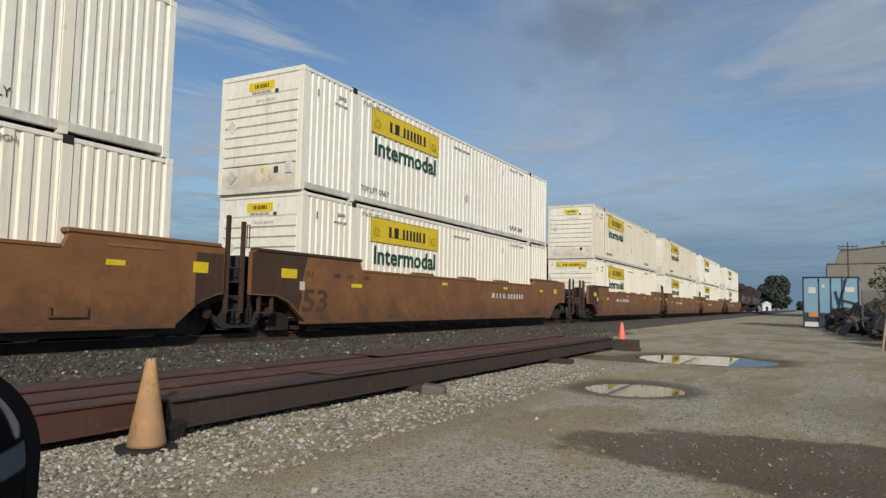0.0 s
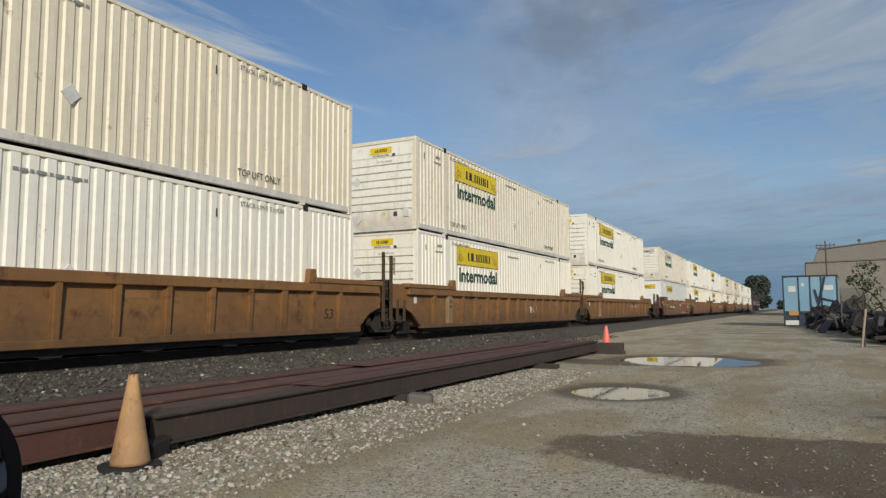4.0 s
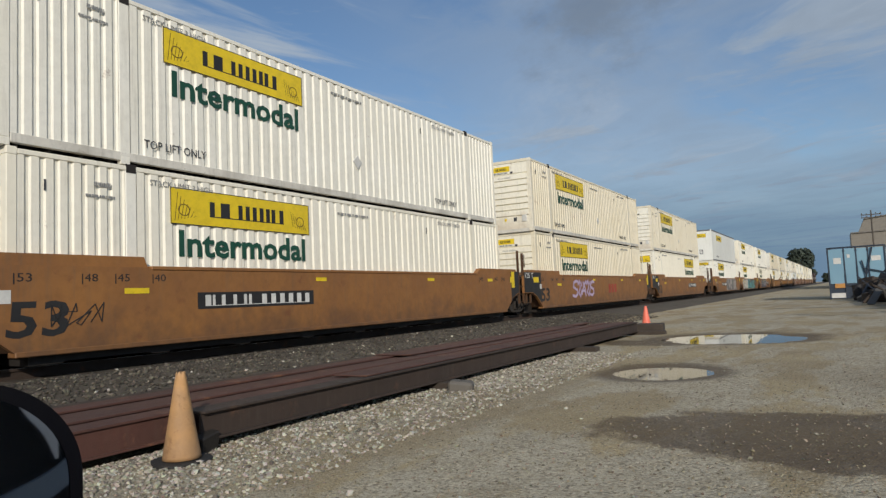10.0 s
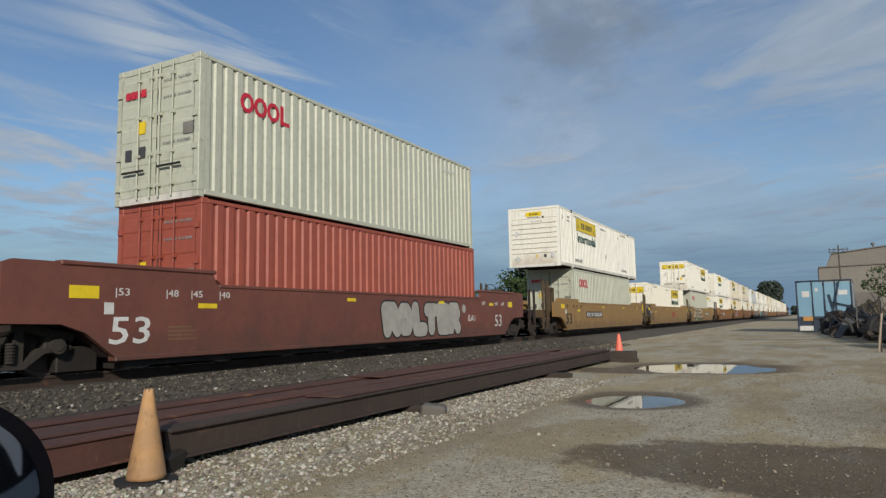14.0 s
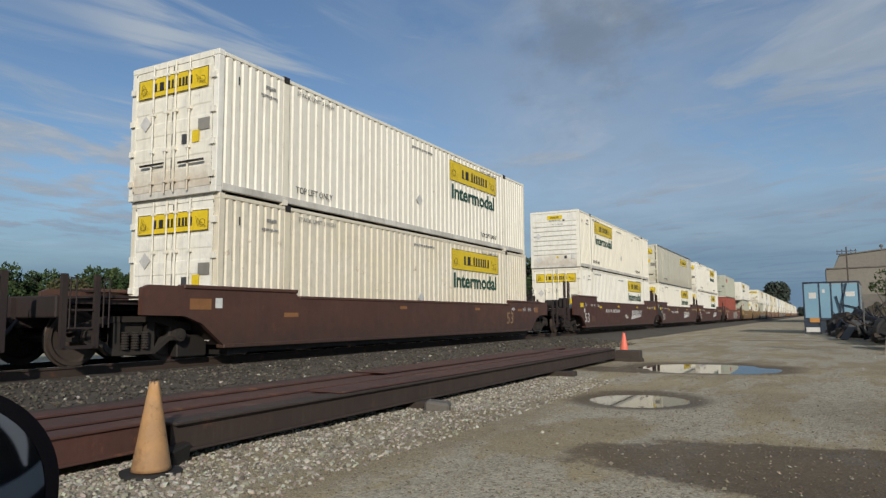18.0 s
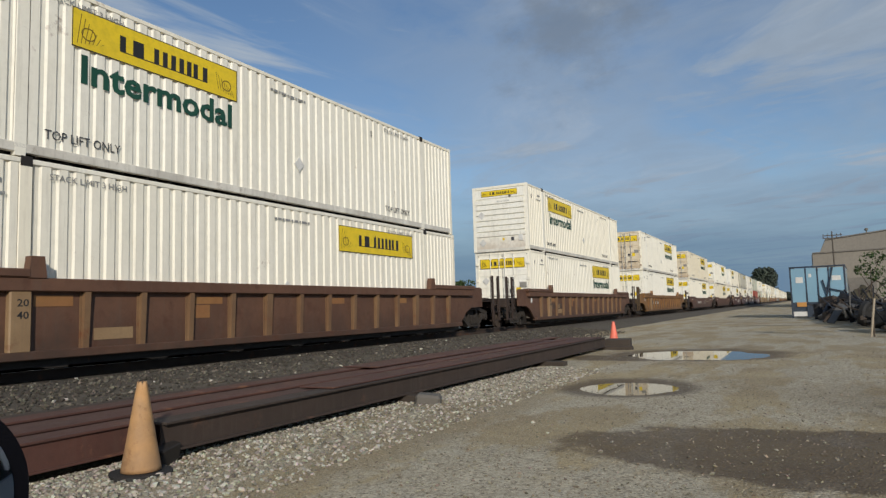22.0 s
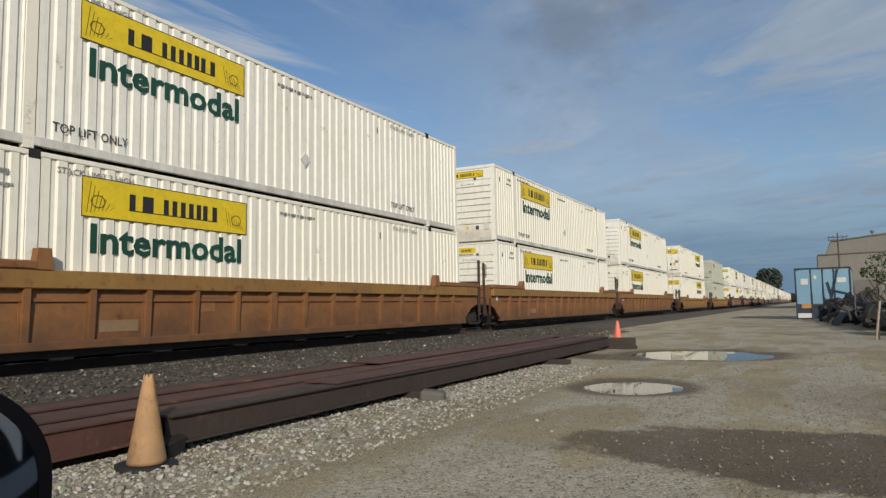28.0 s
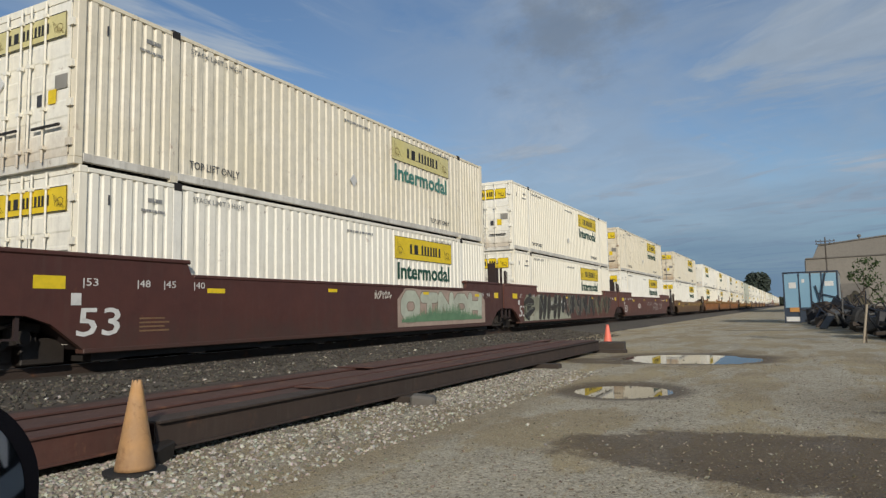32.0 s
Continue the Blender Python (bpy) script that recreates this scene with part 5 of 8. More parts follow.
def sprayed(car, word, y0, y1, z0, z1, layers, stroke=0.16, soft=False, lean=0.0, seed=1, overlap=0.0, x=1.482):
    """Sprayed letters: outlines from the outside inwards, then a fill for every letter.
    layers: (growth in metres, colour); stroke: half width as a share of the height; soft: round bubbles instead of corners."""
    rng = random.Random(seed)
    h, n = z1 - z0, len(word)
    step = (y1 - y0) / n
    r0 = stroke * h
    shapes = []
    for k, ch in enumerate(word):
        a = y0 + step * k + r0 * 0.9 - overlap * step
        b = y0 + step * (k + 1) - r0 * 0.9 + overlap * step
        low, high = z0 + r0 + rng.uniform(0, 0.05) * h, z1 - r0 - rng.uniform(0, 0.06) * h
        tilt = rng.uniform(-0.05, 0.05) * h + lean * h
        wide = rng.uniform(0.92, 1.08)
        lines = []
        for line in GLYPHS[ch]:
            lines.append([(a + (b - a) * p * wide + (q - 0.5) * tilt, low + (high - low) * q) for p, q in line])
        shapes.append(lines)

    def clamp(yy, zz, top=z1 + 0.06):
        return yy, min(max(zz, 0.275), min(top, SILL - 0.03))

    def draw(bm, lines, grow, d):
        r = r0 + grow
        e = 0.0
        for line in lines:
            for (ya, za), (yb, zb) in zip(line, line[1:]):
                k = math.hypot(yb - ya, zb - za) or 1
                ty, tz = (yb - ya) / k, (zb - za) / k
                cap = 0.0 if soft else r * 0.85
                e += 0.00004
                quad = [(ya - ty * cap - tz * r, za - tz * cap + ty * r), (ya - ty * cap + tz * r, za - tz * cap - ty * r),
                        (yb + ty * cap + tz * r, zb + tz * cap - ty * r), (yb + ty * cap - tz * r, zb + tz * cap + ty * r)]
                bm.faces.new([bm.verts.new((x + d + e, *clamp(*p))) for p in quad])
            if soft:
                for yy, zz in line:
                    e += 0.00004
                    bm.faces.new([bm.verts.new((x + d + e, *clamp(yy + r * math.cos(t), zz + r * math.sin(t)))) for t in (2 * math.pi * i / 14 for i in range(14))])
    parent = car
    for k, (grow, colour) in enumerate(layers[:-1]):
        ob = part("spray_outline", ("sprayout", seed, k), lambda bm, grow=grow, k=k: [draw(bm, s, grow, 0.002 + 0.0022 * k) for s in shapes], spray_mat(colour), parent, "sprayed outline")
        parent = ob if k == 0 else parent
    fills = layers[-1][1] if isinstance(layers[-1][1], list) else [layers[-1][1]]
    for k, s in enumerate(shapes):
        part("spray_letter", ("spraylet", seed, k), lambda bm, s=s: draw(bm, s, layers[-1][0], 0.002 + 0.0022 * (len(layers) - 1)), spray_mat(fills[k % len(fills)]), parent, "sprayed letter")


def spray_ground(car, y0, y1, z0, z1, colour, seed, ragged=0.25, x=1.482, d=0.001, teeth=14):
    """A sprayed patch with an uneven edge."""
    rng = random.Random(seed)

    def draw(bm):
        top, low = [], []
        for i in range(teeth + 1):
            y = y0 + (y1 - y0) * i / teeth
            top.append((y, z1 - rng.uniform(0, ragged) * (z1 - z0) if 0 < i < teeth else z1 - 0.3 * (z1 - z0)))
            low.append((y, z0))
        for i in range(teeth):
            a, b, c, e = low[i], low[i + 1], top[i + 1], top[i]
            bm.faces.new([bm.verts.new((x + d, *p)) for p in (a, b, c, e)])
        bmesh.ops.remove_doubles(bm, verts=bm.verts, dist=0.0005)
    return part("spray_ground", ("sprayground", seed), draw, spray_mat(colour), car, "sprayed ground colour")


def spray_grass(car, y0, y1, z0, tall, colour, seed, x=1.482, d=0.0092):
    rng = random.Random(seed)

    def draw(bm):
        n = int((y1 - y0) / 0.075)
        pts = [(y1, z0), ]
        for i in range(n, -1, -1):
            y = y0 + (y1 - y0) * i / n
            edge = min(1.0, 0.25 + 2.2 * min(i, n - i) / n)
            pts.append((y, z0 + tall * edge * rng.uniform(0.28, 0.42)))
            pts.append((y - 0.03 + rng.uniform(-0.02, 0.02), z0 + tall * edge * rng.uniform(0.55, 1.0)))
        pts.append((y0 - 0.04, z0))
        bm.faces.new([bm.verts.new((x + d, *p)) for p in pts])
    return part("spray_grass", ("spraygrass", seed), draw, spray_mat(colour), car, "sprayed green grass blades")


def smooth_line(points, per=7):
    """A smooth curve through a few points (and their widths)."""
    p = [np.array(q, float) for q in points]
    p = [2 * p[0] - p[1], *p, 2 * p[-1] - p[-2]]
    out = []
    for a, b, c, d in zip(p, p[1:], p[2:], p[3:]):
        for k in range(per):
            t = k / per
            out.append(0.5 * (2 * b + (c - a) * t + (2 * a - 5 * b + 4 * c - d) * t * t + (3 * b - a - 3 * c + d) * t ** 3))
    out.append(p[-2])
    return out


def flat_band(bm, line, grow, x, top=SILL - 0.03, shift=0.0, width=None):
    """A flat band along a line of (y, z, half width); shift moves it towards one edge."""
    rows = []
    for i, (y, z, w) in enumerate(line):
        a, b = line[max(0, i - 1)], line[min(len(line) - 1, i + 1)]
        k = math.hypot(b[0] - a[0], b[1] - a[1]) or 1
        ny, nz = -(b[1] - a[1]) / k, (b[0] - a[0]) / k
        y, z, r = y + ny * w * shift, z + nz * w * shift, (width if width else w) + grow
        rows.append([bm.verts.new((x + 0.00002 * i, y + q * ny * r, min(max(z + q * nz * r, 0.275), top))) for q in (-1, 1)])
    for (a, b), (c, d) in zip(rows, rows[1:]):
        bm.faces.new((a, b, d, c))


def wild(car, strokes, fills, edge, glow, seed, rim=0.028, shine=0.010, x=1.482, d=0.003):
    """Sprayed wild-style lettering: fat flowing bands, each with a dark edge and a pale line along one side.
    strokes: lists of (y, z, half width); fills: colours in turn."""
    lines = [smooth_line(q) for q in strokes]
    step = 0.0012
    parent = part("spray_outline", ("wildedge", seed), lambda bm: [flat_band(bm, q, rim, x + d + step * k) for k, q in enumerate(lines)], spray_mat(edge), car, "sprayed dark outline")
    for k, q in enumerate(lines):
        part("spray_letter", ("wildfill", seed, k), lambda bm, k=k, q=q: flat_band(bm, q, 0.0, x + d + step * k + 0.0005), spray_mat(fills[k % len(fills)]), parent, "sprayed band of a letter")
    if shine:
        part("spray_highlight", ("wildglow", seed), lambda bm: [flat_band(bm, q[2:-2], 0.0, x + d + step * k + 0.0009, shift=0.62 if k % 3 else -0.62, width=shine) for k, q in enumerate(lines)], spray_mat(glow), parent, "pale sprayed highlight")


def flowing(y0, y1, z0, z1, count, seed, fat=(0.07, 0.16)):
    """Random flowing strokes side by side, as a sprayer would lay letters."""
    g = random.Random(seed)
    h, out = z1 - z0, []
    for k in range(count):
        y = y0 + (y1 - y0) * (k + 0.5) / count + g.uniform(-0.1, 0.1)
        w = (y1 - y0) / count
        f = g.uniform(*fat)
        kind = k % 4
        if kind == 0:
            q = [(-0.5, 0.1), (-0.35, 0.6), (0.1, 0.95), (0.45, 0.75), (0.2, 0.45), (-0.2, 0.4)]
        elif kind == 1:
            q = [(-0.45, 0.9), (-0.1, 0.6), (0.2, 0.3), (0.7, 0.02)]
        elif kind == 2:
            q = [(0.5, 0.92), (0.0, 0.95), (-0.3, 0.65), (0.1, 0.45), (0.35, 0.25), (-0.3, 0.05)]
        else:
            q = [(-0.4, 0.05), (0.0, 0.35), (0.1, 0.7), (0.5, 0.98)]
        out.append([(y + a * w * 1.25 + g.uniform(-0.06, 0.06), z0 + h * min(1, max(0, b + g.uniform(-0.07, 0.07))), f * (1.0, 1.25, 1.0, 0.8, 0.6, 0.3)[min(i, 5)]) for i, (a, b) in enumerate(q)])
    return out


def tag_line(car, y, z, w, h, colour, seed, x=1.482):
    """A thin sprayed tag: one unbroken loop of strokes, too small to read."""
    rng = random.Random(seed)

    def draw(bm):
        cells = max(3, int(w / h * 1.7))
        pts = []
        for c in range(cells):
            hook = rng.sample([(0.0, 0.1), (0.1, 0.9), (0.5, 0.5), (0.8, 0.95), (0.9, 0.1), (0.4, 0.0), (0.3, 1.1), (1.0, 0.6)], rng.choice((3, 4, 5)))
            pts += [Vector((0, w * (c + a * 0.9) / cells + 0.2 * h * b, h * b)) for a, b in hook]
        for p, q in zip(pts, pts[1:]):
            tube(bm, p, q, 0.009, 4)
    part("scrawl", ("tagline", seed), draw, colour, car, "thin sprayed scrawl", Matrix.Translation((x, y, z)))
# Units in train order: where the back end of the well is at the start, side, colour, upper box, lower box, joint at the back.
TRAIN = [
    (98.1, "smooth", "brown", "jb", "jb", "c"), (74.5, "smooth", "brown", "jb", "jb", "a"),
    (55.0, "smooth", "brown", "jc", "jb", "a"), (35.5, "smooth", "brown", "jc", "jy", "c"),
    (11.95, "smooth", "brown", "jb", "jb", "a"), (-7.75, "smooth", "brown", "jw", "jb", "a"),
    (-27.27, "smooth", "brown", "jx", "jq", "c"), (-50.77, "ribbed", "ochre", "jb", "jb", "a"),
    (-70.3, "ribbed", "ochre", "jc", "jb", "a"), (-89.85, "ribbed", "ochre", "jc", "jb", "c"),
    (-113.25, "smooth", "orange", "jy", "jv", "a"), (-132.9, "smooth", "orange", "jy", "jy", "a"),
    (-152.8, "smooth", "orange", "jp", "jy", "c"), (-176.6, "smooth", "orange", "jc", "jb<", "a"),
    (-196.3, "smooth", "orange", "jc", "jc", "a"), (-215.75, "smooth", "orange", "jb", "jb", "c"),
    (-239.45, "smooth", "tan", "jb<", "oo", "a"), (-258.95, "smooth", "tan", "", "jb<", "a"),
    (-278.45, "smooth", "tan", "jb", "oo", "c"), (-302.05, "smooth", "oxide", "oo", "rd", "c"),
    (-325.7, "smooth", "maroon", "jb<", "jb<", "a"), (-345.3, "smooth", "maroon", "jo<", "jb<", "a"),
    (-364.73, "smooth", "maroon", "jb", "jb<", "c"), (-388.27, "smooth", "umber", "jb<", "jc<", "c"),
    (-411.7, "smooth", "umber", "jr<", "jb<", "c"), (-435.35, "ribbed", "ochre", "js<", "jb<", "c"),
    (-458.75, "ribbed", "rusty", "jy", "jb<", "c"), (-482.1, "ribbed", "rusty", "jb", "jn<", "c"),
    (-505.7, "ribbed", "rusty", "jb<", "jn<", "c"), (-528.98, "ribbed", "ochre", "oo", "oo", "c"),
    (-552.3, "ribbed", "ochre", "jb<", "jb<", "c"), (-575.83, "ribbed", "copper", "jb", "jb", "a"),
    (-595.4, "ribbed", "copper", "jy", "jb", "a"), (-614.7, "ribbed", "copper", "jb", "jb", "c"),
    (-638.18, "smooth", "bronze", "jr<", "jb<", "c"), (-661.6, "smooth", "maroon", "jr<", "jb<", "a"),
    (-681.0, "smooth", "maroon", "jb<", "jb<", "a"), (-700.2, "smooth", "maroon", "jf<", "jb<", "a"),
    (-719.75, "smooth", "maroon", "jb", "jb", "a"),
]
BIG_Y = {-27.27: 0.1, -113.25: 0.02, -239.45: 0.08, -258.95: 0.15, -345.3: 0.29}
NUMBERS = {-388.27: "none", -700.2: "none", -661.6: "none", -638.18: "none", 11.95: "far", -7.75: "none", -27.27: "plate", -50.77: "far", -70.3: "none", -113.25: "plate", -132.9: "none", -152.8: "plate", -176.6: "plate",
           -196.3: "none", -215.75: "plate", -239.45: "plate", -258.95: "none", -278.45: "plate", -302.05: "none", -435.35: "plate"}
CAR_WORDS = {"brown": "rust-brown smooth-sided well car carrying stacked containers", "orange": "orange-brown smooth-sided well car carrying stacked containers",
             "tan": "tan-yellow smooth-sided well car with black numerals", "maroon": "dark maroon smooth-sided well car with pale markings",
             "oxide": "red-oxide smooth-sided well car with pale sprayed bubble letters",
             "umber": "dark umber low-sided well car with streaked paint", "ochre": "weathered ochre ribbed well car with rust patches",
             "bronze": "dull bronze-brown low-sided well car",
             "rusty": "rusted dark brown ribbed well car", "copper": "rusted copper-brown ribbed well car with stacking posts"}
# weathered sisters of the same paint
SHADES = {-661.6: "russet", -681.0: "russet", -50.77: "tarnish", -70.3: "tarnish", -89.85: "tarnish", -435.35: "tarnish"}
CARS = {}
LOW_BOX, HIGH_BOX = 0.33, 0.33 + TALL
front = "c"
for u, kind, colour, upper, lower, back in TRAIN:
    low_side = colour in ("umber", "bronze") or (colour == "ochre" and u < -500)
    top = 1.20 if low_side else (1.40 if kind == "ribbed" else SILL)
    car = well_car(CAR_WORDS[colour], kind, colour, back, front, top, top + (0.14 if low_side else 0.27),
                   brake=u in (-215.75, -364.73, -614.7, -638.18, 35.5, -89.85), number=NUMBERS.get(u, "white" if kind == "smooth" else ("dim" if u == -458.75 else "worn")),
                   black_end=u in (-7.75, -176.6, -196.3, -239.45, -258.95, -345.3, -113.25), big="pale" if colour in ("maroon", "umber", "oxide") else "dark", plate_y={-113.25: 10.0, -176.6: 9.8, -239.45: 9.8, -435.35: 2.0}.get(u, 3.1), big_y=BIG_Y.get(u, -0.15), front_brake=u in (-661.6, -302.05, -435.35), shade=SHADES.get(u, ""))
    CARS[u] = car
    MOVERS.append((car, u - 0.05, 0.0, 0))
    for code, z in ((lower, LOW_BOX), (upper, HIGH_BOX)):
        if code:
            load(code, u - (0.10 if z < 1 else 0.2), z)
    front = back

RED_MARK = surface("red_painted_mark", (0.36, 0.045, 0.03), rough=0.55, streak=0.2)
PINK_GROUND = surface("pale_rust_ground", (0.36, 0.16, 0.09), rough=0.6, streak=0.2)
for u, y in ((-7.75, 7.2), (-196.3, 8.75), (-258.95, 8.75)):
    if u == -7.75:
        part("painted_mark", "markground", lambda bm: box(bm, 0, 1.9, 0, 0.55, 0, 0.002), PINK_GROUND, CARS[u], "pale patch", on_side(1.482, y - 0.2, 0.62))
    logo_bars(CARS[u], y, 0.68, 1.5, 0.42, RED_MARK, 3)
for u in (-325.7, -345.3, -364.73):
    logo_bars(CARS[u], 9.75, 0.78, 2.7, 0.32, PALE, 8, 0.14)
MARK_TAN = surface("faded_tan_mark", (0.36, 0.30, 0.22), rough=0.6, streak=0.3)
part("painted_mark", "ringmark", lambda bm: ring(bm, 0.17, 0.17, 0.18, 0.18, 0.13, 0.13, 0.004, 16), MARK_TAN, CARS[-411.7], "faded ring mark", on_side(1.482, 10.35, 0.76))
part("painted_mark", "linemark", lambda bm: bars(bm, 2.1, 0.15, CODE_BARS), MARK_TAN, CARS[-411.7], "faded bars of a company name", on_side(1.482, 10.75, 0.76))
W1, K1 = (0.66, 0.63, 0.58), (0.018, 0.016, 0.014)
sprayed(CARS[-27.27], "GMZMY", 10.1, 14.2, 0.42, 1.22, [(0.095, W1), (0.06, K1), (0.0, [(0.33, 0.095, 0.018), (0.25, 0.090, 0.022), (0.23, 0.085, 0.022)])], 0.17, seed=11, overlap=0.03)
tag_line(CARS[-27.27], 9.1, 1.02, 0.75, 0.14, PALE, 111)
tag_line(CARS[-27.27], 14.45, 0.86, 0.5, 0.13, PALE, 113)
spray_ground(CARS[-113.25], 2.3, 9.8, 0.28, 1.45, "smoke", 20, 0.05)
spray_ground(CARS[-113.25], 2.12, 2.42, 0.28, 1.42, (0.42, 0.20, 0.17), 23, 0.1, d=0.0005, teeth=5)
wild(CARS[-113.25], flowing(2.8, 9.2, 0.42, 1.36, 13, 21, (0.06, 0.13)), [(0.24, 0.26, 0.28), (0.42, 0.42, 0.42), (0.15, 0.20, 0.22), (0.30, 0.31, 0.33)], K1, (0.40, 0.42, 0.44), 21, 0.035, 0.008)
wild(CARS[-113.25], [[(8.7, 1.40, .05), (9.0, 1.25, .07), (9.55, 1.28, .06), (9.75, 1.42, .02)], [(8.8, 0.80, .04), (9.2, 0.86, .09), (9.6, 0.98, .06), (9.9, 1.05, .02)], [(9.0, 0.62, .03), (9.3, 0.62, .09), (9.7, 0.45, .07), (9.85, 0.30, .02)],
                     [(9.5, 1.20, .03), (9.65, 1.05, .06), (9.85, 1.10, .05), (10.0, 0.95, .02)]], [(0.50, 0.29, 0.24), (0.44, 0.22, 0.18)], (0.33, 0.13, 0.10), (0.58, 0.42, 0.38), 24, 0.012, d=0.020)
for k, (text, y, z, w) in enumerate((("Adapting", 9.72, 1.28, 1.0), ("Times", 9.85, 1.10, 0.62))):
    writing("lettering", text, 0.17, w, PALE, CARS[-113.25], on_side(1.4832, y, z), "thin sprayed words", 0.2)
tag_line(CARS[-113.25], 10.9, 0.48, 2.9, 0.26, BLACK, 126)
tag_line(CARS[-113.25], 13.15, 0.90, 0.55, 0.16, BLACK, 128)
spray_ground(CARS[-132.9], 0.1, 5.0, 0.28, 1.46, K1, 33, 0.03)
sprayed(CARS[-132.9], "BIMEK", 0.15, 4.9, 0.27, 1.46, [(0.02, (0.10, 0.09, 0.08)), (0.0, [(0.56, 0.52, 0.45), (0.52, 0.485, 0.42)])], 0.20, seed=32, overlap=0.02)
SEA, DEEP = "sea", (0.055, 0.165, 0.245)
spray_ground(CARS[-132.9], 5.0, 7.6, 0.28, 1.46, SEA, 30, 0.02)
spray_ground(CARS[-132.9], 7.6, 8.4, 0.28, 0.95, SEA, 34, 0.3, teeth=5)
spray_ground(CARS[-132.9], 8.25, 11.8, 0.28, 1.42, SEA, 35, 0.22, teeth=12)
spray_ground(CARS[-132.9], 11.8, 13.0, 0.28, 0.75, SEA, 36, 0.5, teeth=5)
wild(CARS[-132.9], [
    [(5.3, 0.95, .05), (5.9, 0.90, .17), (6.5, 0.60, .14), (6.9, 0.28, .06)],
    [(5.2, 1.30, .10), (5.8, 1.36, .14), (6.35, 1.22, .13), (6.3, 1.00, .10), (5.85, 0.98, .03)],
    [(6.55, 0.78, .05), (6.45, 1.10, .12), (6.65, 1.36, .12), (7.05, 1.30, .11), (7.15, 1.02, .06), (6.8, 0.92, .02)],
    [(6.35, 0.80, .05), (6.9, 0.74, .13), (7.3, 0.46, .15), (7.9, 0.30, .05)],
    [(7.25, 1.40, .04), (7.45, 1.12, .14), (7.95, 0.74, .20), (8.5, 0.36, .09), (8.75, 0.28, .02)],
    [(6.95, 0.98, .02), (7.2, 1.14, .06), (7.35, 1.42, .03)],
    [(8.2, 1.05, .03), (8.45, 1.26, .13), (8.85, 1.36, .10), (9.05, 1.12, .13), (8.70, 0.92, .13), (8.45, 0.62, .08), (8.55, 0.34, .03)],
    [(9.0, 1.40, .03), (9.2, 1.16, .06), (9.5, 0.98, .06), (9.1, 0.78, .03)],
    [(8.8, 0.36, .04), (9.0, 0.62, .12), (9.5, 0.82, .12), (9.75, 1.10, .10), (9.65, 1.38, .04)],
    [(9.95, 1.40, .05), (10.1, 1.14, .11), (10.6, 0.80, .12), (11.3, 0.50, .12), (12.0, 0.32, .04)],
    [(9.6, 0.60, .03), (10.0, 0.66, .05), (10.2, 0.40, .06), (10.5, 0.60, .03)],
    [(11.3, 0.86, .04), (10.85, 0.86, .09), (10.75, 1.14, .11), (11.2, 1.34, .11), (11.7, 1.30, .04)],
    [(11.0, 0.80, .03), (11.5, 0.66, .11), (12.2, 0.46, .10), (12.8, 0.30, .03)],
    [(10.95, 0.98, .02), (11.3, 1.14, .05), (11.8, 1.20, .04), (11.75, 1.40, .02)],
    [(11.8, 0.96, .02), (12.1, 1.16, .05), (12.7, 0.80, .05), (13.2, 0.62, .03)],
    [(12.2, 1.36, .02), (12.4, 1.04, .04), (13.0, 0.58, .04), (12.5, 0.30, .02)],
    [(12.3, 0.78, .02), (12.9, 1.04, .04), (13.5, 1.34, .02)],
    [(13.3, 1.40, .02), (13.35, 1.05, .04), (14.0, 0.70, .02)],
], [DEEP, DEEP, SEA, DEEP, SEA, SEA, DEEP, DEEP, SEA, DEEP, SEA, SEA, SEA, SEA, SEA, (0.30, 0.27, 0.20), SEA, SEA], K1, (0.42, 0.53, 0.54), 31, 0.045, 0.010)
for k, (y, z, w) in enumerate(((14.0, 0.98, 0.8), (14.1, 0.78, 0.7), (13.6, 0.52, 0.9))):
    tag_line(CARS[-132.9], y, z, w, 0.15, BLACK, 136 + k)
tag_line(CARS[-132.9], 5.7, 0.33, 0.75, 0.13, BLACK, 139)
spray_ground(CARS[-152.8], 6.0, 13.5, 0.28, 1.46, (0.34, 0.30, 0.29), 40, 0.04)
spray_ground(CARS[-152.8], 6.15, 13.35, 0.30, 1.40, (0.17, 0.165, 0.16), 42, 0.10, d=0.0016)
wild(CARS[-152.8], flowing(6.5, 13.2, 0.40, 1.30, 9, 43, (0.05, 0.11)), [(0.15, 0.155, 0.16), (0.20, 0.20, 0.20)], (0.26, 0.235, 0.225), (0.44, 0.38, 0.37), 41, 0.018, 0.012)
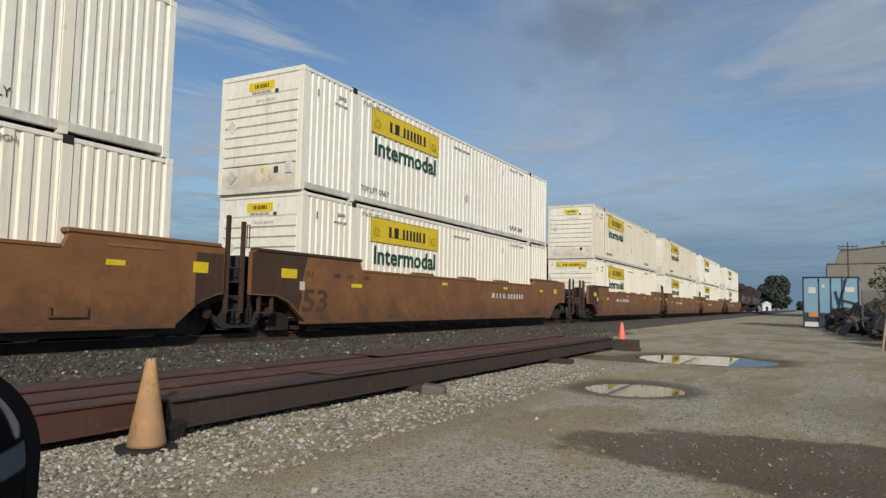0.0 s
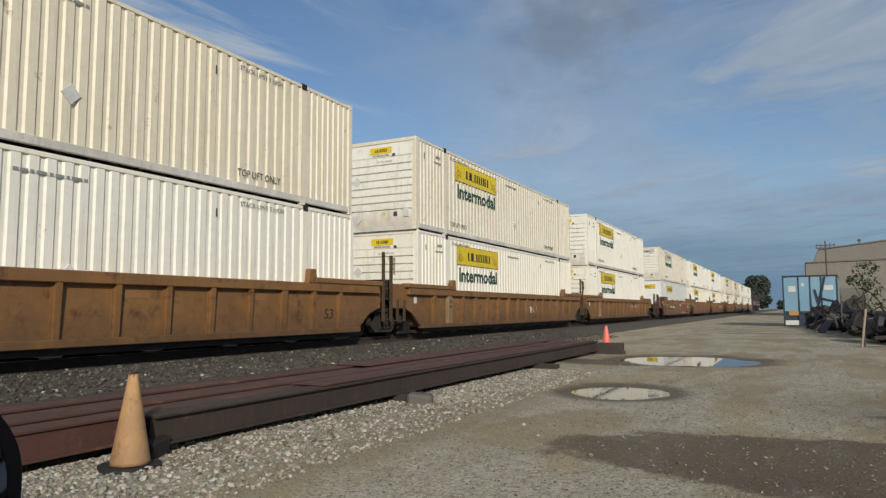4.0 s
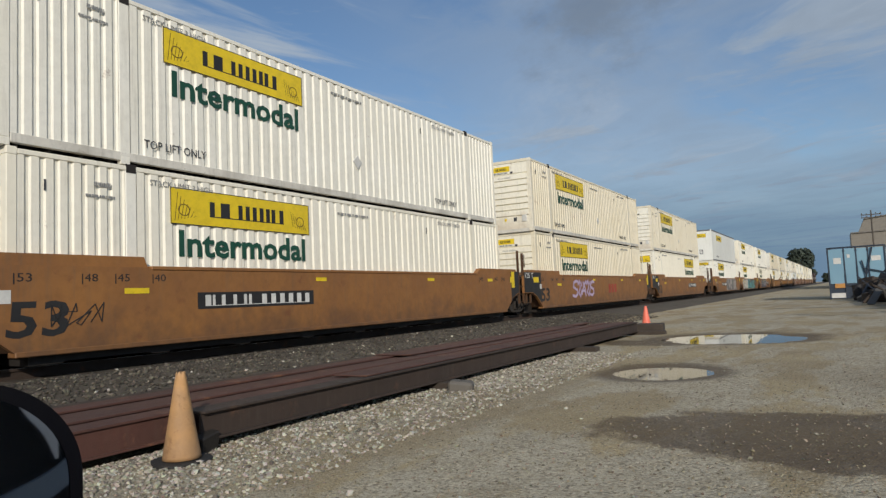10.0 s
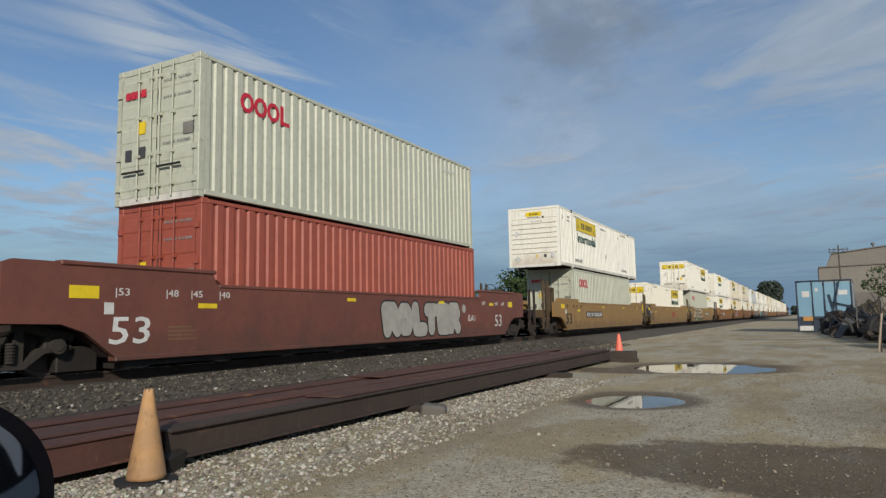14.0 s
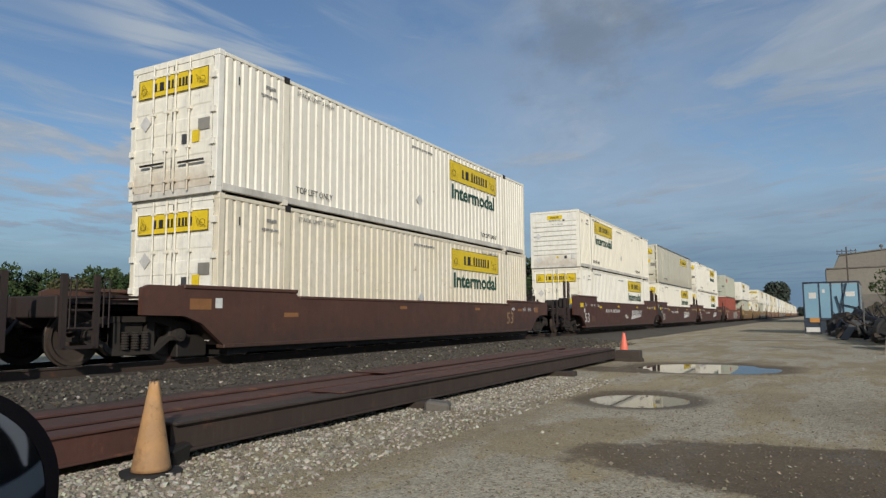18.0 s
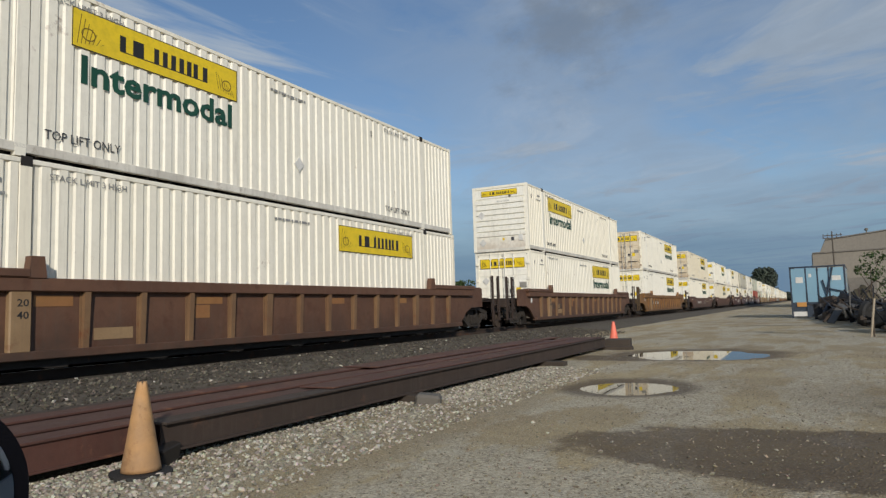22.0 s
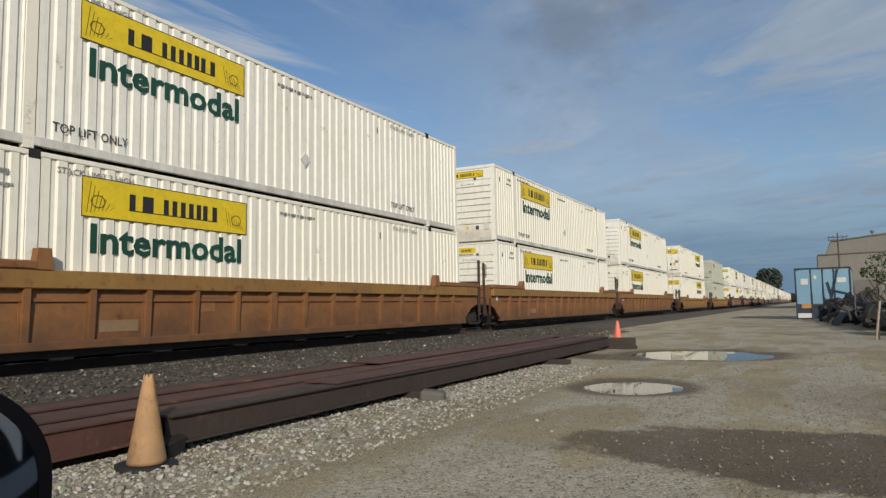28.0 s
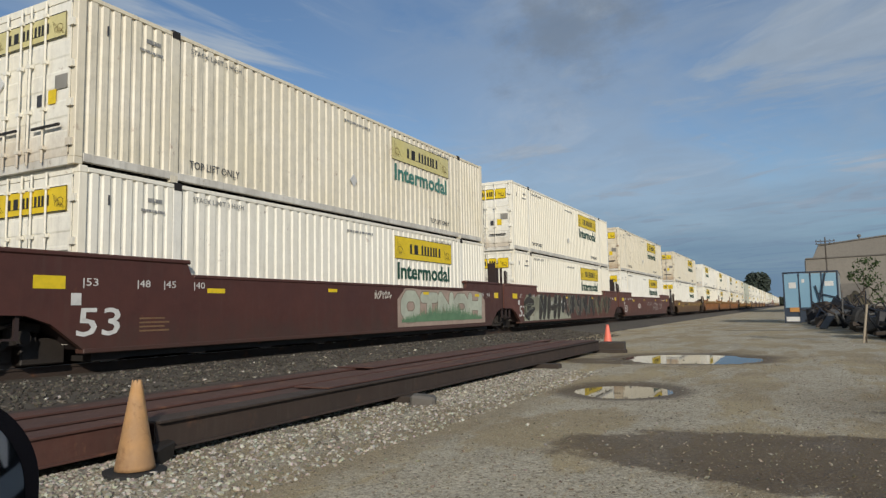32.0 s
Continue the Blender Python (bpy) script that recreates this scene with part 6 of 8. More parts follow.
wild(CARS[-152.8], [
    [(6.35, 1.36, .072), (6.2, 0.95, .087), (6.3, 0.45, .102), (6.9, 0.32, .043)],
    [(7.0, 1.30, .072), (7.4, 1.20, .102), (7.55, 0.90, .087), (7.7, 0.62, .072), (7.5, 0.42, .043)],
    [(8.1, 1.05, .058), (7.75, 0.88, .087), (8.1, 0.72, .102), (8.4, 0.88, .072), (8.1, 1.05, .043)],
    [(9.2, 1.38, .087), (8.85, 1.15, .189), (8.95, 0.72, .145), (9.4, 0.42, .087)],
    [(9.2, 1.36, .072), (9.75, 1.24, .203), (9.75, 0.74, .174), (9.4, 0.42, .072)],
    [(9.0, 0.98, .087), (9.4, 1.06, .174), (9.7, 1.0, .087)],
    [(11.3, 1.40, .087), (11.35, 1.0, .246), (11.25, 0.5, .145), (11.0, 0.36, .043)],
    [(11.4, 0.92, .087), (11.9, 1.1, .102), (12.0, 0.6, .203), (11.5, 0.45, .145)],
    [(12.3, 1.38, .072), (12.4, 1.05, .217), (12.5, 0.6, .189), (13.1, 0.44, .058)],
    [(12.5, 1.1, .072), (12.8, 1.25, .131), (12.95, 0.9, .116), (12.7, 0.7, .043)],
], [(0.42, 0.385, 0.345), (0.46, 0.42, 0.38)], (0.30, 0.235, 0.23), (0.50, 0.43, 0.42), 44, 0.016, 0.0, d=0.017)
sprayed(CARS[-196.3], "S~^~S", 3.5, 6.4, 0.52, 1.32, [(0.02, (0.34, 0.22, 0.36)), (0.0, [(0.54, 0.43, 0.58), (0.48, 0.37, 0.52)])], 0.06, lean=0.2, seed=51, overlap=0.05)
sprayed(CARS[-239.45], "DEWE", 2.75, 6.7, 0.36, 1.37, [(0.075, (0.72, 0.71, 0.67)), (0.0, "camouflage")], 0.115, lean=-0.2, seed=61, overlap=0.0)
spray_grass(CARS[-239.45], 1.9, 7.5, 0.275, 0.85, (0.012, 0.075, 0.030), 62, d=0.0016)
spray_grass(CARS[-239.45], 2.1, 7.3, 0.275, 0.45, (0.02, 0.13, 0.055), 63, d=0.0022)
for k, (y, z, w) in enumerate(((2.25, 1.0, 0.35), (2.05, 0.80, 0.4), (1.75, 0.66, 0.45), (6.95, 1.2, 0.4), (7.0, 1.06, 0.45), (7.6, 0.55, 0.3))):
    tag_line(CARS[-239.45], y, z, w, 0.12, PALE, 130 + 2 * k)
sprayed(CARS[-302.05], "ROLTER", 7.9, 12.4, 0.30, 1.32, [(0.05, K1), (0.0, (0.40, 0.38, 0.335))], 0.20, soft=True, lean=-0.05, seed=71, overlap=0.05)
part("spray_letter", "spraydot", lambda bm: lathe(bm, [(0.14, 0.0), (0.12, 0.003)], 16), spray_mat((0.40, 0.38, 0.335)), CARS[-302.05], "sprayed dot", on_side(1.482, 12.72, 1.12))
tag_line(CARS[-302.05], 13.0, 0.72, 0.55, 0.2, PALE, 141)
spray_ground(CARS[-681.0], 0.4, 5.9, 0.28, 1.42, (0.24, 0.235, 0.165), 80, 0.12, teeth=16)
spray_grass(CARS[-681.0], 0.5, 7.0, 0.28, 1.0, (0.40, 0.40, 0.30), 84, d=0.0014)
spray_grass(CARS[-681.0], 10.5, 15.3, 0.28, 0.8, (0.13, 0.05, 0.035), 85, d=0.0014)
wild(CARS[-681.0], [[(y - 0.15, 0.30, .13), (y, 0.75, .24), (y + 0.1, 1.15, .24), (y + 0.25, 1.42, .10)] for y in (1.0, 2.5, 3.0, 3.6, 4.5, 5.1)]
     + [[(2.5, 1.35, .10), (2.75, 0.9, .15), (3.1, 0.5, .08)], [(3.9, 0.8, .10), (4.4, 0.85, .15), (5.0, 0.95, .08)], [(0.5, 0.45, .08), (1.0, 0.62, .16), (1.7, 0.8, .06)], [(0.4, 1.0, .08), (0.9, 1.1, .18), (1.6, 1.05, .10)],
        [(5.5, 1.0, .05), (5.2, 0.7, .12), (5.1, 0.4, .06)]], [(0.034, 0.030, 0.026), (0.045, 0.038, 0.030)], (0.20, 0.21, 0.15), (0.36, 0.36, 0.29), 81, 0.016, 0.007)
wild(CARS[-681.0], flowing(5.8, 11.3, 0.42, 1.36, 14, 82, (0.11, 0.19)), [(0.024, 0.021, 0.019), (0.036, 0.03, 0.027), (0.11, 0.105, 0.075)], (0.36, 0.35, 0.29), (0.26, 0.25, 0.19), 82, 0.014, 0.007)
wild(CARS[-681.0], flowing(11.5, 15.3, 0.42, 1.34, 9, 86, (0.09, 0.16)), [(0.065, 0.06, 0.036), (0.15, 0.145, 0.085), (0.028, 0.024, 0.02)], (0.32, 0.30, 0.22), (0.26, 0.25, 0.19), 83, 0.014, 0.0)
spray_ground(CARS[-700.2], 9.5, 15.6, 0.32, 1.44, (0.42, 0.315, 0.25), 90, 0.05)
sprayed(CARS[-700.2], "OTNOH", 9.7, 15.3, 0.44, 1.38, [(0.03, (0.25, 0.20, 0.15)), (0.0, [(0.50, 0.53, 0.42), (0.46, 0.48, 0.38)])], 0.17, soft=True, seed=91)
spray_grass(CARS[-700.2], 9.75, 15.3, 0.45, 0.62, (0.13, 0.24, 0.13), 92)
tag_line(CARS[-700.2], 8.3, 1.12, 0.9, 0.2, RAILGREY, 151)
for k, (u, word, y0, y1, z0, z1) in enumerate(((-411.7, "^~H~", 4.0, 6.0, 0.55, 0.92), (-411.7, "N~^", 9.0, 10.2, 0.55, 0.95), (-661.6, "A~K", 10.2, 12.2, 0.48, 1.12), (-661.6, "^~^~", 7.6, 9.6, 0.85, 1.15),
                                              (-661.6, "~^", 12.9, 14.2, 0.55, 1.1))):
    sprayed(CARS[u], word, y0, y1, z0, z1, [(0.0, (0.52, 0.50, 0.46))], 0.035, lean=0.3, seed=170 + k, overlap=0.05)
for k, (u, y, z, w, h, mat) in enumerate(((-661.6, 4.2, 0.7, 1.0, 0.3, RAILGREY),
                                          (-215.75, 0.4, 0.6, 0.9, 0.35, BLACK), (-364.73, 8.0, 0.6, 0.8, 0.25, RAILGREY), (-70.3, 9.5, 0.6, 0.9, 0.3, RAILGREY))):
    tag_line(CARS[u], y, z, w, h, mat, 160 + k, 1.482 if u != -70.3 else 1.395)


def locomotive(u):
    """A dark six-axle diesel seen only far off at the head of the train."""
    c = thing("locomotive", "dark diesel locomotive at the head of the train", "locomotive", Matrix(), "locomotives")
    body = surface("dark_engine_paint", (0.05, 0.025, 0.02), rough=0.5, streak=0.3)
    part("hood", "hood", lambda bm: (box(bm, -0.9, 0.9, 1.2, 17.0, 1.7, 4.55, 0.12), box(bm, -1.45, 1.45, 2.0, 6.0, 3.7, 4.75, 0.15)), body, c)
    part("cab", "cab", lambda bm: (box(bm, -1.5, 1.5, 17.0, 19.6, 1.7, 4.75, 0.1), box(bm, -0.95, 0.95, 19.6, 21.4, 1.7, 3.2, 0.1)), body, c)
    part("frame", "lframe", lambda bm: box(bm, -1.55, 1.55, 0.0, 22.4, 1.35, 1.7, 0.05), body, c)
    part("fuel_tank", "tank", lambda bm: box(bm, -1.4, 1.4, 8.0, 14.0, 0.4, 1.35, 0.15), DARK, c)
    for y in (3.6, 18.6):
        truck(c, y)
    part("handrail", "lrail", lambda bm: [tube(bm, (s * 1.5, 0.4, 2.7), (s * 1.5, 16.8, 2.7), 0.02, 5) for s in (1, -1)] + [tube(bm, (s * 1.5, 0.4 + 2.0 * k, 1.7), (s * 1.5, 0.4 + 2.0 * k, 2.7), 0.02, 5) for s in (1, -1) for k in range(9)], STEEL, c)
    MOVERS.append((c, u, 0.0, 0))


locomotive(118.2)
locomotive(141.2)

# ---- ground, track and what stands on them ----
PUDDLES = [(-2.34, 10.15, 0.74, 0.84, 0.05), (-2.32, 16.9, 1.55, 1.40, 0.06)]  # centre, half sizes, depth
WATER_Z = -0.030


def gravel_ground():
    m = bpy.data.materials.new("gravel_lot")
    m.use_nodes = True
    n, l = m.node_tree.nodes, m.node_tree.links
    bsdf = n["Principled BSDF"]
    tc = n.new("ShaderNodeTexCoord")

    def tex(scale, detail=5.0, rough=0.65):
        t = n.new("ShaderNodeTexNoise")
        t.inputs["Scale"].default_value, t.inputs["Detail"].default_value, t.inputs["Roughness"].default_value = scale, detail, rough
        l.new(tc.outputs["Object"], t.inputs["Vector"])
        return t.outputs["Fac"]

    def band(fac, lo, hi, a=0.0, b=1.0):
        r = n.new("ShaderNodeMapRange")
        for k, v in (("From Min", lo), ("From Max", hi), ("To Min", a), ("To Max", b)):
            r.inputs[k].default_value = v
        l.new(fac, r.inputs["Value"])
        return r.outputs["Result"]

    def mix(fac, a, b, mode="MIX"):
        x = n.new("ShaderNodeMixRGB")
        x.blend_type = mode
        for sock, v in ((x.inputs["Fac"], fac), (x.inputs["Color1"], a), (x.inputs["Color2"], b)):
            if isinstance(v, tuple):
                sock.default_value = (*v, 1)
            elif isinstance(v, float):
                sock.default_value = v
            else:
                l.new(v, sock)
        return x.outputs["Color"]

    def wet(cx, cy, rx, ry, soft, wobble=0.5, scale=1.1):
        """A damp patch with a ragged edge: 1 inside, 0 outside."""
        mp = n.new("ShaderNodeMapping")
        mp.inputs["Location"].default_value = (-cx / rx, -cy / ry, 0)
        mp.inputs["Scale"].default_value = (1 / rx, 1 / ry, 0)
        l.new(tc.outputs["Object"], mp.inputs["Vector"])
        ln = n.new("ShaderNodeVectorMath")
        ln.operation = "LENGTH"
        l.new(mp.outputs["Vector"], ln.inputs[0])
        ad = n.new("ShaderNodeMath")
        ad.operation = "MULTIPLY_ADD"
        l.new(tex(scale, 7, 0.7), ad.inputs[0])
        ad.inputs[1].default_value = wobble
        l.new(ln.outputs["Value"], ad.inputs[2])
        return band(ad.outputs[0], 1.0 + wobble * 0.5 - soft, 1.0 + wobble * 0.5 + soft, 1.0, 0.0)

    # trodden tan dirt, pale stony drifts, darker silt, and specks that are stronger on the stony parts
    ruts = n.new("ShaderNodeMapping")
    ruts.inputs["Rotation"].default_value, ruts.inputs["Scale"].default_value = (0, 0, 0.5), (1.0, 0.35, 1.0)
    l.new(tc.outputs["Object"], ruts.inputs["Vector"])
    rt = n.new("ShaderNodeTexNoise")
    rt.inputs["Scale"].default_value, rt.inputs["Detail"].default_value, rt.inputs["Roughness"].default_value = 0.85, 7.0, 0.62
    l.new(ruts.outputs["Vector"], rt.inputs["Vector"])
    stony = band(rt.outputs["Fac"], 0.47, 0.53)
    col = mix(band(tex(0.35, 6, 0.6), 0.40, 0.62), (0.40, 0.315, 0.17), (0.27, 0.205, 0.112))
    col = mix(stony, col, mix(band(tex(2.2, 6, 0.7), 0.4, 0.62), (0.50, 0.445, 0.33), (0.385, 0.33, 0.228)))
    col = mix(band(tex(0.16, 6, 0.6), 0.52, 0.66, 0.0, 0.6), col, (0.205, 0.158, 0.090))
    vor = n.new("ShaderNodeTexVoronoi")
    vor.inputs["Scale"].default_value = 44.0
    l.new(tc.outputs["Object"], vor.inputs["Vector"])
    speck = n.new("ShaderNodeSeparateColor")
    l.new(vor.outputs["Color"], speck.inputs[0])
    strong = n.new("ShaderNodeMath")
    strong.operation = "MULTIPLY"
    l.new(band(speck.outputs[0], 0.0, 1.0), strong.inputs[0])
    l.new(band(stony, 0.0, 1.0, 0.30, 0.80), strong.inputs[1])
    col = mix(strong.outputs[0], col, mix(band(speck.outputs[1], 0.15, 0.95), (0.115, 0.090, 0.056), (0.56, 0.495, 0.365)))
    # a trodden strip of bare dirt along the stones
    path = wet(-3.4, 6.6, 0.42, 3.6, 0.3, 0.9, 1.2)
    col = mix(band(path, 0.0, 1.0, 0.0, 0.8), col, mix(band(tex(5.0, 6, 0.7), 0.4, 0.65), (0.31, 0.245, 0.145), (0.23, 0.18, 0.105)))
    grit = n.new("ShaderNodeTexVoronoi")
    grit.inputs["Scale"].default_value = 95.0
    l.new(tc.outputs["Object"], grit.inputs["Vector"])
    gritc = n.new("ShaderNodeSeparateColor")
    l.new(grit.outputs["Color"], gritc.inputs[0])
    col = mix(band(gritc.outputs[0], 0.55, 1.0, 0.0, 0.55), col, mix(band(gritc.outputs[1], 0.3, 0.7), (0.10, 0.082, 0.055), (0.60, 0.55, 0.43)))
    damp = wet(1.12, 6.10, 3.12, 1.15, 0.05, 0.70, 1.7)
    for c in ((-2.32, 10.15, 0.98, 1.20), (-2.28, 16.9, 1.98, 1.95), (2.9, 4.75, 1.9, 1.0), (1.6, 8.9, 0.9, 0.3), (-3.6, 15.6, 1.3, 0.9), (-1.5, 36.0, 1.6, 0.5)):
        w = wet(*c, 0.13)
        mx = n.new("ShaderNodeMath")
        mx.operation = "MAXIMUM"
        l.new(damp, mx.inputs[0])
        l.new(w, mx.inputs[1])
        damp = mx.outputs[0]
    moist = wet(2.6, 9.6, 2.6, 2.1, 0.25, 0.8, 0.8)
    col = mix(band(moist, 0.0, 1.0, 0.0, 0.5), col, mix(1.0, col, (0.50, 0.46, 0.40), "MULTIPLY"))
    dark = mix(1.0, col, (0.36, 0.31, 0.265), "MULTIPLY")
    col = mix(band(damp, 0.0, 1.0, 0.0, 0.94), col, dark)
    l.new(col, bsdf.inputs["Base Color"])
    l.new(band(damp, 0.0, 1.0, 0.95, 0.72), bsdf.inputs["Roughness"])
    b1, b2 = n.new("ShaderNodeBump"), n.new("ShaderNodeBump")
    b1.inputs["Strength"].default_value, b1.inputs["Distance"].default_value = 0.8, 0.03
    b2.inputs["Strength"].default_value, b2.inputs["Distance"].default_value = 0.6, 0.012
    l.new(tex(9.0, 6, 0.7), b1.inputs["Height"])
    l.new(band(vor.outputs["Distance"], 0.0, 0.6, 1.0, 0.0), b2.inputs["Height"])
    l.new(b1.outputs["Normal"], b2.inputs["Normal"])
    l.new(b2.outputs["Normal"], bsdf.inputs["Normal"])
    return m


def ground_height(x, y):
    z = 0.018 * noise.noise((x * 0.9, y * 0.9, 0.3)) + 0.008 * noise.noise((x * 3.1, y * 3.1, 4.0))
    fade = 1.0 if abs(x) < 14 and -4 < y < 45 else 0.0
    z *= fade
    for cx, cy, rx, ry, d in PUDDLES:
        r = math.hypot((x - cx) / rx, (y - cy) / ry) + 0.16 * noise.noise((x * 1.3, y * 1.3, 9.0))
        if r < 1.7:
            z = z * min(1.0, max(0.0, (r - 0.6))) - d * max(0.0, 1.0 - (r / 1.45) ** 2)
    return z


def grid_mesh(name, xs, ys, height, material):
    verts = [(x, y, height(x, y)) for y in ys for x in xs]
    nx = len(xs)
    faces = [(j * nx + i, j * nx + i + 1, (j + 1) * nx + i + 1, (j + 1) * nx + i) for j in range(len(ys) - 1) for i in range(nx - 1)]
    me = bpy.data.meshes.new(name)
    me.from_pydata(verts, [], faces)
    me.materials.append(material)
    me.polygons.foreach_set("use_smooth", [True] * len(faces))
    return new(name, me)


GRAVEL = gravel_ground()
xs = [-2500, -800, -300, -120, -60, -30, -18] + [-8.5 + 0.12 * i for i in range(105)] + [6, 10, 20, 40, 90, 200, 600, 2500]
ys = [-2500, -600, -150, -40, -10, -2] + [1.0 + 0.12 * i for i in range(150)] + [19.4 + 0.5 * i for i in range(45)] + [45, 60, 90, 140, 220, 400, 900, 2800]
ground = tagged(grid_mesh("ground", xs, ys, ground_height, GRAVEL), "pale gravel lot with damp patches and puddle hollows", "ground", kind="structure")


def water_material():
    m = bpy.data.materials.new("puddle_water")
    m.use_nodes = True
    n, l = m.node_tree.nodes, m.node_tree.links
    b = n["Principled BSDF"]
    b.inputs["Base Color"].default_value = (0.045, 0.038, 0.028, 1)
    b.inputs["Roughness"].default_value, b.inputs["IOR"].default_value = 0.02, 1.33
    t, bp = n.new("ShaderNodeTexNoise"), n.new("ShaderNodeBump")
    t.inputs["Scale"].default_value = 3.0
    bp.inputs["Strength"].default_value, bp.inputs["Distance"].default_value = 0.03, 0.01
    l.new(t.outputs["Fac"], bp.inputs["Height"])
    l.new(bp.outputs["Normal"], b.inputs["Normal"])
    return m


WATER = water_material()
for cx, cy, rx, ry, d in PUDDLES:
    outline = [(cx + rx * 1.35 * math.cos(a), cy + ry * 1.35 * math.sin(a)) for a in (2 * math.pi * i / 40 for i in range(40))]
    ob = part("puddle", ("puddle", cx), lambda bm: bm.faces.new([bm.verts.new((x, y, WATER_Z)) for x, y in outline]), WATER)
    tagged(ob, "still puddle mirroring the train in the gravel", "puddle", "puddles", "structure")


def pebbles(name, count, area, size, material, label, seed, rise, skew=1.0, lumpy=False):
    """Loose stones as one object: squashed, turned crystals with uneven corners; lumpy ones have more faces."""
    rng = np.random.default_rng(seed)
    x0, x1, y0, y1 = area
    if lumpy:
        ball = bmesh.new()
        bmesh.ops.create_icosphere(ball, subdivisions=1, radius=1.0)
        base = np.array([v.co[:] for v in ball.verts])
        tri = np.array([[v.index for v in f.verts] for f in ball.faces])
        ball.free()
    else:
        base = np.array([(1, 0, 0), (-1, 0, 0), (0, 1, 0), (0, -1, 0), (0, 0, 1), (0, 0, -1)], float)
        tri = np.array([(0, 2, 4), (2, 1, 4), (1, 3, 4), (3, 0, 4), (2, 0, 5), (1, 2, 5), (3, 1, 5), (0, 3, 5)])
    k = len(base)
    verts, faces = [], []
    for i in range(count):
        x, y = x0 + (x1 - x0) * rng.uniform(0, 1) ** skew, y0 + (y1 - y0) * rng.uniform(0, 1) ** 1.6
        s = rng.uniform(*size) * rng.uniform(0.6, 1.2)
        v = base * rng.uniform(0.6, 1.1, (k, 1)) * s * np.array([1.0, rng.uniform(0.55, 1.0), rng.uniform(0.45, 0.75)]) + rng.uniform(-0.16, 0.16, (k, 3)) * s
        a, b = rng.uniform(0, 6.28), rng.uniform(-0.5, 0.5)
        c, q, e, f = math.cos(a), math.sin(a), math.cos(b), math.sin(b)
        v = v @ np.array([[e, 0, f], [0, 1, 0], [-f, 0, e]]) @ np.array([[c, -q, 0], [q, c, 0], [0, 0, 1]])
        v += np.array([x, y, rise(x, y) + 0.25 * s])
        faces.extend((tri + len(verts)).tolist())
        verts.extend(v.tolist())
    me = bpy.data.meshes.new(name)
    me.from_pydata(verts, [], faces)
    me.materials.append(material)
    ob = new(name, me)
    return tagged(ob, label, "gravel", kind="stuff")


def stone_material(name, a, b, c):
    m = bpy.data.materials.new(name)
    m.use_nodes = True
    n, l = m.node_tree.nodes, m.node_tree.links
    g, r, t = n.new("ShaderNodeNewGeometry"), n.new("ShaderNodeValToRGB"), n.new("ShaderNodeTexNoise")
    r.color_ramp.elements[0].color, r.color_ramp.elements[1].color = (*a, 1), (*c, 1)
    r.color_ramp.elements.new(0.6).color = (*b, 1)
    t.inputs["Scale"].default_value = 30.0
    mx = n.new("ShaderNodeMixRGB")
    mx.blend_type, mx.inputs["Fac"].default_value = "MULTIPLY", 0.5
    tc = n.new("ShaderNodeTexCoord")
    l.new(tc.outputs["Object"], t.inputs["Vector"])
    l.new(g.outputs["Random Per Island"], r.inputs["Fac"])
    l.new(r.outputs["Color"], mx.inputs["Color1"])
    l.new(t.outputs["Color"], mx.inputs["Color2"])
    l.new(mx.outputs["Color"], n["Principled BSDF"].inputs["Base Color"])
    n["Principled BSDF"].inputs["Roughness"].default_value = 0.9
    return m


PALE_STONE = stone_material("pale_limestone", (0.15, 0.13, 0.10), (0.43, 0.39, 0.31), (0.66, 0.62, 0.53))
TAN_STONE = stone_material("tan_gravel_stone", (0.14, 0.115, 0.078), (0.29, 0.24, 0.165), (0.46, 0.40, 0.30))
DARK_STONE = stone_material("grey_ballast_stone", (0.045, 0.038, 0.030), (0.096, 0.082, 0.063), (0.19, 0.167, 0.13))


def bed(x, y=0.0):
    """The ballast's cross-section: a shoulder on each side of the track, narrower past the steel pile."""
    d = abs(x - TRACK)
    if y > 20:
        d = max(d, d + (d - 1.9) * 0.9 * min(1.0, (y - 20) / 8)) if d > 1.9 else d
    return (-0.06 if y > 20 else 0.0) if d > 4.6 else (RAIL - 0.17 if d < 1.75 else (RAIL - 0.17) * (4.6 - d) / 2.85)


BALLAST = surface("grey_ballast", (0.100, 0.086, 0.067), (0.066, 0.056, 0.043), 0.9, grain=30.0, blotch=1.2, bump=0.9, grit=22.0)
bx = [TRACK - 4.6, TRACK - 3.2, TRACK - 1.75, TRACK, TRACK + 1.75, TRACK + 2.2, TRACK + 2.65, TRACK + 3.1, TRACK + 3.55, TRACK + 4.0, TRACK + 4.6]
by = [-300, -60, -10] + [0.3 * i for i in range(100)] + [31, 34, 40, 60, 100, 200, 400, 1500]
ballast = grid_mesh("ballast_bed", bx, by, lambda x, y: bed(x, y) + (0.02 * noise.noise((x * 2.3, y * 2.3, 1.0)) if 0 < y < 30 else 0) + 0.004, BALLAST)
tagged(ballast, "grey ballast bed raised above the lot", "ballast", kind="structure")

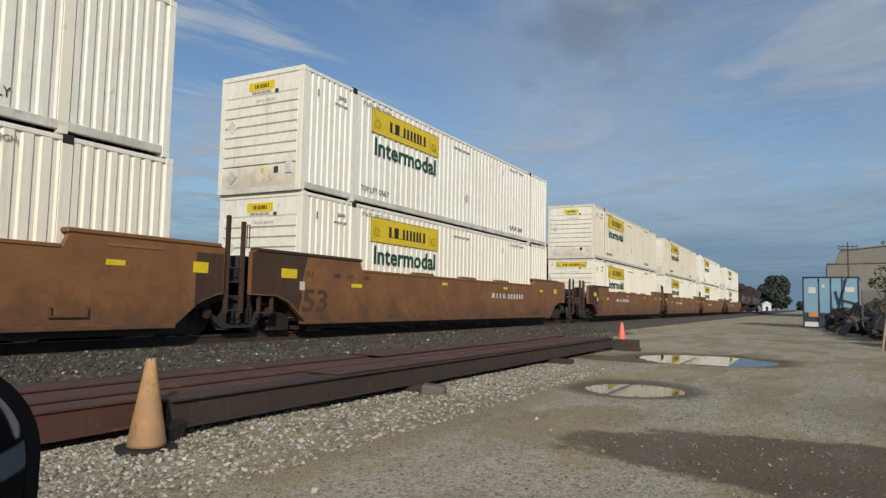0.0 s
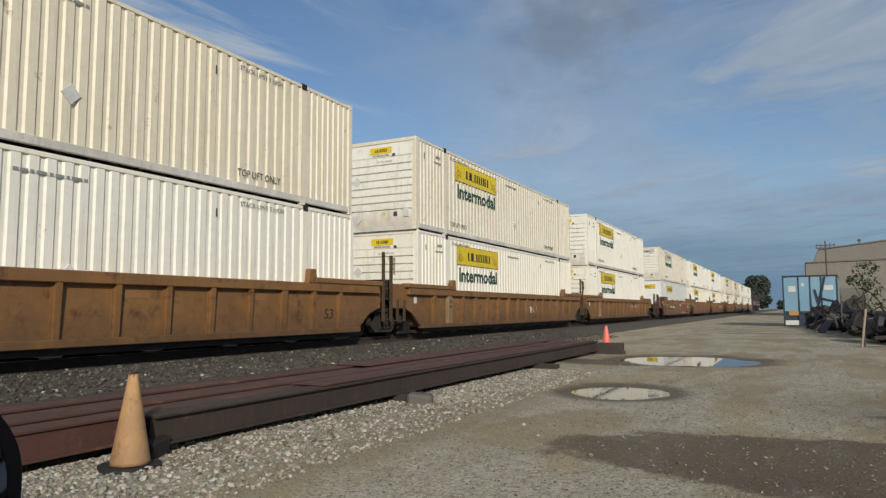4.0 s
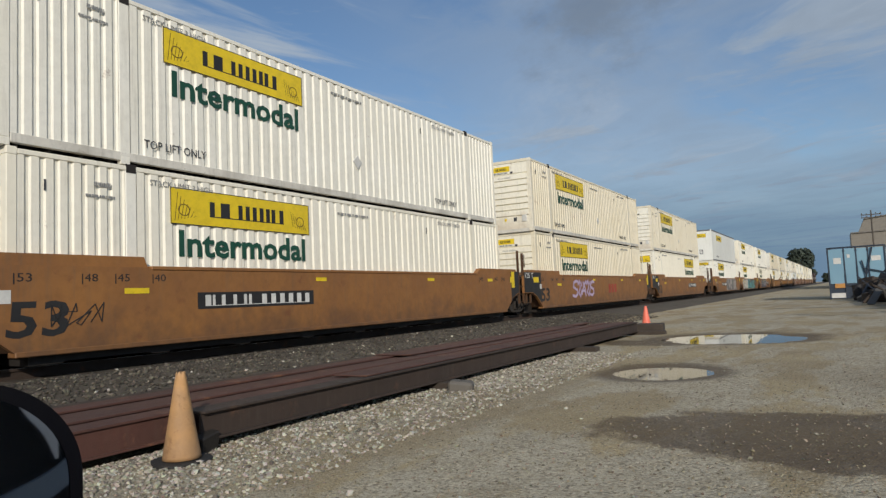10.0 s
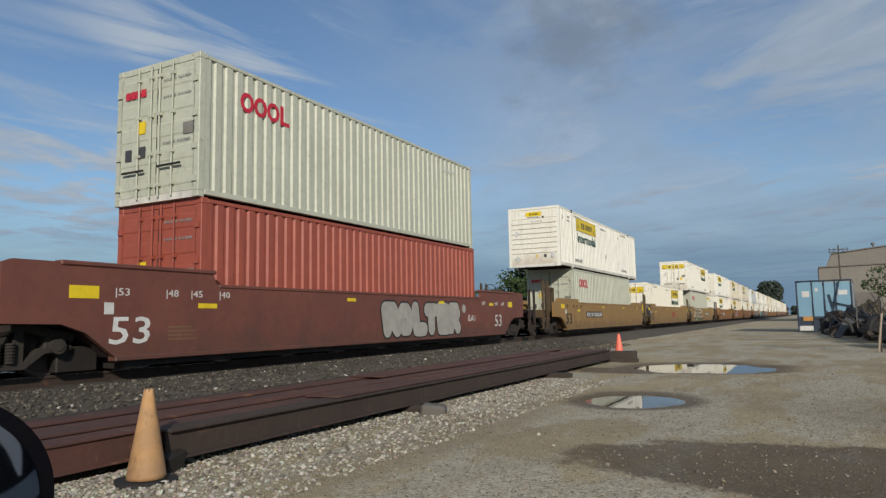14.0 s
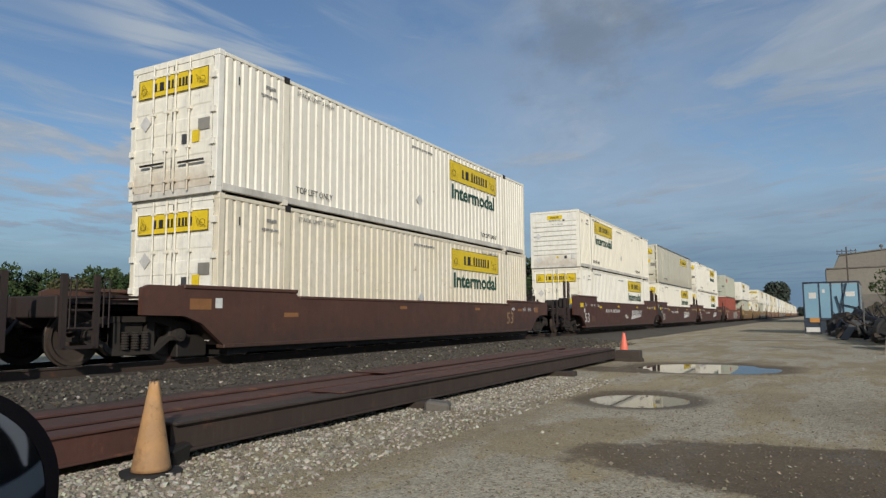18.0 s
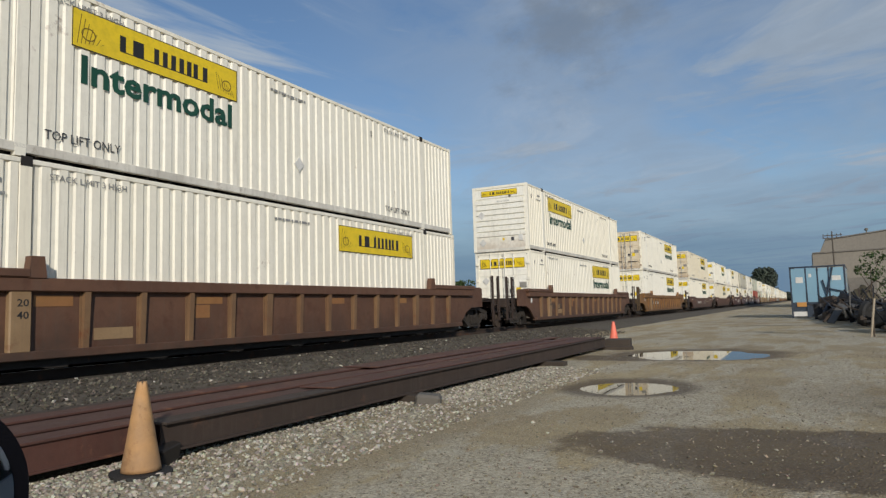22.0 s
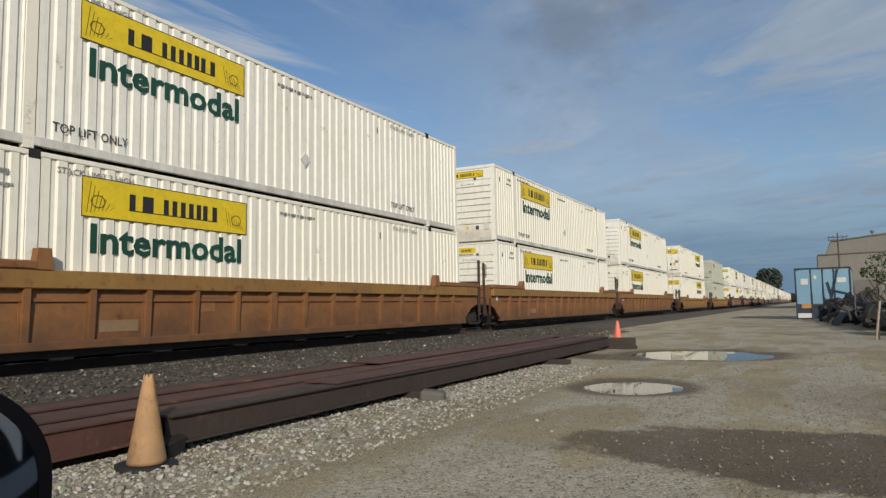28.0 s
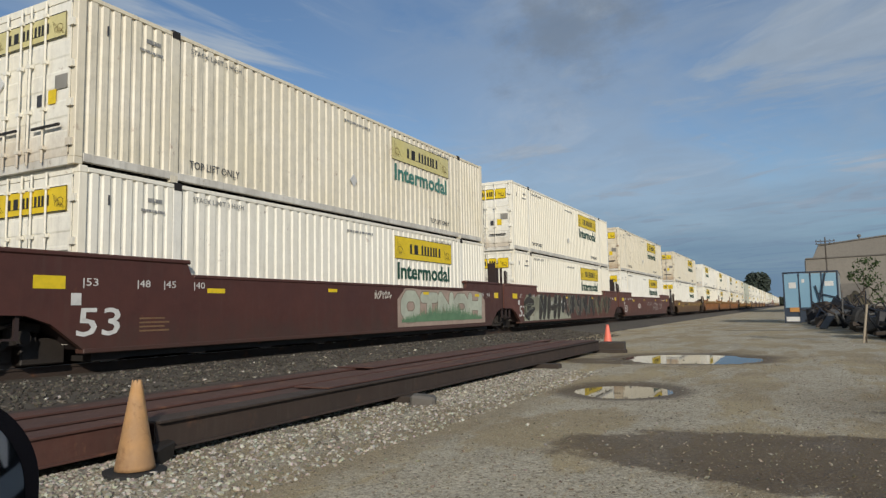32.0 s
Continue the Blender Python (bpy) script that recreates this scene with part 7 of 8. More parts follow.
TIMBER = surface("tarred_timber", (0.06, 0.045, 0.034), rough=0.9, bump=0.4)
RAILSTEEL = surface("rusty_rail_steel", (0.055, 0.036, 0.026), rough=0.7, metal=0.1, rust=0.4, bump=0.1)
track = thing("track", "rusty steel rails on dark timber sleepers", "railway track", Matrix.Translation((TRACK, 0, RAIL)), kind="structure")
for s in (1, -1):
    def rail(bm, s=s):
        for a, b, z0, z1 in ((-0.07, 0.07, -0.17, -0.155), (-0.012, 0.012, -0.155, -0.04), (-0.035, 0.035, -0.04, -0.004)):
            box(bm, s * 0.755 + a, s * 0.755 + b, -300, 1500, z0, z1)
    r = part("rail", ("rail", s), rail, RAILSTEEL, track, "rusty rail")
    part("rail_head", ("railhead", s), lambda bm, s=s: box(bm, s * 0.755 - 0.030, s * 0.755 + 0.030, -300, 1500, -0.004, 0.0), TREAD, r, "polished running surface")
for k in range(64):
    part("sleeper", "sleeper", lambda bm: box(bm, -1.3, 1.3, -0.115, 0.115, -0.34, -0.162, 0.01), TIMBER, track, at=Matrix.Translation((0, -6 + 0.52 * k, 0)))


def far_sleepers(bm):
    for k in range(540):
        y = 27.28 + 0.52 * k
        box(bm, -1.3, 1.3, y - 0.115, y + 0.115, -0.34, -0.162)


tagged(part("far_sleepers", "farsleepers", far_sleepers, TIMBER, track), kind="stuff")
pebbles("ballast_stones", 14000, (TRACK + 1.35, TRACK + 4.7, 0.5, 30), (0.018, 0.045), DARK_STONE, "loose grey ballast stones", 3, lambda x, y: bed(x) + 0.006, 1.0, True)
pebbles("pale_stones", 260, (TRACK + 1.5, TRACK + 4.6, 1, 26), (0.03, 0.055), PALE_STONE, "scattered pale stones on the ballast", 4, lambda x, y: bed(x) + 0.01)
pebbles("limestone_gravel", 24000, (-5.1, -3.3, 1.0, 13), (0.007, 0.031), PALE_STONE, "coarse pale limestone gravel along the steel pile", 5, ground_height, 2.9, True)
pebbles("fine_gravel", 17000, (-4.2, 3.6, 1.8, 18), (0.006, 0.017), TAN_STONE, "fine loose gravel on the lot", 6, ground_height)
pebbles("pebble_scatter", 230, (-4.0, 4.0, 2.5, 26), (0.012, 0.034), PALE_STONE, "scattered pebbles", 7, ground_height)

# the pile of steel beams beside the track
BEAM = surface("rusted_beam_steel", (0.098, 0.038, 0.026), (0.064, 0.029, 0.022), 0.8, 0.0, grain=14.0, blotch=0.9, bump=0.2, rust=0.40, streak=0.3,
               rust_color=(0.19, 0.085, 0.045))
BEAM_DARK = surface("blackened_beam_steel", (0.048, 0.031, 0.023), (0.036, 0.024, 0.018), 0.8, 0.0, bump=0.25, rust=0.3, streak=0.4, rust_color=(0.10, 0.05, 0.03))


def beam(x, y0, y1, z, width, height, material, yaw=0.0, lip=0.0):
    t = 0.022
    b = thing("steel_beam", "long rusted steel beam lying in a pile on timbers", "beam", pose(x, y0, z, 0, 0, yaw), "pile of steel beams")
    n = y1 - y0
    part("flange", ("flange", width, n, 0), lambda bm: box(bm, -width / 2, width / 2, 0, n, 0, t, 0.004), material, b)
    part("flange", ("flange", width, n, height), lambda bm: box(bm, -width / 2, width / 2, 0, n, height - t, height, 0.004), material, b)
    xw = width / 2 - lip - 0.012 if lip else 0.0
    part("web", ("web", n, height, xw), lambda bm: box(bm, xw - 0.012, xw + 0.012, 0, n, t, height - t), material, b)


beam(-4.82, 3.95, 18.2, 0.09, 0.28, 0.250, BEAM_DARK, 0.0, 0.05)
beam(-5.13, 2.75 - 6, 17.6, 0.09, 0.30, 0.240, BEAM, 0.25, 0.025)
beam(-5.46, -4.2, 18.0, 0.09, 0.30, 0.262, BEAM, 0.2, 0.02)
beam(-5.80, -4.0, 17.1, 0.09, 0.32, 0.240, BEAM, 0.1)
beam(-6.14, -4.6, 18.3, 0.09, 0.30, 0.265, BEAM)
beam(-6.46, -3.8, 17.8, 0.09, 0.28, 0.245, BEAM_DARK)
for k, (x0, x1, y0, y1, z) in enumerate(((-5.22, -4.74, 6.28, 17.9, 0.345), (-6.30, -5.66, 8.6, 16.0, 0.362))):
    ob = part("steel_plate", ("topplate", k), lambda bm: box(bm, x0, x1, y0, y1, z, z + 0.016, 0.004), BEAM, at=Matrix())
    tagged(ob, "long flat rusted steel plate lying on the beams", "plate", "plates on the pile")
for k, y in enumerate((7.9, 13.4, 18.4, 1.2)):
    sk = part("timber_block", ("block", k), lambda bm: box(bm, -1.35, 1.25 if k != 2 else 1.5, -0.12, 0.14, -0.03, 0.09, 0.012), TIMBER, at=Matrix.Translation((-5.55, y, 0)))
    tagged(sk, "grey weathered timber under the steel pile", "timber", "timbers under the beams")
tagged(part("timber_block", "endblock", lambda bm: box(bm, -0.35, 0.35, -0.35, 0.35, -0.02, 0.26, 0.02), TIMBER, at=pose(-4.55, 18.9, 0, 0, 0, 8)), "squared dark timber at the end of the steel pile", "timber")
tagged(part("concrete_lump", "lump", lambda bm: box(bm, -0.16, 0.16, -0.11, 0.11, -0.02, 0.13, 0.03), surface("weathered_concrete", (0.14, 0.125, 0.105), bump=0.5), at=pose(-4.32, 7.72, 0, 4, 6, 20)), "broken grey block beside the steel pile", "rubble")
tagged(part("steel_offcut", "offcut", lambda bm: box(bm, -0.05, 0.05, -0.12, 0.12, -0.01, 0.16, 0.01), DARK, at=pose(-4.72, 3.98, 0.0, 8, 12, 15)), "dark bent steel offcut at the pile's end", "scrap")

# traffic cones
CONE = surface("sun_bleached_orange", (0.55, 0.30, 0.115), (0.46, 0.27, 0.13), 0.7, grain=9, blotch=6.0, bump=0.15, streak=0.08, rust=0.55, rust_scale=8.0, rust_color=(0.24, 0.125, 0.055), foot=0.45, foot_color=(0.16, 0.10, 0.06))
CONE_RED = surface("bright_red_orange", (0.85, 0.17, 0.10), (0.82, 0.22, 0.16), 0.5, bump=0.05)


def cone_body(bm, k, torn):
    """A tapered shell; a torn one has a ragged, notched mouth."""
    lathe(bm, [(0.150 * k, 0.03), (0.145 * k, 0.06 * k), (0.10 * k, 0.32 * k), (0.045 * k, 0.66 * k), (0.038 * k, 0.70 * k), (0.030 * k, 0.71 * k), (0.026 * k, 0.68 * k)], 28)
    if torn:
        rng = random.Random(3)
        drop = {i: rng.choice((0.0, 0.0, 0.006, 0.012, 0.02)) for i in range(28)}
        for v in bm.verts:
            if v.co.z > 0.655 * k:
                v.co.z -= drop[int((math.atan2(v.co.y, v.co.x) / (2 * math.pi) + 1.0) * 28 + 0.5) % 28]
            else:
                v.co.x *= 1 + 0.03 * noise.noise((v.co.z * 9, 0.0, math.atan2(v.co.y, v.co.x)))


def cone(x, y, height, material, label, lean):
    c = thing("traffic_cone", label, "cone", pose(x, y, ground_height(x, y) + 0.0, lean, 0, 20), "traffic cones")
    k = height / 0.71
    body = part("body", ("conebody", height), lambda bm: cone_body(bm, k, material is CONE), material, c)
    body.data.polygons.foreach_set("use_smooth", [True] * len(body.data.polygons))

    def foot(bm):
        o = []
        for i in range(24):
            a = i * math.pi / 12
            q = 0.235 * k * (1 + 0.05 * math.cos(4 * a) + 0.02 * noise.noise((math.cos(a) * 3, math.sin(a) * 3, 1.0)))
            o.append((q * math.cos(a), q * math.sin(a)))
        slab(bm, o, -0.02, 0.022)
    part("base", ("conebase", height), foot, RUBBER, c, "black rubber base")


cone(-4.61, 3.66, 0.71, CONE, "sun-bleached orange traffic cone in the gravel", 0)
cone(-4.90, 19.9, 0.71, CONE_RED, "bright red-orange traffic cone by the steel pile", 3)


# ---- the far side of the lot ----
def scatter_leaves(name, centres, per, size, material, seed, parent):
    """Many small leaves round a set of clump centres, as one crown."""
    rng = np.random.default_rng(seed)
    verts, faces = [], []
    for cx, cy, cz, r in centres:
        p = rng.normal(0, 1, (per, 3))
        p /= np.linalg.norm(p, axis=1)[:, None]
        p *= (rng.uniform(0.35, 1.0, per) ** 0.6)[:, None] * r * np.array([1, 1, 0.85])
        for q in p:
            a, b = rng.normal(0, 1, 3), rng.normal(0, 1, 3)
            a /= np.linalg.norm(a)
            b -= a * (a @ b)
            b /= np.linalg.norm(b)
            s = size * rng.uniform(0.6, 1.3)
            c = q + np.array([cx, cy, cz])
            k = len(verts)
            verts += [tuple(c - a * s), tuple(c + b * s * 0.5), tuple(c + a * s), tuple(c - b * s * 0.5)]
            faces.append((k, k + 1, k + 2, k + 3))
    me = bpy.data.meshes.new(name)
    me.from_pydata(verts, [], faces)
    me.materials.append(material)
    ob = new(name, me)
    ob.parent = parent
    return ob


LEAF = stone_material("tree_leaves", (0.022, 0.045, 0.012), (0.045, 0.085, 0.02), (0.085, 0.12, 0.035))
# greyer and bluer than the near leaves: far haze is mixed into the colour
LEAF_HAZED = stone_material("hazed_tree_leaves", (0.045, 0.062, 0.048), (0.065, 0.088, 0.064), (0.095, 0.115, 0.082))
LEAF_DRY = stone_material("dry_leaves", (0.05, 0.06, 0.02), (0.09, 0.09, 0.03), (0.14, 0.12, 0.05))
BARK = surface("bark", (0.09, 0.07, 0.05), rough=0.9, bump=0.5)


def tree(height, spread, seed, leaf, label, leaves=90, size=0.28, low=0.30):
    rng = random.Random(seed)
    t = thing("tree", label, "tree", Matrix(), "trees beyond the railway")

    def trunk(bm):
        tube(bm, (0, 0, -0.2), (0.1, 0, height * 0.35), height * 0.030, 9, height * 0.020)
        tube(bm, (0.1, 0, height * 0.35), (0.0, 0.1, height * 0.75), height * 0.020, 8, height * 0.008)
        for k in range(7):
            a = k * 2.4
            z0 = height * (0.28 + 0.06 * k)
            tube(bm, (0.05, 0, z0), (spread * 0.6 * math.cos(a), spread * 0.6 * math.sin(a), z0 + height * 0.2), height * 0.011, 6, height * 0.004)
    part("trunk", ("trunk", seed), trunk, BARK, t)
    cs = []
    for k in range(26):
        a, h = rng.uniform(0, 6.28), rng.uniform(low, 0.92)
        r = spread * (1.0 - 0.75 * abs(h - 0.5) * 1.3) * rng.uniform(0.35, 0.9)
        cs.append((r * math.cos(a), r * math.sin(a), height * h, spread * rng.uniform(0.26, 0.42)))
    scatter_leaves("crown", cs, leaves, size, leaf, seed, t)
    return t


def place_far(ob, az, dist, turn=0.0, scale=1.0):
    a = radians(az)
    return copy_thing(ob, pose(-math.sin(a) * dist, math.cos(a) * dist, 0, 0, 0, turn) @ Matrix.Scale(scale, 4))


TREES = [tree(8.5, 3.8, 1, LEAF, "full green tree beyond the tracks"), tree(7.2, 4.2, 2, LEAF, "broad green tree beyond the tracks"),
         tree(6.4, 3.2, 3, LEAF_DRY, "yellowing tree beyond the tracks"), tree(9.6, 4.9, 4, LEAF_HAZED, "large round-crowned dark green tree", 260, 0.5, 0.14)]
rng = random.Random(17)
for k in range(44):
    az = 19 + k * 1.1 + rng.uniform(-0.4, 0.4)
    d = rng.uniform(108, 135)
    o = TREES[k % 3]
    place_far(o, az, d, rng.uniform(0, 360), rng.uniform(0.85, 1.2) * (1.0 if az > 44 else 0.62))
for az, d, k in ((20.3, 82, 0), (21.6, 86, 1), (18.6, 90, 0), (2.45, 430, 3)):
    place_far(TREES[k], az, d, az * 40, 2.0 if k == 3 else 1.0)
TREES[0].matrix_basis = pose(-150, 40, 0)
TREES[1].matrix_basis = pose(-158, 52, 0)
TREES[2].matrix_basis = pose(-160, 30, 0)
TREES[3].matrix_basis = pose(-60, 300, 0)

TRAILER = surface("white_trailer_paint", (0.74, 0.74, 0.72), rough=0.4, streak=0.2)


def trailer():
    t = thing("trailer", "white box trailer parked beyond the tracks", "trailer", Matrix(), "parked trailers")
    part("body", "trailerbody", lambda bm: box(bm, -1.3, 1.3, 0, 13.0, 1.1, 3.9, 0.05), TRAILER, t)
    part("frame", "trailerframe", lambda bm: (box(bm, -0.5, 0.5, 0.3, 12.5, 0.85, 1.1), box(bm, -0.9, -0.75, 9.5, 9.65, 0.0, 0.9), box(bm, 0.75, 0.9, 9.5, 9.65, 0.0, 0.9)), DARK, t)
    for s in (1, -1):
        for y in (1.8, 3.1):
            part("wheel", ("trailerwheel", s), lambda bm, s=s: lathe(bm, [(0.5, s * 0.95), (0.52, s * 1.0), (0.52, s * 1.2), (0.5, s * 1.25)][::s], 18, axis="x"), RUBBER, t, at=Matrix.Translation((0, y, 0.52)))
    return t


first = trailer()
first.matrix_basis = pose(-78, 62, 0, 0, 0, 60)
for k in range(6):
    a = radians(41 + 3.4 * k)
    copy_thing(first, pose(-math.sin(a) * 105, math.cos(a) * 105, 0, 0, 0, 41 + 3.4 * k + (80 if k % 2 else 95)))

hut = thing("white_shed", "small white shed far down the line by the tree", "shed", pose(-20.6, 382, 0, 0, 0, 12))
part("wall", "hutwall", lambda bm: box(bm, -2.0, 2.0, 0, 5.0, 0, 3.4), TRAILER, hut)
part("roof", "hutroof", lambda bm: prism_xz(bm, [(-2.3, 3.4), (2.3, 3.4), (0, 4.9)], -0.3, 5.3), TRAILER, hut)
part("door", "hutdoor", lambda bm: box(bm, -0.6, 0.6, -0.04, 0.0, 0, 2.2), DARK, hut, "dark doorway")
for k in range(9):
    place_far(TREES[3], 0.9 - 0.62 * k + rng.uniform(-0.15, 0.15), rng.uniform(560, 640), rng.uniform(0, 360), rng.uniform(0.55, 0.95))
WALL = surface("grey_beige_metal_cladding", (0.215, 0.193, 0.160), (0.195, 0.175, 0.146), 0.7, streak=0.25, grain=3.0, blotch=0.15)
ROOF = surface("grey_roof", (0.17, 0.155, 0.135), rough=0.8)
shed = thing("warehouse", "large grey-beige warehouse with flat roofs behind the scrap", "building", Matrix.Translation((0, 0, 0)))


def gabled(nm, y0, y1, outline):
    """A hall with a pitched roof: its (x, z) outline pulled along y, and a roof sheet over it."""
    def body(bm):
        f = [bm.verts.new((x, y0, z)) for x, z in outline]
        g = [bm.verts.new((x, y1, z)) for x, z in outline]
        bm.faces.new(f)
        bm.faces.new(g[::-1])
        for i in range(len(outline)):
            j = (i + 1) % len(outline)
            bm.faces.new((f[i], g[i], g[j], f[j]))
    part("wall", (nm, "wall"), body, WALL, shed)

    def lid(bm):
        top = outline[2:-1] if len(outline) > 4 else outline[2:]
        for (xa, za), (xb, zb) in zip(top, top[1:]):
            vs = [bm.verts.new(p) for p in ((xa, y0 - 0.2, za + 0.02), (xb, y0 - 0.2, zb + 0.02), (xb, y1, zb + 0.02), (xa, y1, za + 0.02), (xa, y0 - 0.2, za + 0.2), (xb, y0 - 0.2, zb + 0.2), (xb, y1, zb + 0.2), (xa, y1, za + 0.2))]
            for q in ((0, 1, 5, 4), (4, 5, 6, 7), (1, 2, 6, 5), (3, 0, 4, 7), (0, 3, 2, 1), (2, 3, 7, 6)):
                bm.faces.new([vs[i] for i in q])
    part("roof", (nm, "roof"), lid, ROOF, shed)


gabled("annex", 119.0, 128.4, [(1.95, 0), (14.0, 0), (14.0, 8.3), (1.95, 8.1)])
gabled("hall", 128.5, 172.0, [(3.0, 0), (48.0, 0), (48.0, 11.2), (26.0, 13.2), (4.1, 10.8), (3.0, 8.4)])
part("roof_vent", "vent1", lambda bm: (tube(bm, (0, 0, 0), (0, 0, 0.7), 0.10, 8), lathe(bm, [(0.3, 0.7), (0.3, 0.95), (0.1, 1.1)], 10)), ROOF, shed, "roof ventilator", Matrix.Translation((10.2, 131, 11.5)))
part("roller_door", "halldoor", lambda bm: box(bm, 6.4, 10.0, 118.93, 119.0, 0, 4.2), ROOF, shed, "grey roller door")

POLE = surface("grey_pole_timber", (0.10, 0.085, 0.07), rough=0.9)
pole = thing("utility_pole", "grey timber utility pole with crossarms", "pole", pose(4.0, 100, 0))
part("shaft", "shaft", lambda bm: tube(bm, (0, 0, -0.3), (0, 0, 9.8), 0.12, 10, 0.08), POLE, pole)
for z in (9.2, 8.85):
    part("crossarm", ("arm", z), lambda bm, z=z: (box(bm, -1.1, 1.1, -0.045, 0.045, z, z + 0.10), [lathe(bm, [(0.05, z + 0.12), (0.06, z + 0.2), (0.03, z + 0.28)], 8, (x, 0, 0)) for x in (-1.0, -0.5, 0.5, 1.0)]), POLE, pole)

# blue-panelled steel enclosure and the scrap heap in front of it
BLUE = surface("pale_blue_panel", (0.20, 0.345, 0.45), (0.23, 0.385, 0.48), 0.15, blotch=0.5, grain=2.0, speck=0.15, streak=0.12, bump=0.0)
FRAME = surface("dark_frame_steel", (0.050, 0.066, 0.092), rough=0.5, metal=0.3)
ORANGE_P = surface("orange_panel", (0.62, 0.30, 0.08), rough=0.5, streak=0.2)
booth = thing("panelled_enclosure", "steel-framed enclosure with pale blue panels beside the scrap heap", "enclosure", pose(-0.62, 50.0, 0, 0, 0, -4))
# the depth is stretched to thicken the shadow that it casts
BW, BH, BD = 3.2, 3.3, 6.0


def booth_post(bm):
    box(bm, -0.042, 0.042, -0.042, 0.042, 0, BH - 0.05, 0.015)


for k, x in enumerate((0.06, 0.95, 1.62, 2.25, BW - 0.06)):
    part("post", "boothpost", booth_post, FRAME, booth, at=Matrix.Translation((x, 0, 0)))
    part("post", "boothpost", booth_post, FRAME, booth, at=Matrix.Translation((x, BD, 0)))
    if k < 4:
        w_ = (0.95, 1.62, 2.25, BW - 0.06)[k] - x
        part("panel", ("boothpanel", round(w_, 2)), lambda bm, w_=w_: box(bm, 0.06, w_ - 0.06, 0.0, 0.03, 1.0, BH - 0.12), BLUE, booth, "pale blue panel", Matrix.Translation((x, 0, 0)))
# side sheets added to block more sun and thicken the cast shadow
for x in (0.02, BW - 0.04):
    part("panel", "shadowside", lambda bm: box(bm, 0.0, 0.02, 0.08, BD - 0.08, 0.15, BH - 0.1), BLUE, booth, at=Matrix.Translation((x, 0, 0)))
part("panel", "backpanel", lambda bm: box(bm, 0.05, BW - 0.05, BD - 0.02, BD + 0.02, 0.9, BH - 0.1), BLUE, booth)
part("top_rail", "boothtop", lambda bm: [box(bm, 0.0, BW, y - 0.045, y + 0.045, BH - 0.08, BH + 0.02, 0.04) for y in (0, BD)] + [box(bm, x - 0.05, x + 0.05, 0, BD, BH - 0.08, BH + 0.02) for x in (0.06, BW - 0.06)], FRAME, booth)
# dark sheet added to close the open front, so that its shadow deepens
part("lower_panel", "shadowlow", lambda bm: box(bm, 0.06, BW - 0.06, 0.035, 0.06, 0.05, 1.0), FRAME, booth, "dark lower sheet")
part("lower_panel", "orangepanel", lambda bm: box(bm, 0.35, 0.95, -0.02, 0.02, 0.72, 1.0), ORANGE_P, booth, "orange lower panel")
part("lower_panel", "whitepanel", lambda bm: box(bm, 0.12, 0.9, -0.02, 0.02, 0.1, 0.4), PALE, booth, "white lower panel")
for k, (x, z, w_, h) in enumerate(((0.36, 2.25, 0.42, 0.38), (1.12, 2.6, 0.16, 0.22), (2.42, 2.35, 0.5, 0.3))):
    part("sticker", ("sticker", k), lambda bm, w_=w_, h=h: box(bm, 0, w_, -0.012, 0, 0, h), PALE, booth, "white notice", Matrix.Translation((x, -0.001, z)))
part("brace", "brace", lambda bm: (tube(bm, (2.0, -0.1, 1.0), (2.5, -0.1, 3.2), 0.05, 6), tube(bm, (2.0, -0.1, 1.9), (3.1, -0.1, 1.6), 0.04, 6), tube(bm, (1.9, -0.1, 2.4), (2.1, -0.1, 1.5), 0.04, 6)), FRAME, booth)

SCRAP = [surface("scrap_black", (0.016, 0.016, 0.019), rough=0.6, metal=0.2, bump=0.3, rust=0.15), surface("scrap_brown", (0.050, 0.036, 0.026), rough=0.8, bump=0.3, rust=0.3, rust_color=(0.07, 0.04, 0.02)),
         surface("scrap_grey", (0.12, 0.115, 0.105), rough=0.6, metal=0.2, bump=0.2, rust=0.2), surface("scrap_blue", (0.020, 0.028, 0.045), rough=0.5, bump=0.2, rust=0.2), surface("scrap_olive", (0.085, 0.070, 0.040), rough=0.9, bump=0.6)]
rng = random.Random(5)


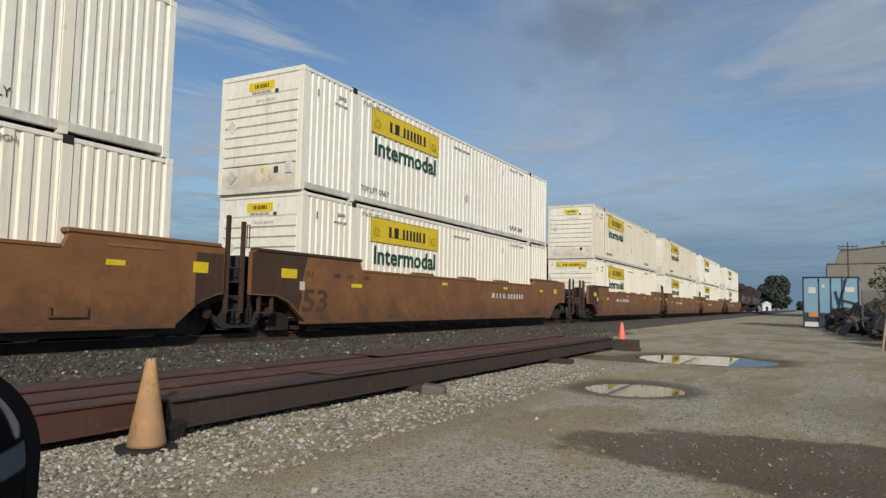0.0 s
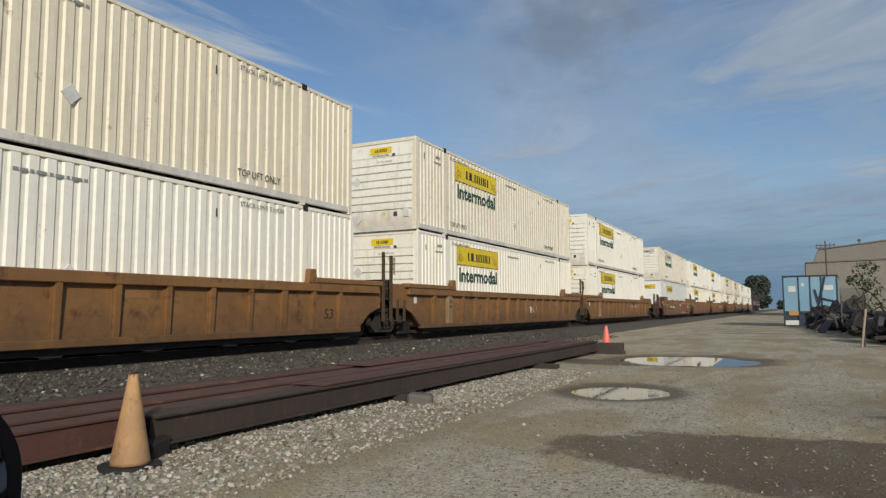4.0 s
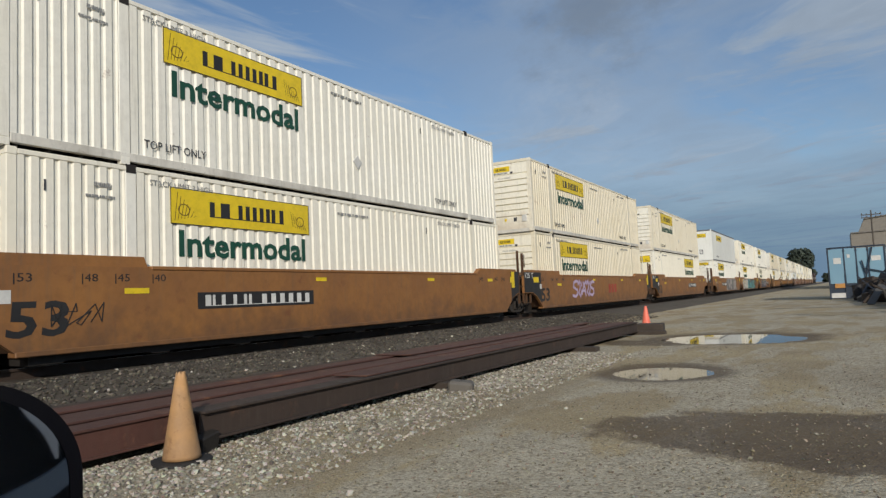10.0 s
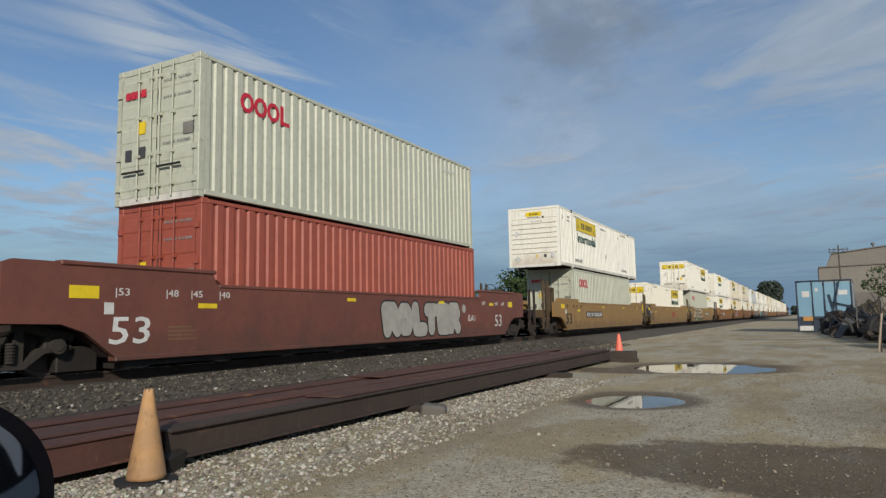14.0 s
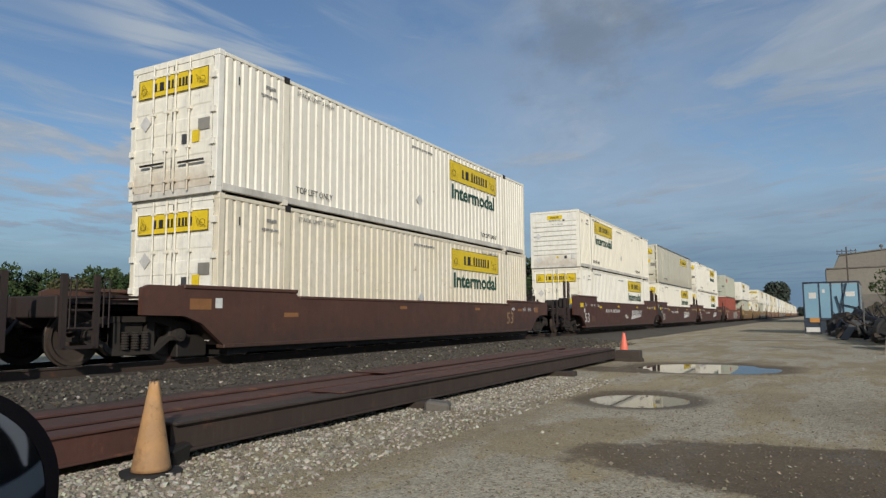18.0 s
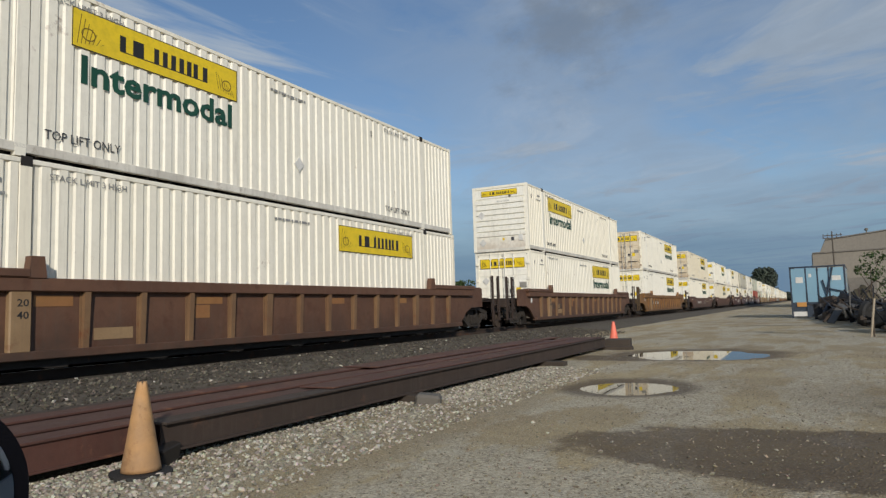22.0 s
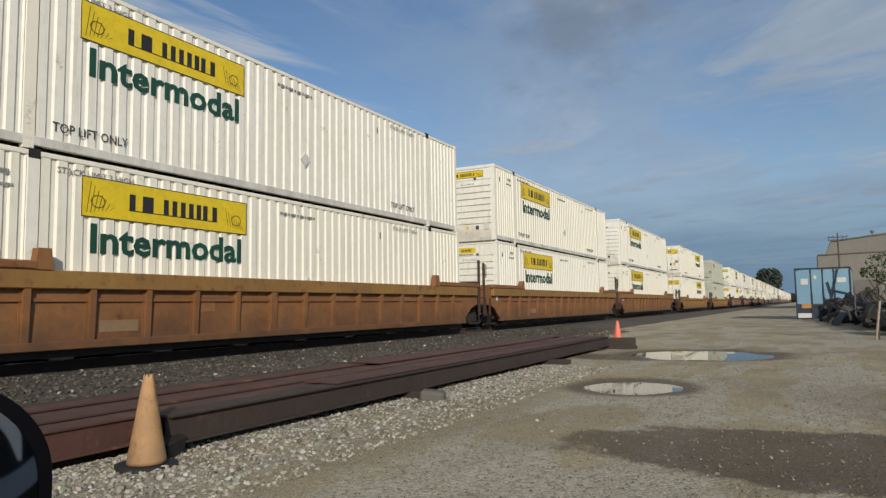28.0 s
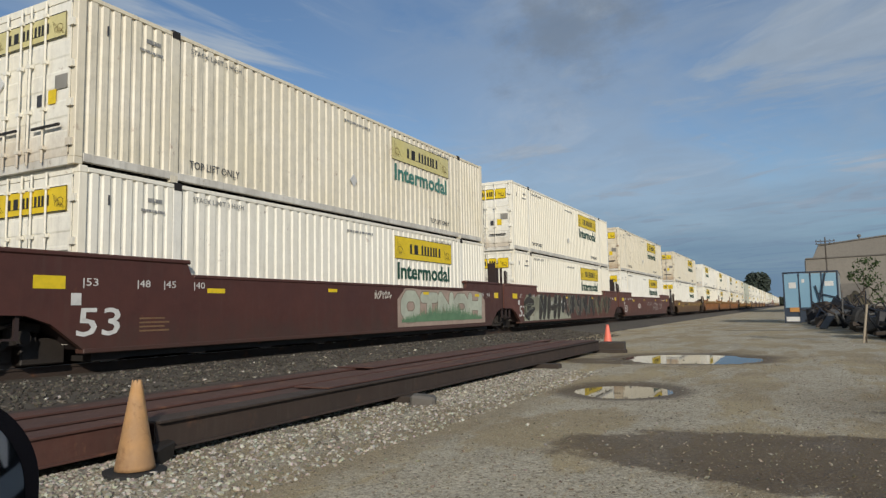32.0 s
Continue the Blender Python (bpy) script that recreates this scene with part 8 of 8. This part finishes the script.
def junk(kind, x, y, z, tilt, mat, size):
    m = pose(x, y, z, *tilt)
    if kind == "tyre":
        ob = part("scrap_piece", ("tyre", mat.name), lambda bm: lathe(bm, [(0.28, -0.10), (0.42, -0.13), (0.50, -0.08), (0.50, 0.08), (0.42, 0.13), (0.28, 0.10), (0.24, 0.0)], 20), RUBBER, at=m)
        tagged(ob, "worn black tyre in the scrap heap", "tyre", "scrap")
    elif kind == "bar":
        ob = part("scrap_bar", ("bar", size, mat.name), lambda bm: (box(bm, -0.05, 0.05, -size / 2, size / 2, -0.05, 0.05, 0.01), box(bm, -0.11, 0.11, -size / 2, -size / 2 + 0.1, -0.08, 0.08)), mat, at=m)
        tagged(ob, "twisted dark steel bar in the scrap heap", "scrap", "scrap")
    elif kind == "drum":
        ob = part("scrap_drum", ("drum", mat.name), lambda bm: lathe(bm, [(0.28, 0), (0.29, 0.02), (0.28, 0.28), (0.30, 0.30), (0.28, 0.32), (0.28, 0.58), (0.30, 0.60), (0.28, 0.62), (0.28, 0.86), (0.26, 0.87)], 18), mat, at=m)
        tagged(ob, "dented steel drum in the scrap heap", "drum", "scrap")
    else:
        g = random.Random(int(size * 1000))
        ob = part("scrap_machine", ("machine", size, mat.name), lambda bm: box(bm, -size * 0.5, size * 0.5, -size * 0.35, size * 0.35, 0, size * 0.6, 0.05), mat, at=m)
        for q in range(3):
            cx, cy, cz = g.uniform(-.5, .5) * size, g.uniform(-.5, .3) * size, g.uniform(0, .7) * size
            far = (cx + g.uniform(-.6, .6) * size, cy - g.uniform(0, .5) * size, cz + g.uniform(-.3, .6) * size)
            bx0, by0, bz0 = g.uniform(.1, .35) * size, g.uniform(.1, .3) * size, g.uniform(.1, .4) * size
            part("pipe", ("machpipe", size, q), lambda bm: tube(bm, (cx, cy, cz), far, 0.05 * size, 7), SCRAP[(q + 1) % 3], ob)
            if q < 1:
                part("cover", ("machbox", size, q), lambda bm: box(bm, cx, cx + bx0, cy, cy + by0, cz * 0.5, cz * 0.5 + bz0, 0.02), mat, ob)
        tagged(ob, "dark scrapped machine part with pipes", "scrap", "scrap")


for k in range(96):
    t = rng.random()
    y = 24.5 + 23 * t
    mid = 1.75 + (1 - t) * 1.9
    x = mid + rng.uniform(-0.75, 1.0) * (1.0 + 0.5 * t)
    pile = max(0.0, 1.25 - abs(x - mid) * 0.9) * (0.3 + 0.7 * t)
    kind = rng.choice(["tyre", "bar", "bar", "bar", "machine", "machine", "machine", "drum"])
    z = pile * rng.uniform(0.0, 1.0)
    mat = SCRAP[rng.choice([0, 0, 0, 0, 0, 1, 1, 2, 3])]
    size = rng.choice([0.5, 0.7, 0.9, 1.1])
    if kind == "machine":
        junk(kind, x, y, z * 0.8, (rng.uniform(-25, 25), rng.uniform(-25, 25), rng.uniform(0, 360)), mat, size)
    elif kind == "tyre":
        junk(kind, x, y, z * 0.5 + 0.42, (rng.uniform(50, 100), 0, rng.uniform(0, 360)), mat, size)
    elif kind == "drum":
        junk(kind, x, y, z * 0.4, (rng.uniform(-8, 8), 0, rng.uniform(0, 360)), mat, size)
    else:
        junk(kind, x, y, z + 0.3, (rng.uniform(-40, 40), rng.uniform(-20, 20), rng.uniform(0, 360)), mat, rng.choice([0.9, 1.4, 2.0]))
mound = grid_mesh("earth_mound", [-1.6 + 0.16 * i for i in range(21)], [-1.6 + 0.16 * i for i in range(21)],
                  lambda x, y: max(0.0, 1.0 - (x * x + y * y) / 2.4) * (1.75 + 0.5 * noise.noise((x * 2.5, y * 2.5, 3))) - 0.03, SCRAP[4])
mound.matrix_basis = pose(3.0, 44.5, 0)
tagged(mound, "olive-brown heap of dry brush behind the scrap", "heap")
tagged(part("scrap_board", "board", lambda bm: box(bm, -0.16, 0.16, -0.8, 0.8, -0.03, 0.03), SCRAP[2], at=pose(1.45, 38.0, 0.46, 34, 10, -20)), "pale grey board leaning on the scrap", "board", "scrap")

for k in range(26):
    y0 = 25.5 + 21 * rng.random()
    x0 = 1.35 + (47 - y0) / 23 * 1.9 + rng.uniform(-0.5, 1.2)
    z0 = rng.uniform(0.2, 1.0)
    bend = smooth_line([(x0 + 0.5 * q + rng.uniform(-0.35, 0.35), y0 + rng.uniform(-0.4, 0.4), max(0.06, z0 + rng.uniform(-0.3, 0.9) * (0.5 + q % 2))) for q in range(-1, 3)], 4)
    ob = part("scrap_pipe", ("bentpipe", k), lambda bm: [tube(bm, a, b, 0.028, 6) for a, b in zip(bend, bend[1:])], SCRAP[(0, 0, 1, 3, 2)[k % 5]])
    tagged(ob, "bent dark pipe sticking out of the scrap heap", "pipe", "scrap")

sapling = thing("sapling", "thin sapling tied to a pale stake", "tree", pose(1.78, 24.3, 0))
part("stake", "stake", lambda bm: tube(bm, (0, 0, -0.1), (0.17, 0, 1.16), 0.035, 7), surface("pale_stake_wood", (0.36, 0.30, 0.22)), sapling, "pale wooden stake")
part("trunk", "saptrunk", lambda bm: (tube(bm, (0.1, 0.1, -0.1), (0.15, 0.1, 2.3), 0.025, 6, 0.01), tube(bm, (0.12, 0.1, 1.1), (0.5, 0.1, 1.8), 0.014, 5, 0.006), tube(bm, (0.13, 0.1, 1.4), (-0.2, 0.1, 2.1), 0.014, 5, 0.006), tube(bm, (0.13, 0.1, 1.7), (0.4, 0.0, 2.4), 0.012, 5, 0.006)), BARK, sapling)
scatter_leaves("crown", [(0.15, 0.1, 2.35, 0.30), (0.45, 0.1, 1.85, 0.34), (-0.1, 0.1, 2.05, 0.22), (0.35, 0.0, 2.4, 0.28), (0.5, 0.1, 1.45, 0.3), (0.2, 0.0, 1.9, 0.25)], 70, 0.055, LEAF, 77, sapling)

# the wing mirror of the vehicle from which the view is seen, on its door
GLOSS = surface("black_mirror_housing", (0.004, 0.004, 0.006), rough=0.2, bump=0.0, grain=2.0)
mirror_mat = bpy.data.materials.new("mirror_glass")
mirror_mat.use_nodes = True
mirror_mat.node_tree.nodes["Principled BSDF"].inputs["Metallic"].default_value = 1.0
mirror_mat.node_tree.nodes["Principled BSDF"].inputs["Roughness"].default_value = 0.03
mirror_mat.node_tree.nodes["Principled BSDF"].inputs["Base Color"].default_value = (0.72, 0.75, 0.80, 1)
door = thing("vehicle_door", "black vehicle door with a rounded wing mirror", "vehicle door", pose(-0.86, 0.41, 0, 0, 0, 62))
part("panel", "doorpanel", lambda bm: box(bm, -0.35, 1.0, 0.0, 0.07, 0.0, 0.72, 0.02), GLOSS, door)


def rounded(bm, w, h, y0, y1, r, n=14):
    o = []
    for cx, cz, a0 in ((w / 2 - r, h / 2 - r, 0), (-w / 2 + r, h / 2 - r, 90), (-w / 2 + r, -h / 2 + r, 180), (w / 2 - r, -h / 2 + r, 270)):
        for i in range(n + 1):
            a = radians(a0 + 90 * i / n)
            o.append((cx + r * math.cos(a), cz + r * math.sin(a)))
    a = [bm.verts.new((x, y0, z)) for x, z in o]
    b = [bm.verts.new((x * 0.86, y1, z * 0.86)) for x, z in o]
    bm.faces.new(a)
    bm.faces.new(b[::-1])
    for i in range(len(o)):
        j = (i + 1) % len(o)
        bm.faces.new((a[i], b[i], b[j], a[j]))


wing = part("mirror_housing", "housing", lambda bm: rounded(bm, 0.34, 0.28, 0.0, 0.10, 0.12), GLOSS, door, "rounded glossy black mirror housing", Matrix.Translation((-0.072, 0.0, 0.988)))
part("mirror_glass", "glass", lambda bm: rounded(bm, 0.31, 0.25, -0.003, 0.001, 0.11), mirror_mat, wing, "wing mirror glass")
part("mirror_arm", "mirrorarm", lambda bm: box(bm, -0.18, 0.05, 0.015, 0.06, 0.70, 0.87, 0.02), GLOSS, door)


# unseen cab behind the view, added so that the mirror reflects dark, not sky
FABRIC = surface("dark_cab_lining", (0.012, 0.012, 0.013), rough=0.9, bump=0.2)
cab = thing("vehicle_cab", "dark cab lining of the vehicle behind the view", "vehicle cab", pose(0.30, -0.22, 0, 0, 0, 62))
part("pillar", "cabpillar", lambda bm: prism(bm, [(-0.10, 0.0), (0.0, 0.0), (0.0, 1.55), (-0.10, 1.55)], -0.75, -0.16), FABRIC, cab)
part("seat_back", "seatback", lambda bm: prism(bm, [(-0.14, 0.0), (0.0, 0.0), (-0.02, 1.30), (-0.12, 1.34)], -0.08, 0.62), FABRIC, cab)
part("floor_pan", "cabfloor", lambda bm: box(bm, -0.75, 0.62, -0.4, -0.14, 0.0, 0.35), FABRIC, cab)


# unseen grey strips added only to give the mirror streaks
GREY_STRIP = surface("grey_mirror_strip", (0.20, 0.22, 0.25), rough=0.6, bump=0.1)
part("seat_belt", "belt", lambda bm: prism(bm, [(0.02, 0.72), (0.03, 0.70), (0.10, 1.28), (0.09, 1.30)], -0.40, -0.34), GREY_STRIP, cab, "grey seat belt")
part("door_trim", "mirrortrim", lambda bm: prism(bm, [(0.0, 0.86), (0.05, 0.86), (0.05, 0.90), (0.0, 0.92)], -0.75, -0.16), GREY_STRIP, cab, "grey trim strip")


# pale and blue-grey, to imitate streaks of light in the mirror
MIRROR_STREAK = surface("pale_mirror_streak", (0.72, 0.74, 0.76), rough=0.4, bump=0.02)
MIRROR_BAND = surface("blue_grey_mirror_band", (0.20, 0.25, 0.31), rough=0.45, bump=0.1)


def strip(bm, centre, y0, y1):
    """A bent strip along a line of (x, z, half width)."""
    line = smooth_line(centre, 5)
    left, right = [], []
    for i, (x, z, r) in enumerate(line):
        a, b = line[max(0, i - 1)], line[min(len(line) - 1, i + 1)]
        k = math.hypot(b[0] - a[0], b[1] - a[1]) or 1
        nx, nz = -(b[1] - a[1]) / k * r, (b[0] - a[0]) / k * r
        left.append((x + nx, z + nz))
        right.append((x - nx, z - nz))
    prism_xz(bm, left + right[::-1], y0, y1)


# added strips, set where the mirror shows them as streaks
part("window_trim", "wtrim", lambda bm: strip(bm, [(0.02, 1.02, .008), (0.06, 0.95, .016), (0.11, 0.88, .017), (0.13, 0.80, .004)], 0.015, 0.03), MIRROR_STREAK, cab, "pale window trim")
part("door_lining", "mirrorband", lambda bm: strip(bm, [(-0.12, 0.64, .03), (0.02, 0.69, .035), (0.14, 0.75, .03), (0.24, 0.86, .015)], 0.015, 0.035), MIRROR_BAND, cab, "blue-grey door lining")
part("arm_rest", "mirrorpatch", lambda bm: strip(bm, [(0.14, 0.99, .02), (0.20, 0.94, .035), (0.22, 0.87, .02)], 0.012, 0.03), GREY_STRIP, cab, "grey arm rest")


def motions():
    for ob, u, z, turn in MOVERS:
        walk(ob, [(t, pose(TRACK, u + SPEED * t, RAIL + z, 0, 0, turn)) for t in (0, 8, 16, 24, 32)])


motions()
